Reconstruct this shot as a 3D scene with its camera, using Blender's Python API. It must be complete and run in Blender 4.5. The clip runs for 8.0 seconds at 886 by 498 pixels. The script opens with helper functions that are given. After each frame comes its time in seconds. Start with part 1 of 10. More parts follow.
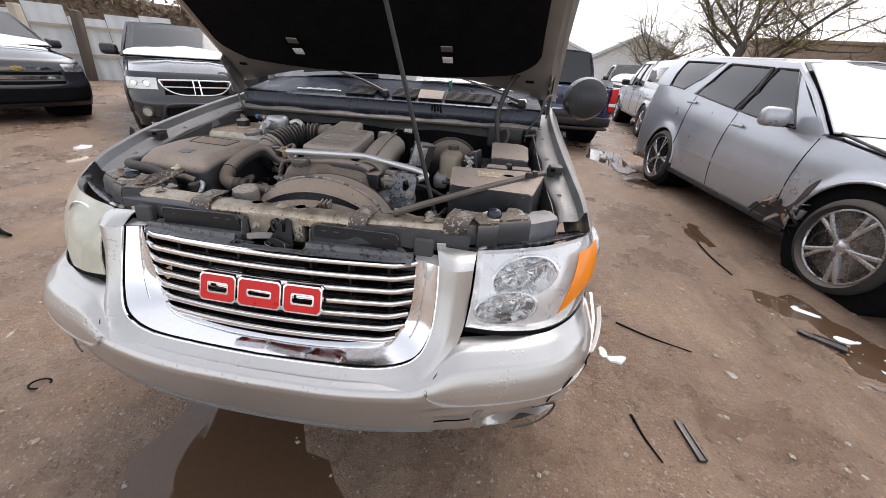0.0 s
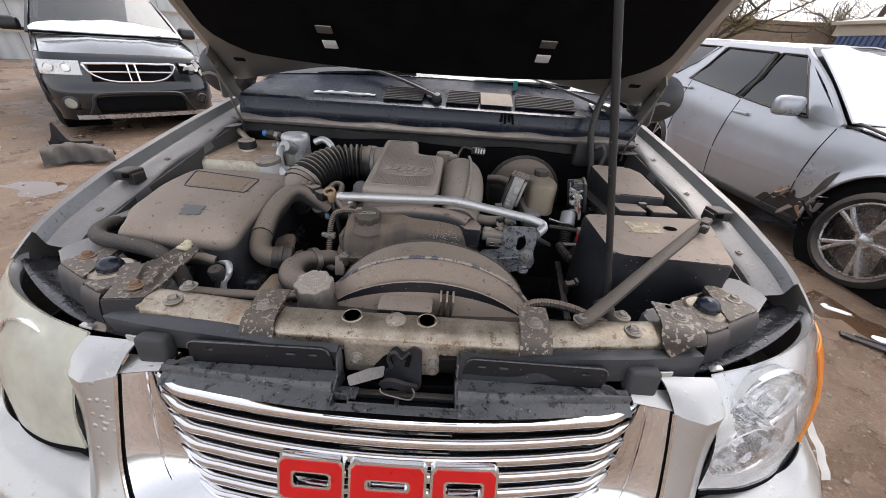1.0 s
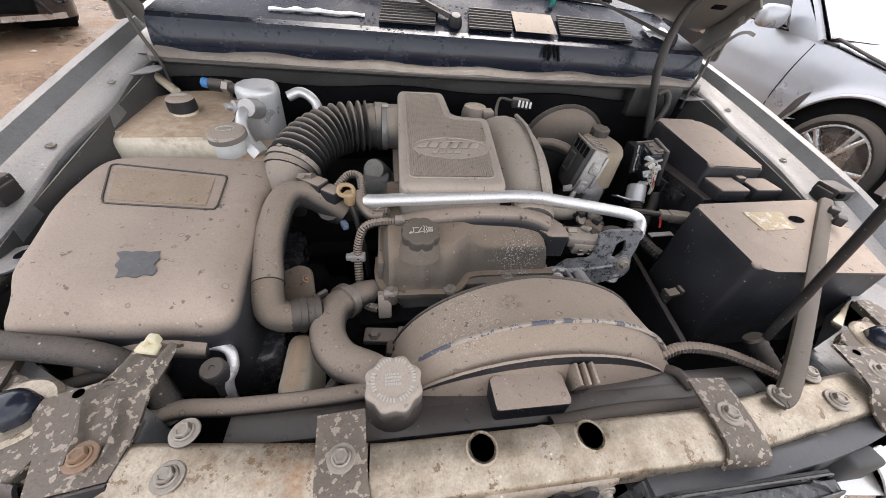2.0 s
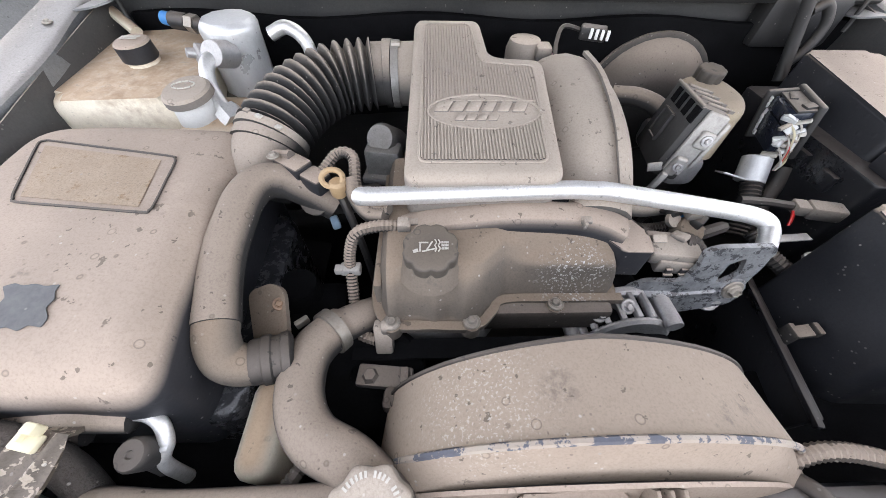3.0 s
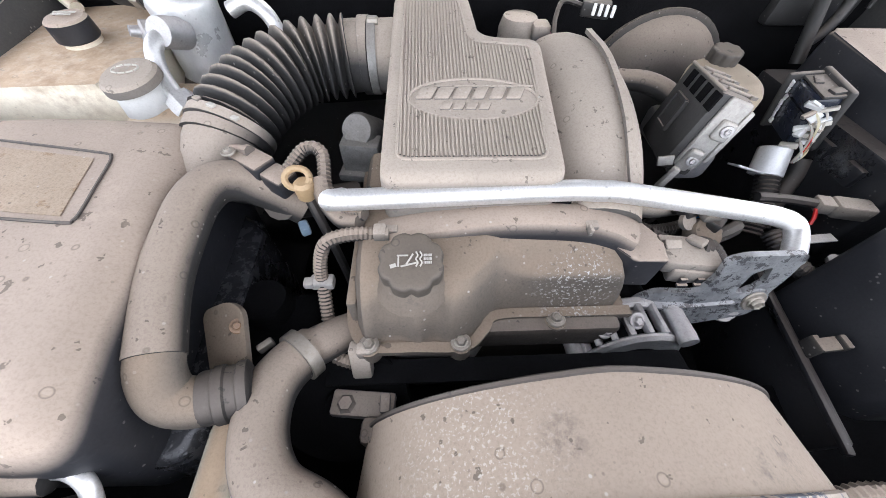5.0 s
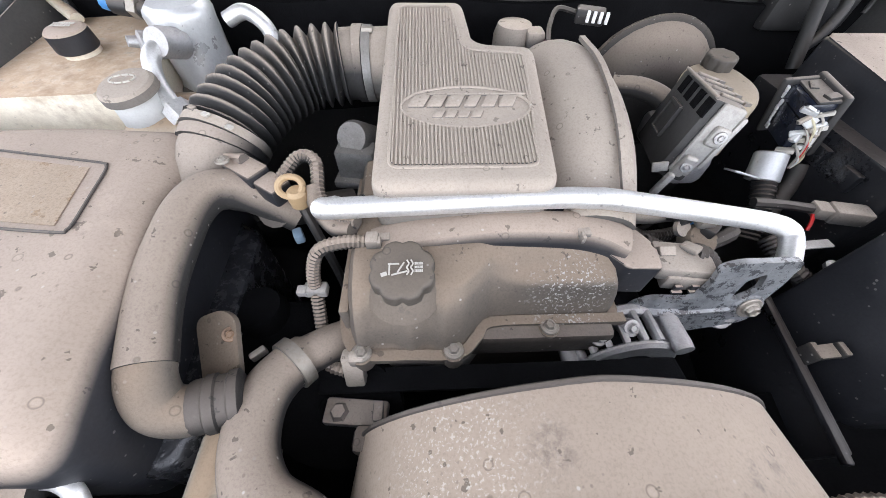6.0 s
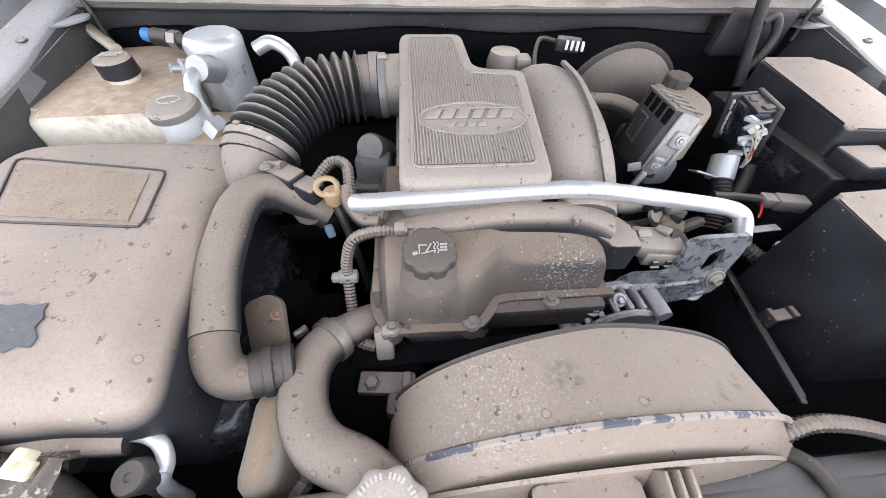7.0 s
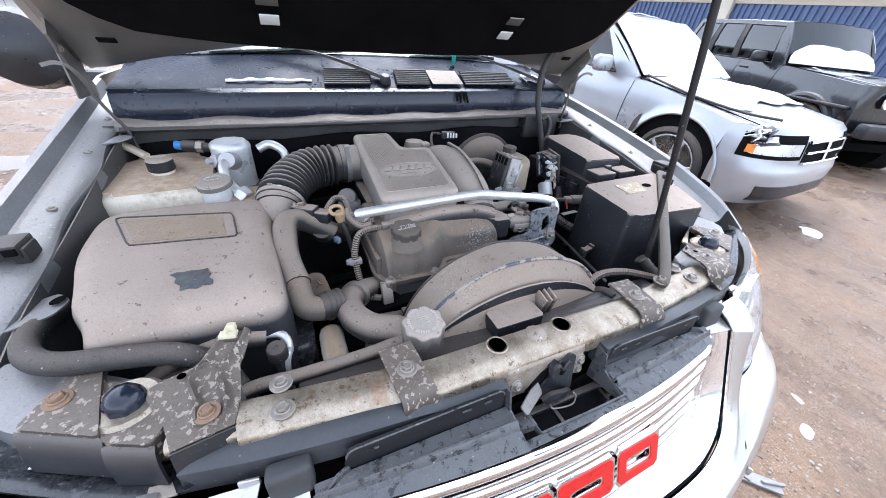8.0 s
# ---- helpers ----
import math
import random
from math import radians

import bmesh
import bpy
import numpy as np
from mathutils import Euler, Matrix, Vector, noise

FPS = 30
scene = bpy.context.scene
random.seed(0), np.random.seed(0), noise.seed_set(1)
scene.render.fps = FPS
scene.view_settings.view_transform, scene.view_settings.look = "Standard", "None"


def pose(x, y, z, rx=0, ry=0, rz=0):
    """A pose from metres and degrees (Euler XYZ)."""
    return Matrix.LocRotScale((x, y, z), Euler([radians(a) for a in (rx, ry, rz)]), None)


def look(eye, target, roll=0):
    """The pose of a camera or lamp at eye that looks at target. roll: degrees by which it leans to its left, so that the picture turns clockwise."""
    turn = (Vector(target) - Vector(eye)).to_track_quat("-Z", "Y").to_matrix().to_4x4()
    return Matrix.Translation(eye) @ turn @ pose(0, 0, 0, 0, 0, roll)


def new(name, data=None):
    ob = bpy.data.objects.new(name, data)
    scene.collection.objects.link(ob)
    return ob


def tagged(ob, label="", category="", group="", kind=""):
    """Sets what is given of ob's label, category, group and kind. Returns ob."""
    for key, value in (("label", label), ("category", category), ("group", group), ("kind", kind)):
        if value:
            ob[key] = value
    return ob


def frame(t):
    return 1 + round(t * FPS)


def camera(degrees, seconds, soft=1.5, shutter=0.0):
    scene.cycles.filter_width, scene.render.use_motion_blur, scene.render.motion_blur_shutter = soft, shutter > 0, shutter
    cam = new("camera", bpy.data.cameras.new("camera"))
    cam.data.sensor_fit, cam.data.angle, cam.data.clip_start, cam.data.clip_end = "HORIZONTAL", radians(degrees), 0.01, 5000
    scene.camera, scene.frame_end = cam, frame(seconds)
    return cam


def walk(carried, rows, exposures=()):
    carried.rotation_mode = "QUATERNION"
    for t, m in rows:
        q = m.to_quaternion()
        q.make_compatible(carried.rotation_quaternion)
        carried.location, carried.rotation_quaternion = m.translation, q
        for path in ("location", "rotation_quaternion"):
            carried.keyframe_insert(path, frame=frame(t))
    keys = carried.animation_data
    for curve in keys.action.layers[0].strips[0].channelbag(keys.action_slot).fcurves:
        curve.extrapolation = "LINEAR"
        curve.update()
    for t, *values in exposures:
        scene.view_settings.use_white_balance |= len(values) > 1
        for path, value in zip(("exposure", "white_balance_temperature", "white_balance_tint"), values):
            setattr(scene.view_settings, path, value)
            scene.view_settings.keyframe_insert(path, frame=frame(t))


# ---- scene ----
cam = camera(105.2, 8.0, soft=0.8)
PATH = [
    (0, (0.551, -0.729, 1.372), (0.332, 1.053, 0.491), 3.8),
    (0.5, (0.286, -0.612, 1.394), (0.218, 1.172, 0.491), 5.1),
    (0.7, (0.183, -0.49, 1.406), (0.167, 1.287, 0.489), 3.6),
    (1, (0.061, -0.349, 1.429), (0.061, 1.403, 0.464), 3.9),
    (1.2, (-0.008, -0.268, 1.43), (0.075, 1.453, 0.415), 5.1),
    (1.5, (-0.111, -0.148, 1.437), (0.132, 1.496, 0.324), 4.8),
    (2, (-0.183, -0.021, 1.443), (0.123, 1.456, 0.129), 6.4),
    (2.2, (-0.188, 0.043, 1.425), (0.047, 1.497, 0.072), 5.2),
    (3.3, (-0.116, 0.196, 1.382), (-0.062, 1.407, -0.209), 1.6),
    (3.5, (-0.116, 0.204, 1.371), (-0.045, 1.427, -0.209), 2.0),
    (4, (-0.115, 0.219, 1.365), (-0.031, 1.432, -0.223), 2.2),
    (4.5, (-0.119, 0.229, 1.36), (-0.029, 1.426, -0.24), 2.4),
    (6, (-0.104, 0.238, 1.364), (-0.028, 1.453, -0.223), 1.6),
    (6.5, (-0.105, 0.229, 1.364), (-0.037, 1.461, -0.21), 1.3),
    (7, (-0.149, 0.166, 1.389), (0.016, 1.466, -0.122), 2.6),
    (7.2, (-0.218, 0.1, 1.397), (0.142, 1.489, 0.003), 5.3),
    (7.5, (-0.306, 0.015, 1.413), (0.294, 1.45, 0.156), 5.3),
    (7.8, (-0.332, -0.095, 1.441), (0.349, 1.377, 0.272), 4.7),
    (8, (-0.339, -0.194, 1.451), (0.395, 1.326, 0.378), 3.7),
]
EXPOSURES = [(0, 1.32, 6550, 13), (1.0, 1.3, 6550, 13), (1.5, 1.58, 6650, 13), (2.2, 2.1, 6800, 13), (3.3, 2.66, 6400, 12), (4.5, 2.72, 6400, 12), (6.5, 2.75, 6400, 12), (7.0, 2.66, 6250, 12), (7.5, 2.55, 5950, 11), (8.0, 2.22, 5700, 11)]
walk(cam, [(t, look(eye, target, roll)) for t, eye, target, roll in PATH], EXPOSURES)

# ---- light: an overcast, snowy noon ----
world = bpy.data.worlds.new("overcast")
scene.world = world
world.use_nodes = True
wn = world.node_tree
sky = wn.nodes.new("ShaderNodeTexSky")
sky.sky_type = "NISHITA"
sky.sun_disc = False
sky.sun_elevation, sky.sun_rotation = radians(62), radians(20)
sky.dust_density, sky.air_density, sky.ozone_density = 2.0, 1.0, 1.0
grey = wn.nodes.new("ShaderNodeHueSaturation")
grey.inputs["Saturation"].default_value = 0.25
wn.links.new(sky.outputs[0], grey.inputs["Color"])
bg = wn.nodes["Background"]
bg.inputs["Strength"].default_value = 0.15
wn.links.new(grey.outputs[0], bg.inputs["Color"])
sun = new("sun", bpy.data.lights.new("sun", "SUN"))
sun.data.energy, sun.data.angle, sun.data.color = 0.55, radians(40), (1.0, 0.97, 0.93)
sun.matrix_world = look((0, 0, 20), Vector((0, 0, 20)) - 20 * Vector((math.cos(radians(62)) * math.sin(radians(20)), math.cos(radians(62)) * math.cos(radians(20)), math.sin(radians(62)))))

# ---- materials ----
def nodes_of(name):
    m = bpy.data.materials.new(name)
    m.use_nodes = True
    t = m.node_tree
    return m, t, t.nodes["Principled BSDF"]


def add(t, kind, **values):
    n = t.nodes.new("ShaderNode" + kind)
    for key, value in values.items():
        n.inputs[key.replace("_", " ")].default_value = value
    return n


def ramp(t, source, a, b, ca=0.0, cb=1.0):
    n = t.nodes.new("ShaderNodeMapRange")
    n.inputs["From Min"].default_value, n.inputs["From Max"].default_value = a, b
    n.inputs["To Min"].default_value, n.inputs["To Max"].default_value = ca, cb
    t.links.new(source, n.inputs["Value"])
    return n.outputs[0]


def maths(t, op, a, b):
    n = t.nodes.new("ShaderNodeMath")
    n.operation = op
    for i, v in enumerate((a, b)):
        if isinstance(v, (int, float)):
            n.inputs[i].default_value = v
        else:
            t.links.new(v, n.inputs[i])
    return n.outputs[0]


def mixc(t, fac, a, b):
    n = t.nodes.new("ShaderNodeMix")
    n.data_type = "RGBA"
    for i, v in ((0, fac), (6, a), (7, b)):
        if isinstance(v, (int, float)):
            n.inputs[i].default_value = v
        elif isinstance(v, tuple):
            n.inputs[i].default_value = (*v, 1)
        else:
            t.links.new(v, n.inputs[i])
    return n.outputs[2]


def noise_of(t, scale, detail=4.0, rough=0.6, stretch=None):
    co = t.nodes.new("ShaderNodeTexCoord")
    src = co.outputs["Object"]
    if stretch:
        mp = t.nodes.new("ShaderNodeMapping")
        mp.inputs["Scale"].default_value = stretch
        t.links.new(src, mp.inputs["Vector"])
        src = mp.outputs[0]
    n = add(t, "TexNoise", Scale=scale, Detail=detail, Roughness=rough)
    t.links.new(src, n.inputs["Vector"])
    return n.outputs["Fac"]


def spots_of(t, scale, a, b):
    co = t.nodes.new("ShaderNodeTexCoord")
    v = add(t, "TexVoronoi", Scale=scale)
    t.links.new(co.outputs["Object"], v.inputs["Vector"])
    return ramp(t, v.outputs["Distance"], a, b, 1.0, 0.0)


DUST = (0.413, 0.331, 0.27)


def surface(name, c1, c2, rough=0.6, metal=0.0, scale=8.0, fine=120.0, bump=0.15, dust=0.0, dust_from=0.15, dust_to=0.75,
            dust_colour=DUST, chips_glints=None, drops=0.0, coat=0.0, stretch=None, spec=0.5, rough_var=0.15, specks=(), grit=None):
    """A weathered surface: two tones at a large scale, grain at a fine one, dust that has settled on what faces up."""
    m, t, p = nodes_of(name)
    if grit is None:
        grit = 0.30 if dust > 0.3 else 0.14
    large, small = noise_of(t, scale, 5, 0.65, stretch), noise_of(t, fine, 3, 0.6)
    tone = ramp(t, maths(t, "ADD", maths(t, "MULTIPLY", large, 0.75), maths(t, "MULTIPLY", small, 0.25)), 0.35, 0.65)
    colour = mixc(t, tone, c1, c2)
    r = ramp(t, large, 0.3, 0.7, max(0.02, rough - rough_var), min(1.0, rough + rough_var))
    mt = metal
    if chips_glints:
        blot = ramp(t, noise_of(t, chips_glints[2] if len(chips_glints) > 2 else 34, chips_glints[3] if len(chips_glints) > 3 else 5, 0.55 if len(chips_glints) > 3 else 0.75), chips_glints[0], chips_glints[0] + 0.03)
        colour = mixc(t, blot, colour, chips_glints[1])
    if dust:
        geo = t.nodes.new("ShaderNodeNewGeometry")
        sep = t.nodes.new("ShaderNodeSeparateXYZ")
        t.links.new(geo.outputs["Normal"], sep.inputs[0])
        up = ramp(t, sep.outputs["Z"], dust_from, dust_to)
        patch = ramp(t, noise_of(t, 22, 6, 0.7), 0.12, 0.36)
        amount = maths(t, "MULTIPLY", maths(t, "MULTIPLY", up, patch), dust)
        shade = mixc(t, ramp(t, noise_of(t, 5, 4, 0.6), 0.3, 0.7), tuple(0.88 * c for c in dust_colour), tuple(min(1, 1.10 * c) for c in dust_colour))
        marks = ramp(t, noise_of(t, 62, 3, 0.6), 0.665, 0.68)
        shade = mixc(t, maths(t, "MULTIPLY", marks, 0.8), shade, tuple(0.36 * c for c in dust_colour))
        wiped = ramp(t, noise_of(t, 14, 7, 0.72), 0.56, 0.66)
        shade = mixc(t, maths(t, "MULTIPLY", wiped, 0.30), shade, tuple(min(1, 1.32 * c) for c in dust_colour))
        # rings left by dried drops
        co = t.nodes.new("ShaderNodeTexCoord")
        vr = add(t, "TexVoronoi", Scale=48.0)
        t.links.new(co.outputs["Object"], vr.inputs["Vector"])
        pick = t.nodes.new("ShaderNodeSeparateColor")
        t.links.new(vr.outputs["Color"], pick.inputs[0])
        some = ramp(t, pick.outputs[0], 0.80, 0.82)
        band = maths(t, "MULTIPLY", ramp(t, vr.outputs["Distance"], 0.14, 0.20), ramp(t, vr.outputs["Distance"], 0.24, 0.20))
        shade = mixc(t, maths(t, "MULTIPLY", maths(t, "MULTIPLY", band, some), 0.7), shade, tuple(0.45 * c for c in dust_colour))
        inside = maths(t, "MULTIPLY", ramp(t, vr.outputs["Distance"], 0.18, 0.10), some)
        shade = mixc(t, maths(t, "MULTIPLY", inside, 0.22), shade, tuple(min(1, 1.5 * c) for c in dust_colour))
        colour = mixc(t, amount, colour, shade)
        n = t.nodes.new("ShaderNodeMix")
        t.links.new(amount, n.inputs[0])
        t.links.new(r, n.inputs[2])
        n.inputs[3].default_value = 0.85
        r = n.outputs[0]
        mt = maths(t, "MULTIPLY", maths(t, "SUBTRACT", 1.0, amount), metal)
    if grit:
        dark = t.nodes.new("ShaderNodeMix")
        dark.data_type, dark.blend_type = "RGBA", "MULTIPLY"
        t.links.new(maths(t, "MULTIPLY", ramp(t, noise_of(t, 380, 4, 0.75), 0.46, 0.70), grit), dark.inputs[0])
        t.links.new(colour, dark.inputs[6])
        dark.inputs[7].default_value = (0.38, 0.35, 0.32, 1)
        colour = dark.outputs[2]
        co = t.nodes.new("ShaderNodeTexCoord")
        vg = add(t, "TexVoronoi", Scale=150.0)
        t.links.new(co.outputs["Object"], vg.inputs["Vector"])
        pg = t.nodes.new("ShaderNodeSeparateColor")
        t.links.new(vg.outputs["Color"], pg.inputs[0])
        for low, tint, k in ((0.90, (0.62, 0.58, 0.53), 0.75), (0.80, (0.05, 0.042, 0.035), 0.6)):
            hit = maths(t, "MULTIPLY", ramp(t, pg.outputs[0 if low > 0.85 else 1], low, low + 0.02), ramp(t, vg.outputs["Distance"], 0.26, 0.16))
            hit = maths(t, "MULTIPLY", hit, ramp(t, noise_of(t, 11, 3), 0.40, 0.60, 0.1, 1.0))
            colour = mixc(t, maths(t, "MULTIPLY", hit, k * min(1.0, 2 * grit)), colour, tint)
    for cx, cy, cz, reach, tint, grain, strong in specks:
        co = t.nodes.new("ShaderNodeTexCoord")
        far = t.nodes.new("ShaderNodeVectorMath")
        far.operation = "DISTANCE"
        far.inputs[1].default_value = (cx, cy, cz)
        t.links.new(co.outputs["Object"], far.inputs[0])
        near = ramp(t, maths(t, "ADD", far.outputs["Value"], maths(t, "MULTIPLY", noise_of(t, 30, 3), reach * 0.8)), reach * 1.5, reach * 0.9)
        flakes = ramp(t, noise_of(t, grain, 5, 0.65), 0.56 if grain > 150 else 0.44, 0.60 if grain > 150 else 0.70)
        colour = mixc(t, maths(t, "MULTIPLY", maths(t, "MULTIPLY", near, flakes), strong), colour, tint)
    t.links.new(colour, p.inputs["Base Color"])
    t.links.new(r, p.inputs["Roughness"])
    if isinstance(mt, (int, float)):
        p.inputs["Metallic"].default_value = mt
    else:
        t.links.new(mt, p.inputs["Metallic"])
    p.inputs["Specular IOR Level"].default_value = spec
    p.inputs["Coat Weight"].default_value = coat
    p.inputs["Coat Roughness"].default_value = 0.06
    height = small
    strength = bump
    if drops:
        wet = spots_of(t, 70, 0.12, 0.3)
        wet = maths(t, "MULTIPLY", wet, ramp(t, noise_of(t, 9, 3), 0.42, 0.55))
        height = maths(t, "ADD", maths(t, "MULTIPLY", small, 0.1), maths(t, "MULTIPLY", wet, drops))
        strength = max(bump, 0.35)
    b = add(t, "Bump", Strength=strength, Distance=0.002)
    t.links.new(height, b.inputs["Height"])
    t.links.new(b.outputs[0], p.inputs["Normal"])
    return m


def plain(name, colour, rough=0.4, metal=0.0, transmission=0.0, ior=1.45, alpha=1.0):
    m, t, p = nodes_of(name)
    n = noise_of(t, 30, 4)
    t.links.new(mixc(t, n, tuple(0.85 * c for c in colour), tuple(min(1, 1.1 * c) for c in colour)), p.inputs["Base Color"])
    t.links.new(ramp(t, n, 0.3, 0.7, max(0.01, rough * 0.8), min(1, rough * 1.2)), p.inputs["Roughness"])
    p.inputs["Metallic"].default_value = metal
    p.inputs["Transmission Weight"].default_value = transmission
    p.inputs["IOR"].default_value = ior
    p.inputs["Alpha"].default_value = alpha
    return m


def pane(name, tint, clear=0.75, rough=0.03):
    """A thin pane: clear straight through, with the gloss of glass on it."""
    m, t, p = nodes_of(name)
    out = t.nodes["Material Output"]
    through_it = add(t, "BsdfTransparent", Color=(*tint, 1))
    gloss = add(t, "BsdfGlossy", Roughness=rough)
    lw = add(t, "LayerWeight", Blend=0.5)
    edge_gloss = maths(t, "POWER", lw.outputs["Facing"], 3.5)
    mix = t.nodes.new("ShaderNodeMixShader")
    t.links.new(ramp(t, edge_gloss, 0, 1, 1 - clear - 0.2, 0.95), mix.inputs[0])
    t.links.new(through_it.outputs[0], mix.inputs[1])
    t.links.new(gloss.outputs[0], mix.inputs[2])
    t.links.new(mix.outputs[0], out.inputs["Surface"])
    return m


def hazed(name, colour, amount, tint=(0.96, 0.95, 0.88), rough=0.18):
    """A weathered lens: clear plastic gone milky."""
    m = pane(name, tint, 0.76, rough)
    t = m.node_tree
    out = t.nodes["Material Output"]
    old = out.inputs["Surface"].links[0].from_socket
    milk = add(t, "BsdfDiffuse", Color=(*colour, 1))
    mix = t.nodes.new("ShaderNodeMixShader")
    t.links.new(ramp(t, noise_of(t, 9, 4), 0.3, 0.7, max(0.0, amount - 0.12), amount + 0.12), mix.inputs[0])
    t.links.new(old, mix.inputs[1])
    t.links.new(milk.outputs[0], mix.inputs[2])
    t.links.new(mix.outputs[0], out.inputs["Surface"])
    return m


M = {}
M["silver"] = surface("silver_paint", (0.50, 0.49, 0.47), (0.56, 0.55, 0.53), 0.32, 0.75, 3, 900, 0.04, drops=1.1, coat=0.6, rough_var=0.05, grit=0.1)
M["silver_dull"] = surface("silver_paint_inside", (0.22, 0.23, 0.24), (0.31, 0.32, 0.33), 0.40, 0.6, 12, 300, 0.12, dust=0.25, drops=0.9, grit=0.35)
# Grey paint, its colour lowered further for the shade under the hood.
M["pewter"] = surface("pewter_paint", (0.20, 0.19, 0.175), (0.27, 0.255, 0.235), 0.5, 0.35, 5, 300, 0.08, dust=0.2)
M["chrome"] = surface("chrome", (0.80, 0.80, 0.81), (0.88, 0.88, 0.88), 0.07, 1.0, 12, 200, 0.02, rough_var=0.05, grit=0.0)
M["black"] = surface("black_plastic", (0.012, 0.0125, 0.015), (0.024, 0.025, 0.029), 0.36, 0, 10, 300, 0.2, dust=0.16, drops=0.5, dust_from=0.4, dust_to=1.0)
# Pale flecks in the colour stand for glints on the water drops.
M["black_wet"] = surface("wet_black_plastic", (0.016, 0.017, 0.02), (0.04, 0.041, 0.046), 0.24, 0, 60, 220, 0.3, drops=1.8, chips_glints=(0.58, (0.07, 0.072, 0.078)), grit=0.2)
M["panel_wet"] = surface("wet_grey_plastic_panel", (0.075, 0.077, 0.080), (0.125, 0.126, 0.128), 0.34, 0, 16, 240, 0.3, drops=1.6, chips_glints=(0.57, (0.014, 0.014, 0.016), 60), grit=0.3)
M["baffle_black"] = surface("matt_black_baffle", (0.010, 0.010, 0.012), (0.018, 0.018, 0.020), 0.5, 0, 8, 240, 0.1, grit=0.15)
M["rail_black"] = surface("damp_black_rail", (0.036, 0.038, 0.043), (0.062, 0.064, 0.070), 0.42, 0, 7, 240, 0.12, drops=0.3, chips_glints=(0.66, (0.13, 0.125, 0.12), 20), grit=0.15)
M["rubber_grey"] = surface("soft_grey_black_rubber", (0.040, 0.041, 0.043), (0.060, 0.061, 0.063), 0.6, 0, 10, 240, 0.1, grit=0.15)
M["black_chipped"] = surface("chipped_black_steel", (0.050, 0.042, 0.034), (0.105, 0.086, 0.068), 0.5, 0.1, 12, 200, 0.2, dust=0.27, chips_glints=(0.562, (0.37, 0.315, 0.255), 120, 2.5), dust_from=0.4, dust_to=1.0, grit=0.4)
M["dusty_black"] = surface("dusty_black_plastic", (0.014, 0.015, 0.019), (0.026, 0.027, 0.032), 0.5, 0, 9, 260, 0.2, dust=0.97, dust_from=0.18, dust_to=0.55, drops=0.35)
M["dusty_grey"] = surface("dusty_grey_plastic", (0.09, 0.086, 0.082), (0.13, 0.124, 0.118), 0.6, 0, 9, 260, 0.2, dust=0.96, dust_from=-0.15, dust_to=0.45, dust_colour=(0.435, 0.37, 0.31))
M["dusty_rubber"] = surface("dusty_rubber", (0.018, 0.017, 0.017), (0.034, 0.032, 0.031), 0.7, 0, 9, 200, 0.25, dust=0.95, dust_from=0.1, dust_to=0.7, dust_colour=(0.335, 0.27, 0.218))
M["rubber"] = surface("black_rubber", (0.013, 0.013, 0.014), (0.026, 0.025, 0.025), 0.55, 0, 12, 240, 0.2, dust=0.22)
M["dusty_brown"] = surface("dusty_valve_cover", (0.10, 0.088, 0.075), (0.15, 0.128, 0.108), 0.6, 0.15, 8, 220, 0.25, dust=0.85, dust_from=0.2, dust_to=0.85, dust_colour=(0.27, 0.205, 0.15), specks=((0.06, 0.415, 1.03, 0.055, (0.55, 0.54, 0.52), 260, 0.9),))
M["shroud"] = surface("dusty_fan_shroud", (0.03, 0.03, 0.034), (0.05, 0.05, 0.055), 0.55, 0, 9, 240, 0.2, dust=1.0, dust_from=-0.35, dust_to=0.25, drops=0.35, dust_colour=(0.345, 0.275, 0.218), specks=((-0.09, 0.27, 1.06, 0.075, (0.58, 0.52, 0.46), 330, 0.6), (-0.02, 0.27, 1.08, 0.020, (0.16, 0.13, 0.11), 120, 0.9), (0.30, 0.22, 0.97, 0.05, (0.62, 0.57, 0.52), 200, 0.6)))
M["steel"] = surface("weathered_galvanised_steel", (0.29, 0.235, 0.17), (0.64, 0.56, 0.45), 0.28, 0.85, 22, 130, 0.25, dust=0.25, dust_colour=(0.40, 0.335, 0.265), chips_glints=(0.59, (0.20, 0.135, 0.08), 42), drops=0.3, grit=0.5, specks=((-0.285, 0.11, 1.04, 0.045, (0.30, 0.135, 0.055), 55, 0.8), (-0.36, 0.14, 1.04, 0.035, (0.16, 0.10, 0.06), 70, 0.7), (0.05, 0.08, 1.03, 0.13, (0.30, 0.24, 0.17), 40, 0.6), (0.36, 0.13, 1.04, 0.06, (0.24, 0.15, 0.08), 60, 0.6)))
M["latch_steel"] = surface("dirty_speckled_steel", (0.26, 0.215, 0.165), (0.44, 0.385, 0.315), 0.5, 0.4, 30, 130, 0.3, dust=0.3, chips_glints=(0.60, (0.13, 0.09, 0.06), 60), grit=0.5)
M["rust"] = surface("rusty_steel", (0.17, 0.085, 0.045), (0.30, 0.19, 0.11), 0.8, 0.2, 20, 150, 0.4, dust=0.3)
M["smooth_black"] = surface("smooth_dark_steel", (0.018, 0.019, 0.023), (0.036, 0.037, 0.042), 0.40, 0.1, 9, 240, 0.08, dust=0.25, dust_from=0.2, dust_to=0.9, grit=0.2)
M["cap_plastic"] = surface("dusty_dark_cap", (0.050, 0.044, 0.038), (0.085, 0.072, 0.060), 0.6, 0, 14, 240, 0.15, dust=0.42, dust_from=0.3, dust_to=1.0, dust_colour=(0.25, 0.20, 0.155), grit=0.2)
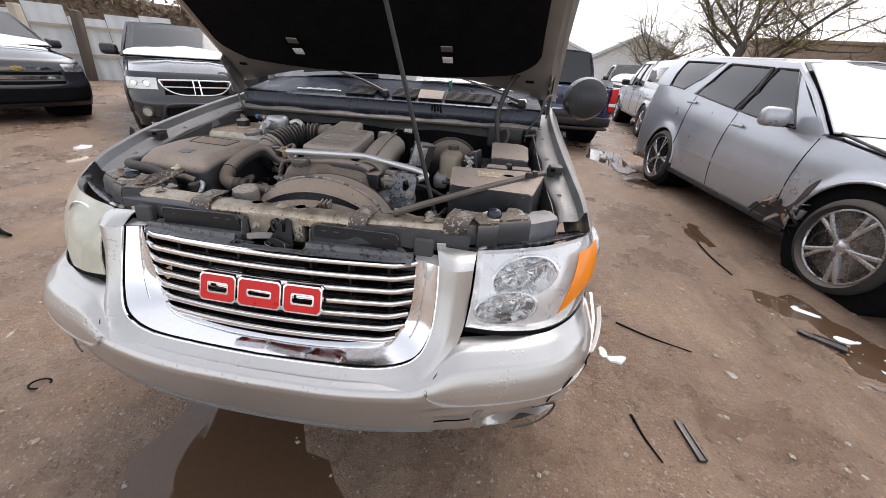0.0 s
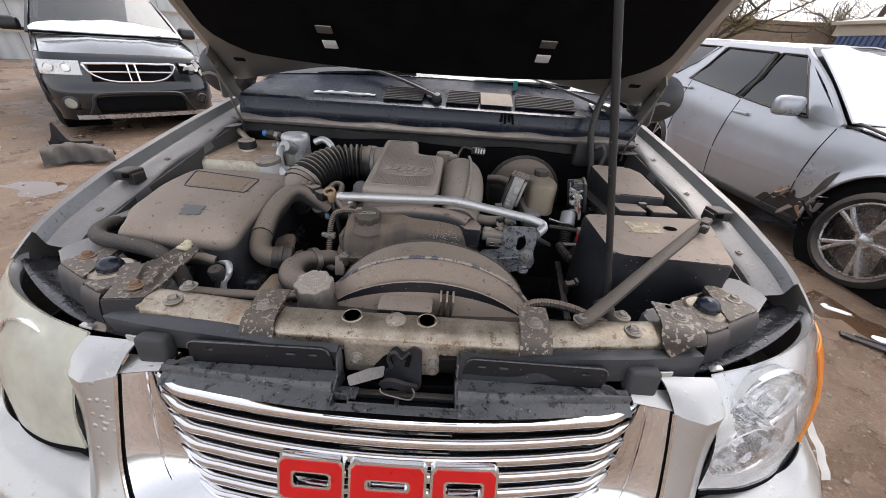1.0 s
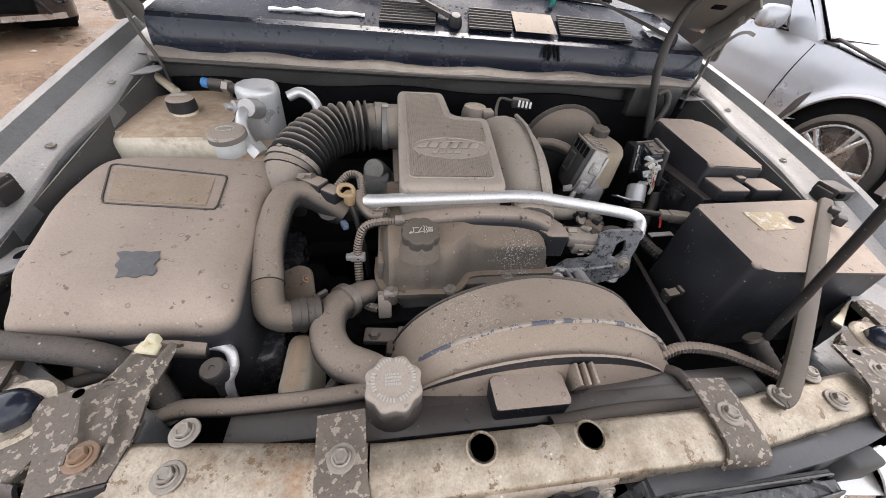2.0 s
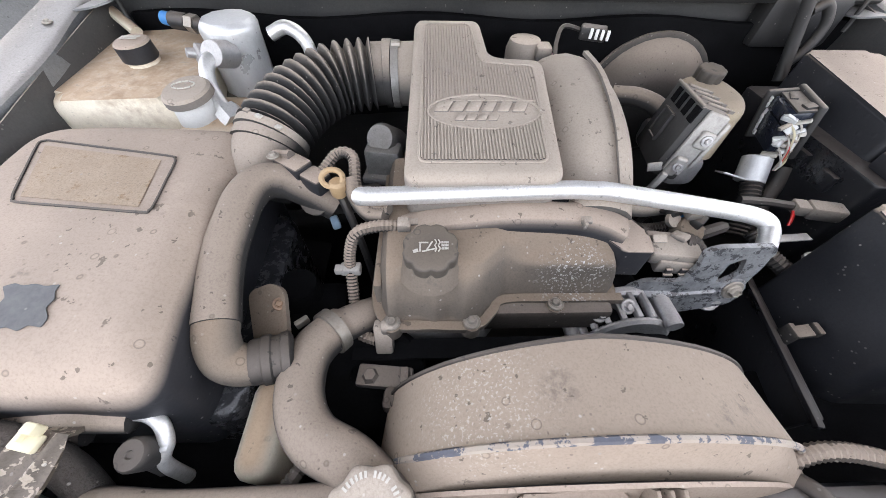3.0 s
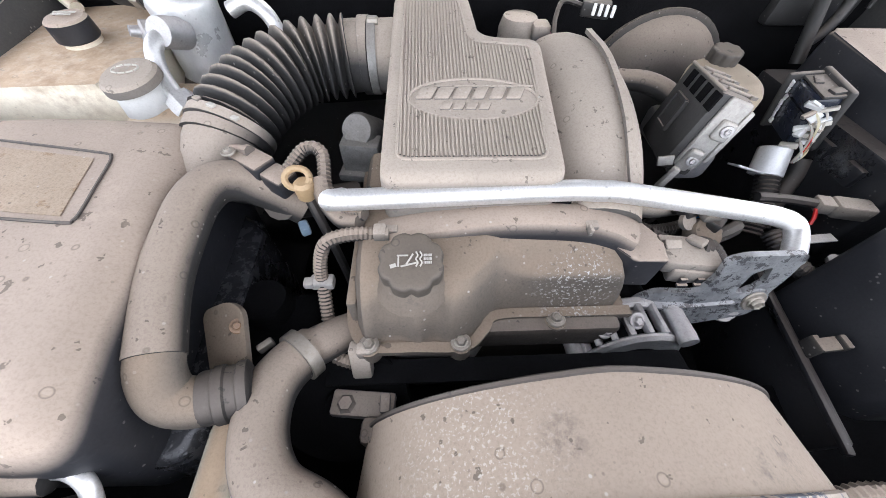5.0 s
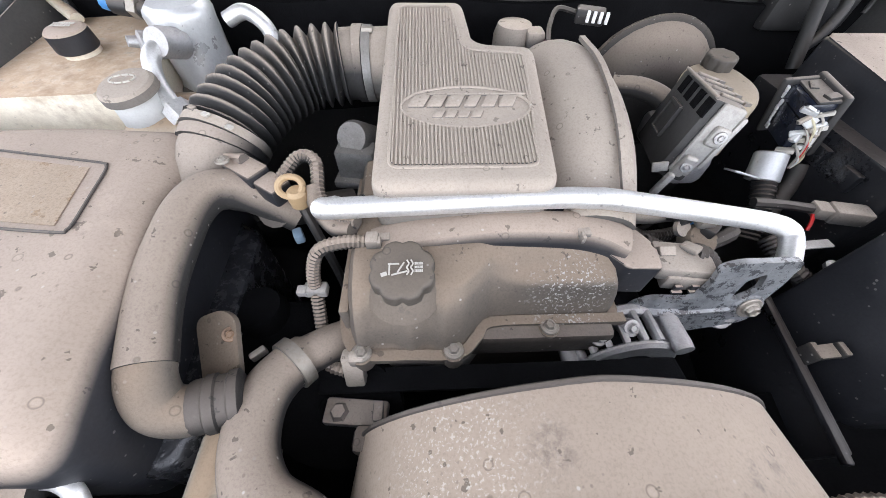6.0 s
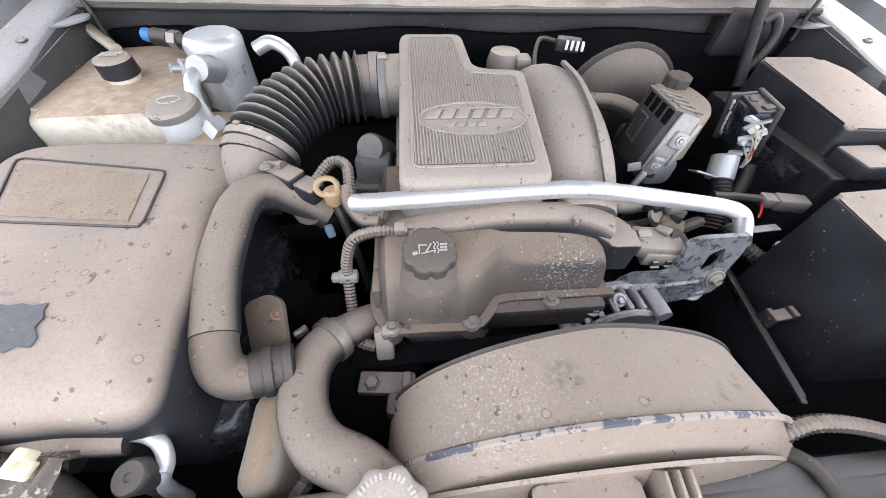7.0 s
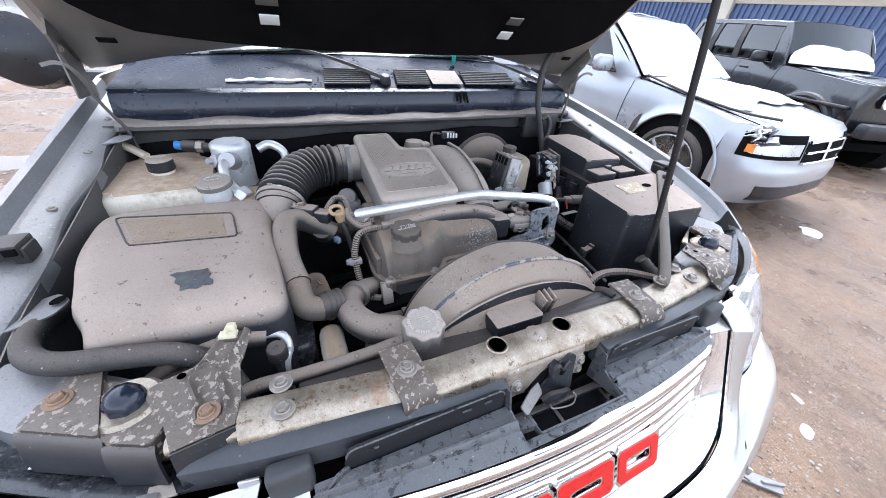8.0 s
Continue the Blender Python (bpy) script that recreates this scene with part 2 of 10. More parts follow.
M["braid"] = surface("braided_hose_cover", (0.030, 0.028, 0.027), (0.060, 0.054, 0.050), 0.7, 0, 7, 520, 0.9, dust=0.55, dust_from=0.2, dust_to=0.9, dust_colour=(0.20, 0.165, 0.14), grit=0.5)
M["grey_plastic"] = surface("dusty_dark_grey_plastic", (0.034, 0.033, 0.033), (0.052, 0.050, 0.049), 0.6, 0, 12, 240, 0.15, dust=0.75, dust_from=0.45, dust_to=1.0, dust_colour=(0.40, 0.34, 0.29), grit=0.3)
M["bolt"] = surface("zinc_bolt", (0.26, 0.235, 0.20), (0.42, 0.395, 0.355), 0.42, 0.75, 60, 200, 0.15, dust=0.3)
M["alu"] = surface("bright_aluminium", (0.74, 0.74, 0.74), (0.84, 0.84, 0.84), 0.42, 0.75, 14, 200, 0.1, stretch=(1, 6, 6), rough_var=0.06, dust=0.15, grit=0.3)
M["cast"] = surface("cast_aluminium", (0.38, 0.38, 0.39), (0.55, 0.55, 0.56), 0.45, 0.75, 18, 130, 0.35, dust=0.35)
M["pale_cast"] = surface("dusty_pale_cast_metal", (0.32, 0.31, 0.30), (0.46, 0.45, 0.43), 0.5, 0.4, 20, 160, 0.3, dust=0.5, dust_colour=(0.52, 0.46, 0.40))
M["can"] = surface("brushed_aluminium_can", (0.62, 0.63, 0.64), (0.76, 0.77, 0.78), 0.38, 0.45, 14, 180, 0.2, dust=0.12)
M["cream"] = surface("cream_translucent_plastic", (0.78, 0.70, 0.56), (0.84, 0.78, 0.65), 0.38, 0, 7, 160, 0.12, dust=0.80, dust_colour=(0.42, 0.275, 0.165), dust_from=0.55, dust_to=0.95, chips_glints=None, grit=0.2, specks=((-0.62, 0.80, 1.13, 0.16, (0.74, 0.66, 0.55), 62, 0.4), (-0.60, 0.74, 1.13, 0.10, (0.25, 0.145, 0.075), 48, 0.55)))
M["brown_plastic"] = surface("yellowed_plastic", (0.40, 0.33, 0.23), (0.50, 0.42, 0.31), 0.5, 0, 12, 180, 0.15, dust=0.85, dust_colour=(0.33, 0.265, 0.20), dust_from=0.1, dust_to=0.7)
M["white"] = surface("white_plastic", (0.66, 0.67, 0.66), (0.75, 0.75, 0.73), 0.4, 0, 10, 200, 0.1, dust=0.25)
M["tan"] = surface("tan_plastic", (0.40, 0.275, 0.15), (0.48, 0.34, 0.20), 0.5, 0, 20, 200, 0.1)
M["red"] = plain("red_enamel", (0.62, 0.012, 0.012), 0.32)
M["blue"] = plain("blue_plastic", (0.05, 0.22, 0.52), 0.4)
M["yellow"] = plain("pale_yellow_plastic", (0.68, 0.62, 0.44), 0.5)
M["paper"] = surface("worn_paper_label", (0.32, 0.235, 0.16), (0.40, 0.31, 0.23), 0.7, 0, 22, 160, 0.2, chips_glints=(0.60, (0.28, 0.19, 0.115), 60), grit=0.6)
M["torn_paper"] = surface("torn_paper_label", (0.46, 0.35, 0.21), (0.56, 0.45, 0.30), 0.7, 0, 40, 160, 0.2, chips_glints=(0.54, (0.66, 0.62, 0.54), 60), grit=0.4)
M["label_white"] = plain("white_label", (0.75, 0.75, 0.74), 0.5)
M["pale_print"] = plain("pale_print", (0.52, 0.49, 0.44), 0.6)
# Near-black for the liner, and for the shade in holes, slots and gaps.
M["felt"] = surface("black_felt_and_shade", (0.004, 0.004, 0.0045), (0.009, 0.009, 0.010), 0.95, 0, 12, 300, 0.4, spec=0.06, grit=0.0)
M["cast_dirty"] = surface("dirty_cast_aluminium", (0.20, 0.195, 0.19), (0.36, 0.355, 0.35), 0.55, 0.5, 18, 130, 0.35, dust=0.5, dust_colour=(0.27, 0.235, 0.20))
M["galvanised"] = surface("mottled_galvanised_steel", (0.17, 0.175, 0.185), (0.34, 0.35, 0.365), 0.5, 0.5, 55, 160, 0.3, dust=0.12, chips_glints=(0.54, (0.07, 0.072, 0.08), 85))
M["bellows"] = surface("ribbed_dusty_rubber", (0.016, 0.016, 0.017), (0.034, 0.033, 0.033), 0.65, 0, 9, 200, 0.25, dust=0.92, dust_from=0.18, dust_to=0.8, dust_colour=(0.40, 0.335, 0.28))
M["lamp_silver"] = plain("silvered_lamp_housing", (0.86, 0.86, 0.87), 0.32, 0.65)
M["dark"] = surface("grimy_engine_metal", (0.025, 0.022, 0.02), (0.06, 0.05, 0.042), 0.75, 0.1, 14, 120, 0.4, dust=0.35)
M["apron"] = surface("black_painted_steel", (0.05, 0.05, 0.052), (0.085, 0.082, 0.08), 0.55, 0, 6, 200, 0.12, dust=0.55)
M["cowl"] = surface("blue_black_wet_plastic", (0.013, 0.017, 0.030), (0.022, 0.027, 0.042), 0.24, 0, 9, 220, 0.2, drops=1.6, grit=0.0)
# Paler flecks carry the drops' sky reflections in the base colour.
M["cowl_matt"] = surface("wet_cowl_grain", (0.005, 0.008, 0.018), (0.011, 0.015, 0.030), 0.36, 0, 9, 220, 0.5, drops=1.6, spec=0.10, grit=0.0, chips_glints=(0.62, (0.10, 0.11, 0.13), 90))
M["seal"] = surface("dusty_cowl_seal", (0.16, 0.15, 0.14), (0.44, 0.42, 0.39), 0.6, 0.1, 16, 160, 0.3, dust=0.5)
M["snow"] = surface("wet_snow", (0.80, 0.82, 0.85), (0.90, 0.91, 0.93), 0.6, 0, 14, 160, 0.5, spec=0.3)
M["amber"] = plain("amber_lens", (0.85, 0.25, 0.012), 0.2, 0, 0.1)
M["reflector"] = plain("lamp_reflector", (0.90, 0.90, 0.91), 0.06, 1.0)
M["lamp_white"] = plain("lamp_housing", (0.74, 0.74, 0.73), 0.25, 0.0)
M["lens"] = pane("clear_lens", (0.95, 0.95, 0.94), 0.77, 0.04)
M["lens_hazed"] = hazed("hazed_lens", (0.70, 0.69, 0.60), 0.42)
M["lens_milky"] = hazed("slightly_hazed_lens", (0.80, 0.81, 0.82), 0.05, (0.96, 0.96, 0.955), 0.08)
M["glass"] = pane("car_glass", (0.30, 0.34, 0.34), 0.72, 0.02)
M["glass_dark"] = pane("tinted_glass", (0.06, 0.065, 0.07), 0.72, 0.02)
M["tyre"] = surface("muddy_tyre", (0.018, 0.018, 0.018), (0.035, 0.033, 0.03), 0.8, 0, 12, 160, 0.4, dust=0.3)
M["alloy"] = surface("machined_alloy", (0.50, 0.50, 0.51), (0.62, 0.62, 0.63), 0.28, 0.9, 10, 200, 0.08)
M["alloy_dark"] = surface("dark_alloy", (0.05, 0.05, 0.055), (0.09, 0.09, 0.095), 0.4, 0.6, 10, 200, 0.1)

# ---- shaping ----
def part(name, bm, material, parent, label="", sharp=38):
    """One mesh object under a thing or a part; its numbers are the thing's own."""
    bmesh.ops.remove_doubles(bm, verts=bm.verts, dist=1e-5)
    bmesh.ops.recalc_face_normals(bm, faces=bm.faces)
    limit = radians(sharp)
    for f in bm.faces:
        f.smooth = True
    for e in bm.edges:
        e.smooth = len(e.link_faces) == 2 and e.calc_face_angle(0) < limit
    me = bpy.data.meshes.new(name)
    bm.to_mesh(me)
    bm.free()
    me.materials.append(M[material] if isinstance(material, str) else material)
    ob = new(name, me)
    ob.parent = parent
    if label:
        ob["label"] = label
    return ob


def thing(name, label, category, m=None, group="", kind=""):
    ob = new(name)
    ob.empty_display_size = 0.1
    if m is not None:
        ob.matrix_world = m
    return tagged(ob, label, category, group, kind)


def solo(name, bm, material, label, category, m=None, group="", kind="", sharp=38):
    ob = part(name, bm, material, None, label, sharp)
    if m is not None:
        ob.matrix_world = m
    return tagged(ob, label, category, group, kind)


def moved(bm, m):
    bmesh.ops.transform(bm, matrix=m, verts=bm.verts)
    return bm


def warped(bm, f):
    for v in bm.verts:
        v.co = f(v.co)
    return bm


def joined(*many):
    out = bmesh.new()
    for bm in many:
        me = bpy.data.meshes.new("piece")
        bm.to_mesh(me)
        bm.free()
        out.from_mesh(me)
        bpy.data.meshes.remove(me)
    return out


def box(x, y, z, sx, sy, sz, bev=0.004, seg=2, rx=0, ry=0, rz=0):
    """A box round (x, y, z) with rounded edges."""
    bm = bmesh.new()
    bmesh.ops.create_cube(bm, size=1, matrix=Matrix.Diagonal((sx, sy, sz, 1)))
    if bev:
        bmesh.ops.bevel(bm, geom=bm.edges[:], offset=min(bev, 0.45 * min(sx, sy, sz)), segments=seg, affect="EDGES", profile=0.5, clamp_overlap=True)
    return moved(bm, pose(x, y, z, rx, ry, rz))


def rounded(pts, r, n=5):
    """A polygon with its corners rounded by r (or by each point's own third number)."""
    out = []
    k = len(pts)
    for i in range(k):
        a, b, c = (Vector(pts[(i + d) % k][:2]) for d in (-1, 0, 1))
        rr = pts[i][2] if len(pts[i]) > 2 else r
        u, w = (a - b), (c - b)
        d = min(rr, 0.45 * u.length, 0.45 * w.length)
        if d < 1e-4:
            out.append((b.x, b.y))
            continue
        p, q = b + u.normalized() * d, b + w.normalized() * d
        for j in range(n + 1):
            s = j / n
            v = p * (1 - s) ** 2 + b * 2 * s * (1 - s) + q * s ** 2
            out.append((v.x, v.y))
    return out


def prism(pts, z0, z1, bev=0.0, draft=0.0, seg=3, both=False):
    """An upright block over a polygon; the top edge rounded by bev and drawn in by draft."""
    bm = bmesh.new()
    cx, cy = sum(p[0] for p in pts) / len(pts), sum(p[1] for p in pts) / len(pts)
    low = [bm.verts.new((x, y, z0)) for x, y in pts]
    top = []
    for x, y in pts:
        d = math.hypot(x - cx, y - cy) or 1
        top.append(bm.verts.new((x - (x - cx) / d * draft, y - (y - cy) / d * draft, z1)))
    n = len(pts)
    for i in range(n):
        bm.faces.new((low[i], low[(i + 1) % n], top[(i + 1) % n], top[i]))
    cap = bm.faces.new(top)
    base = bm.faces.new(low[::-1])
    if bev:
        edges = set(cap.edges) | (set(base.edges) if both else set())
        bmesh.ops.bevel(bm, geom=list(edges), offset=bev, segments=seg, affect="EDGES", profile=0.5, clamp_overlap=True)
    return bm


def pillow(pts, z0, z1, r, n=7):
    """A block over a polygon whose top edge is rounded by a large radius r."""
    k = len(pts)
    v = [Vector((*p, 0)) for p in pts]
    c = sum(v, Vector()) / k

    def reach(p):
        best = 9.0
        for a, b in zip(v, v[1:] + v[:1]):
            e = b - a
            s = max(0.0, min(1.0, (p - a).dot(e) / max(1e-12, e.dot(e))))
            best = min(best, (p - a - e * s).length)
        return best

    bm = bmesh.new()
    rows = [[bm.verts.new((p.x, p.y, z0)) for p in v]]
    steps = [1 - math.cos(math.pi / 2 * j / n) for j in range(n)] + [1.05]
    for s in steps:
        row = []
        for p in v:
            q = p.lerp(c, min(0.6, 1.25 * s * r / max(1e-6, (p - c).length)))
            d = min(r, reach(q)) if s else 0.0
            row.append(bm.verts.new((q.x, q.y, z1 - r + math.sqrt(max(0.0, r * r - (r - d) ** 2)))))
        rows.append(row)
    for t in (0.2, 0.4, 0.6, 0.8):
        row = []
        for x in rows[n + 1]:
            q = Vector((x.co.x, x.co.y, 0)).lerp(c, t)
            d = min(r, reach(q))
            row.append(bm.verts.new((q.x, q.y, z1 - r + math.sqrt(max(0.0, r * r - (r - d) ** 2)))))
        rows.append(row)
    for ra, rb in zip(rows, rows[1:]):
        for i in range(k):
            bm.faces.new((ra[i], ra[(i + 1) % k], rb[(i + 1) % k], rb[i]))
    mid = bm.verts.new((c.x, c.y, z1))
    for i in range(k):
        bm.faces.new((rows[-1][i], rows[-1][(i + 1) % k], mid))
    return bm


def plate(pts, thick, m, bev=0.0):
    """A flat plate of a polygon's shape, placed by m."""
    return moved(prism(pts, -thick / 2, thick / 2, bev, seg=2, both=True), m)


def spline(pts, sub=8):
    """A smooth line through the points."""
    p = [Vector(q) for q in pts]
    if sub <= 1 or len(p) < 3:
        return p
    e = [p[0] * 2 - p[1], *p, p[-1] * 2 - p[-2]]
    out = []
    for i in range(1, len(e) - 2):
        a, b, c, d = e[i - 1:i + 3]
        for j in range(sub):
            t = j / sub
            out.append(0.5 * ((2 * b) + (c - a) * t + (2 * a - 5 * b + 4 * c - d) * t * t + (3 * b - a - 3 * c + d) * t ** 3))
    return out + [p[-1]]


def sweep(pts, profile, sub=8, size=None, up=None):
    """A profile (x, y pairs) drawn along a smooth line, closed at its ends. size(s): its scale along the way."""
    line = spline(pts, sub)
    bm = bmesh.new()
    rings = []
    n = len(line)
    tan = [(line[min(i + 1, n - 1)] - line[max(i - 1, 0)]).normalized() for i in range(n)]
    side = tan[0].cross(Vector(up) if up else Vector((0, 0, 1)))
    if side.length < 0.05:
        side = tan[0].cross(Vector((0, 1, 0)))
    for i in range(n):
        if up:
            side = tan[i].cross(Vector(up))
        side = (side - tan[i] * side.dot(tan[i])).normalized()
        over = side.cross(tan[i])
        k = size(i / (n - 1)) if size else 1
        rings.append([bm.verts.new(line[i] + side * (x * k) + over * (y * k)) for x, y in profile])
    m = len(profile)
    for a, b in zip(rings, rings[1:]):
        for j in range(m):
            bm.faces.new((a[j], a[(j + 1) % m], b[(j + 1) % m], b[j]))
    bm.faces.new(rings[0][::-1])
    bm.faces.new(rings[-1])
    return bm


def ring(r, seg=10):
    return [(r * math.cos(2 * math.pi * i / seg), r * math.sin(2 * math.pi * i / seg)) for i in range(seg)]


def tube(pts, r, seg=10, sub=8, size=None):
    return sweep(pts, ring(r, seg), sub, size)


def conduit(pts, r, pitch=0.006, seg=8):
    """A corrugated hose: ridges at the given pitch."""
    line = spline(pts, 12)
    length = sum((b - a).length for a, b in zip(line, line[1:]))
    n = max(6, int(length / pitch)) * 2
    even, left, i = [line[0]], 0.0, 0
    step = length / n
    for a, b in zip(line, line[1:]):
        d = (b - a).length
        while left + d >= step and d > 1e-9:
            a = a + (b - a) * ((step - left) / d)
            even.append(a)
            d, left = (b - a).length, 0.0
        left += d
    return sweep(even, ring(r, seg), 1, lambda s: 1.0 if round(s * (len(even) - 1)) % 2 else 0.84)


def lathe(profile, seg=20, m=None, cap=True):
    """A turned body from (radius, height) pairs."""
    bm = bmesh.new()
    rows = []
    for r, z in profile:
        rows.append([bm.verts.new((0, 0, z))] if r < 1e-6 else [bm.verts.new((r * math.cos(2 * math.pi * i / seg), r * math.sin(2 * math.pi * i / seg), z)) for i in range(seg)])
    for a, b in zip(rows, rows[1:]):
        for i in range(seg):
            j = (i + 1) % seg
            if len(a) > 1 and len(b) > 1:
                bm.faces.new((a[i], a[j], b[j], b[i]))
            elif len(a) > 1:
                bm.faces.new((a[i], a[j], b[0]))
            elif len(b) > 1:
                bm.faces.new((a[0], b[j], b[i]))
    for row in (rows[0], rows[-1]):
        if cap and len(row) > 1:
            bm.faces.new(row)
    return moved(bm, m) if m is not None else bm


def sheet(f, nu, nv, thick=0.0):
    """A skin f(u, v) with u and v from 0 to 1, of some thickness."""
    bm = bmesh.new()
    g = [[bm.verts.new(f(i / nu, j / nv)) for j in range(nv + 1)] for i in range(nu + 1)]
    for i in range(nu):
        for j in range(nv):
            bm.faces.new((g[i][j], g[i + 1][j], g[i + 1][j + 1], g[i][j + 1]))
    if thick:
        bmesh.ops.recalc_face_normals(bm, faces=bm.faces)
        bmesh.ops.solidify(bm, geom=bm.faces[:], thickness=thick)
    return bm


def lerp(a, b, t):
    return a + (b - a) * t


def curve_at(table, x):
    """A value between the rows (x, value) of a table."""
    if x <= table[0][0]:
        return table[0][1]
    for (a, p), (b, q) in zip(table, table[1:]):
        if x <= b:
            s = (x - a) / (b - a)
            return p + (q - p) * s
    return table[-1][1]


def smooth_at(table, x):
    if x <= table[0][0]:
        return table[0][1]
    if x >= table[-1][0]:
        return table[-1][1]
    for i, ((a, p), (b, q)) in enumerate(zip(table, table[1:])):
        if x <= b:
            s = (x - a) / (b - a)
            pm = table[i - 1] if i else (2 * a - b, 2 * p - q)
            qn = table[i + 2] if i + 2 < len(table) else (2 * b - a, 2 * q - p)
            m0 = (q - pm[1]) / (b - pm[0]) * (b - a)
            m1 = (qn[1] - p) / (qn[0] - a) * (b - a)
            return (2 * s ** 3 - 3 * s * s + 1) * p + (s ** 3 - 2 * s * s + s) * m0 + (3 * s * s - 2 * s ** 3) * q + (s ** 3 - s * s) * m1


def aim(origin, direction, turn=0):
    """A pose whose z axis points along the direction."""
    return Matrix.Translation(origin) @ Vector(direction).to_track_quat("Z", "Y").to_matrix().to_4x4() @ pose(0, 0, 0, 0, 0, turn)


def bolt(x, y, z, r=0.011, direction=(0, 0, 1)):
    """A washer with a hexagon head on it."""
    k = r / 0.011
    head = lathe([(0, 0.0072 * k), (0.36 * r, 0.0072 * k), (0.44 * r, 0.0085 * k), (0.56 * r, 0.0085 * k), (0.66 * r, 0.0072 * k), (0.66 * r, 0.002)], 6)
    stud = lathe([(0.66 * r, 0.0045 * k), (0.80 * r, 0.0036 * k), (0.84 * r, 0.002)], 18, cap=False)
    wash = lathe([(0.6 * r, 0.0024), (1.12 * r, 0.0022), (1.20 * r, 0.0012), (1.20 * r, 0.0)], 20)
    return moved(joined(head, stud, wash), aim((x, y, z), direction))


def text_bars(rows, width, height, gap=0.35, seed=1):
    """Plain bars that stand for lines of writing, in the xy plane round the origin."""
    rnd = random.Random(seed)
    out = []
    for i in range(rows):
        x = -width / 2
        y = height / 2 - (i + 0.5) * height / rows
        while x < width / 2 * rnd.uniform(0.6, 1.0):
            w = rnd.uniform(0.06, 0.16) * width
            out.append(box(x + w / 2, y, 0, w, height / rows * (1 - gap), 0.0008, 0))
            x += w + 0.03 * width
    return joined(*out)

# ---- the silver SUV with its hood up ----
suv = thing("suv", "silver SUV with its hood propped open, wet and muddy", "car")

# the fenders: ridge line of the right-hand one, mirrored for the other
RIDGE_X = [(0.25, 0.868), (0.35, 0.852), (0.5, 0.825), (0.75, 0.812), (1.0, 0.815), (1.3, 0.835)]
RIDGE_Z = [(0.25, 1.005), (0.32, 1.06), (0.4, 1.10), (0.5, 1.14), (0.75, 1.20), (1.0, 1.245), (1.3, 1.285)]
HUB_Y, TYRE_R = 0.93, 0.37


def fender(side):
    def skin(u, v):
        y = lerp(0.25, 1.55, u)
        rx, rz = smooth_at(RIDGE_X, y), smooth_at(RIDGE_Z, y)
        d = y - HUB_Y
        low = 0.40 if abs(d) > 0.45 else max(0.40, TYRE_R + math.sqrt(max(0, 0.45 ** 2 - d * d)))
        low = max(low, lerp(0.66, 0.40, min(1, u * 3)))
        z = lerp(rz, low, v)
        drop = (rz - z) / (rz - 0.40)
        out = 0.115 * min(1, drop / 0.42) ** 0.55 - 0.03 * max(0, drop - 0.5)
        out *= lerp(0.35, 1, min(1, u * 4))
        return Vector((side * (rx + out), y, z))
    part("fender", sheet(skin, 40, 14, 0.004), "silver", suv)

    def rail(u, v):
        y = lerp(0.30, 1.28, u)
        rx, rz = smooth_at(RIDGE_X, y), smooth_at(RIDGE_Z, y)
        prof = [(0, 0), (0.012, -0.004), (0.022, -0.03), (0.03, -0.034), (0.075, -0.040), (0.082, -0.045), (0.085, -0.07)]
        a = v * (len(prof) - 1)
        i = min(int(a), len(prof) - 2)
        q, w = (lerp(prof[i][k], prof[i + 1][k], a - i) for k in (0, 1))
        wave = 0.006 * math.sin(y * 23) if v > 0.6 else 0
        return Vector((side * (rx - q + wave), y, rz + w))
    part("fender_rail", sheet(rail, 60, 12, 0.002), "silver_dull", suv, "bare inner rail of the fender, with water drops")

    def apron(u, v):
        y = lerp(0.27, 1.06, u)
        return Vector((side * (smooth_at(RIDGE_X, y) - 0.085 - 0.05 * v), y, lerp(smooth_at(RIDGE_Z, y) - 0.05, 0.62, v)))
    part("inner_fender", sheet(apron, 16, 8, 0.003), "apron", suv)
    # rail bolts and slots
    for y in (0.40, 0.62, 0.83, 1.02):
        rx, rz = smooth_at(RIDGE_X, y), smooth_at(RIDGE_Z, y)
        part("bolt", bolt(side * (rx - 0.055), y, rz - 0.037, 0.0065), "bolt", suv)
    for i in range(9):
        y = 0.36 + 0.1 * i
        rx, rz = smooth_at(RIDGE_X, y), smooth_at(RIDGE_Z, y)
        part("rivet", lathe([(0, 0.003), (0.003, 0.0022), (0.0045, 0)], 8, pose(side * (rx - 0.068), y + 0.03, rz - 0.038)), "bolt", suv)
    # the rubber stop on the rail
    rx, rz = smooth_at(RIDGE_X, 0.5), smooth_at(RIDGE_Z, 0.5)
    stop = joined(box(side * (rx - 0.05), 0.5, rz - 0.016, 0.044, 0.05, 0.026, 0.005),
                  box(side * (rx - 0.066), 0.5, rz - 0.026, 0.02, 0.04, 0.028, 0.004))
    part("rubber_stop", stop, "rubber", suv)
    part("stop_socket", box(side * (rx - 0.062), 0.478, rz - 0.014, 0.016, 0.014, 0.012, 0.002), "felt", suv)


for side in (-1, 1):
    fender(side)

# tab that sticks in from the rail beside the air cleaner, and folded steel at the front corner
for (x, y, z, rz) in ((-0.745, 0.415, 1.05, 20), (-0.73, 0.905, 1.185, 10), (0.72, 0.93, 1.18, -10)):
    tab = plate(rounded([(-0.06, -0.02), (0.02, -0.035), (0.045, -0.012), (0.03, 0.025), (-0.06, 0.03)], 0.012), 0.003, pose(x, y, z, 0, -8 if x < 0 else 8, rz if x < 0 else rz + 180))
    part("steel_tab", joined(tab), "silver_dull", suv)
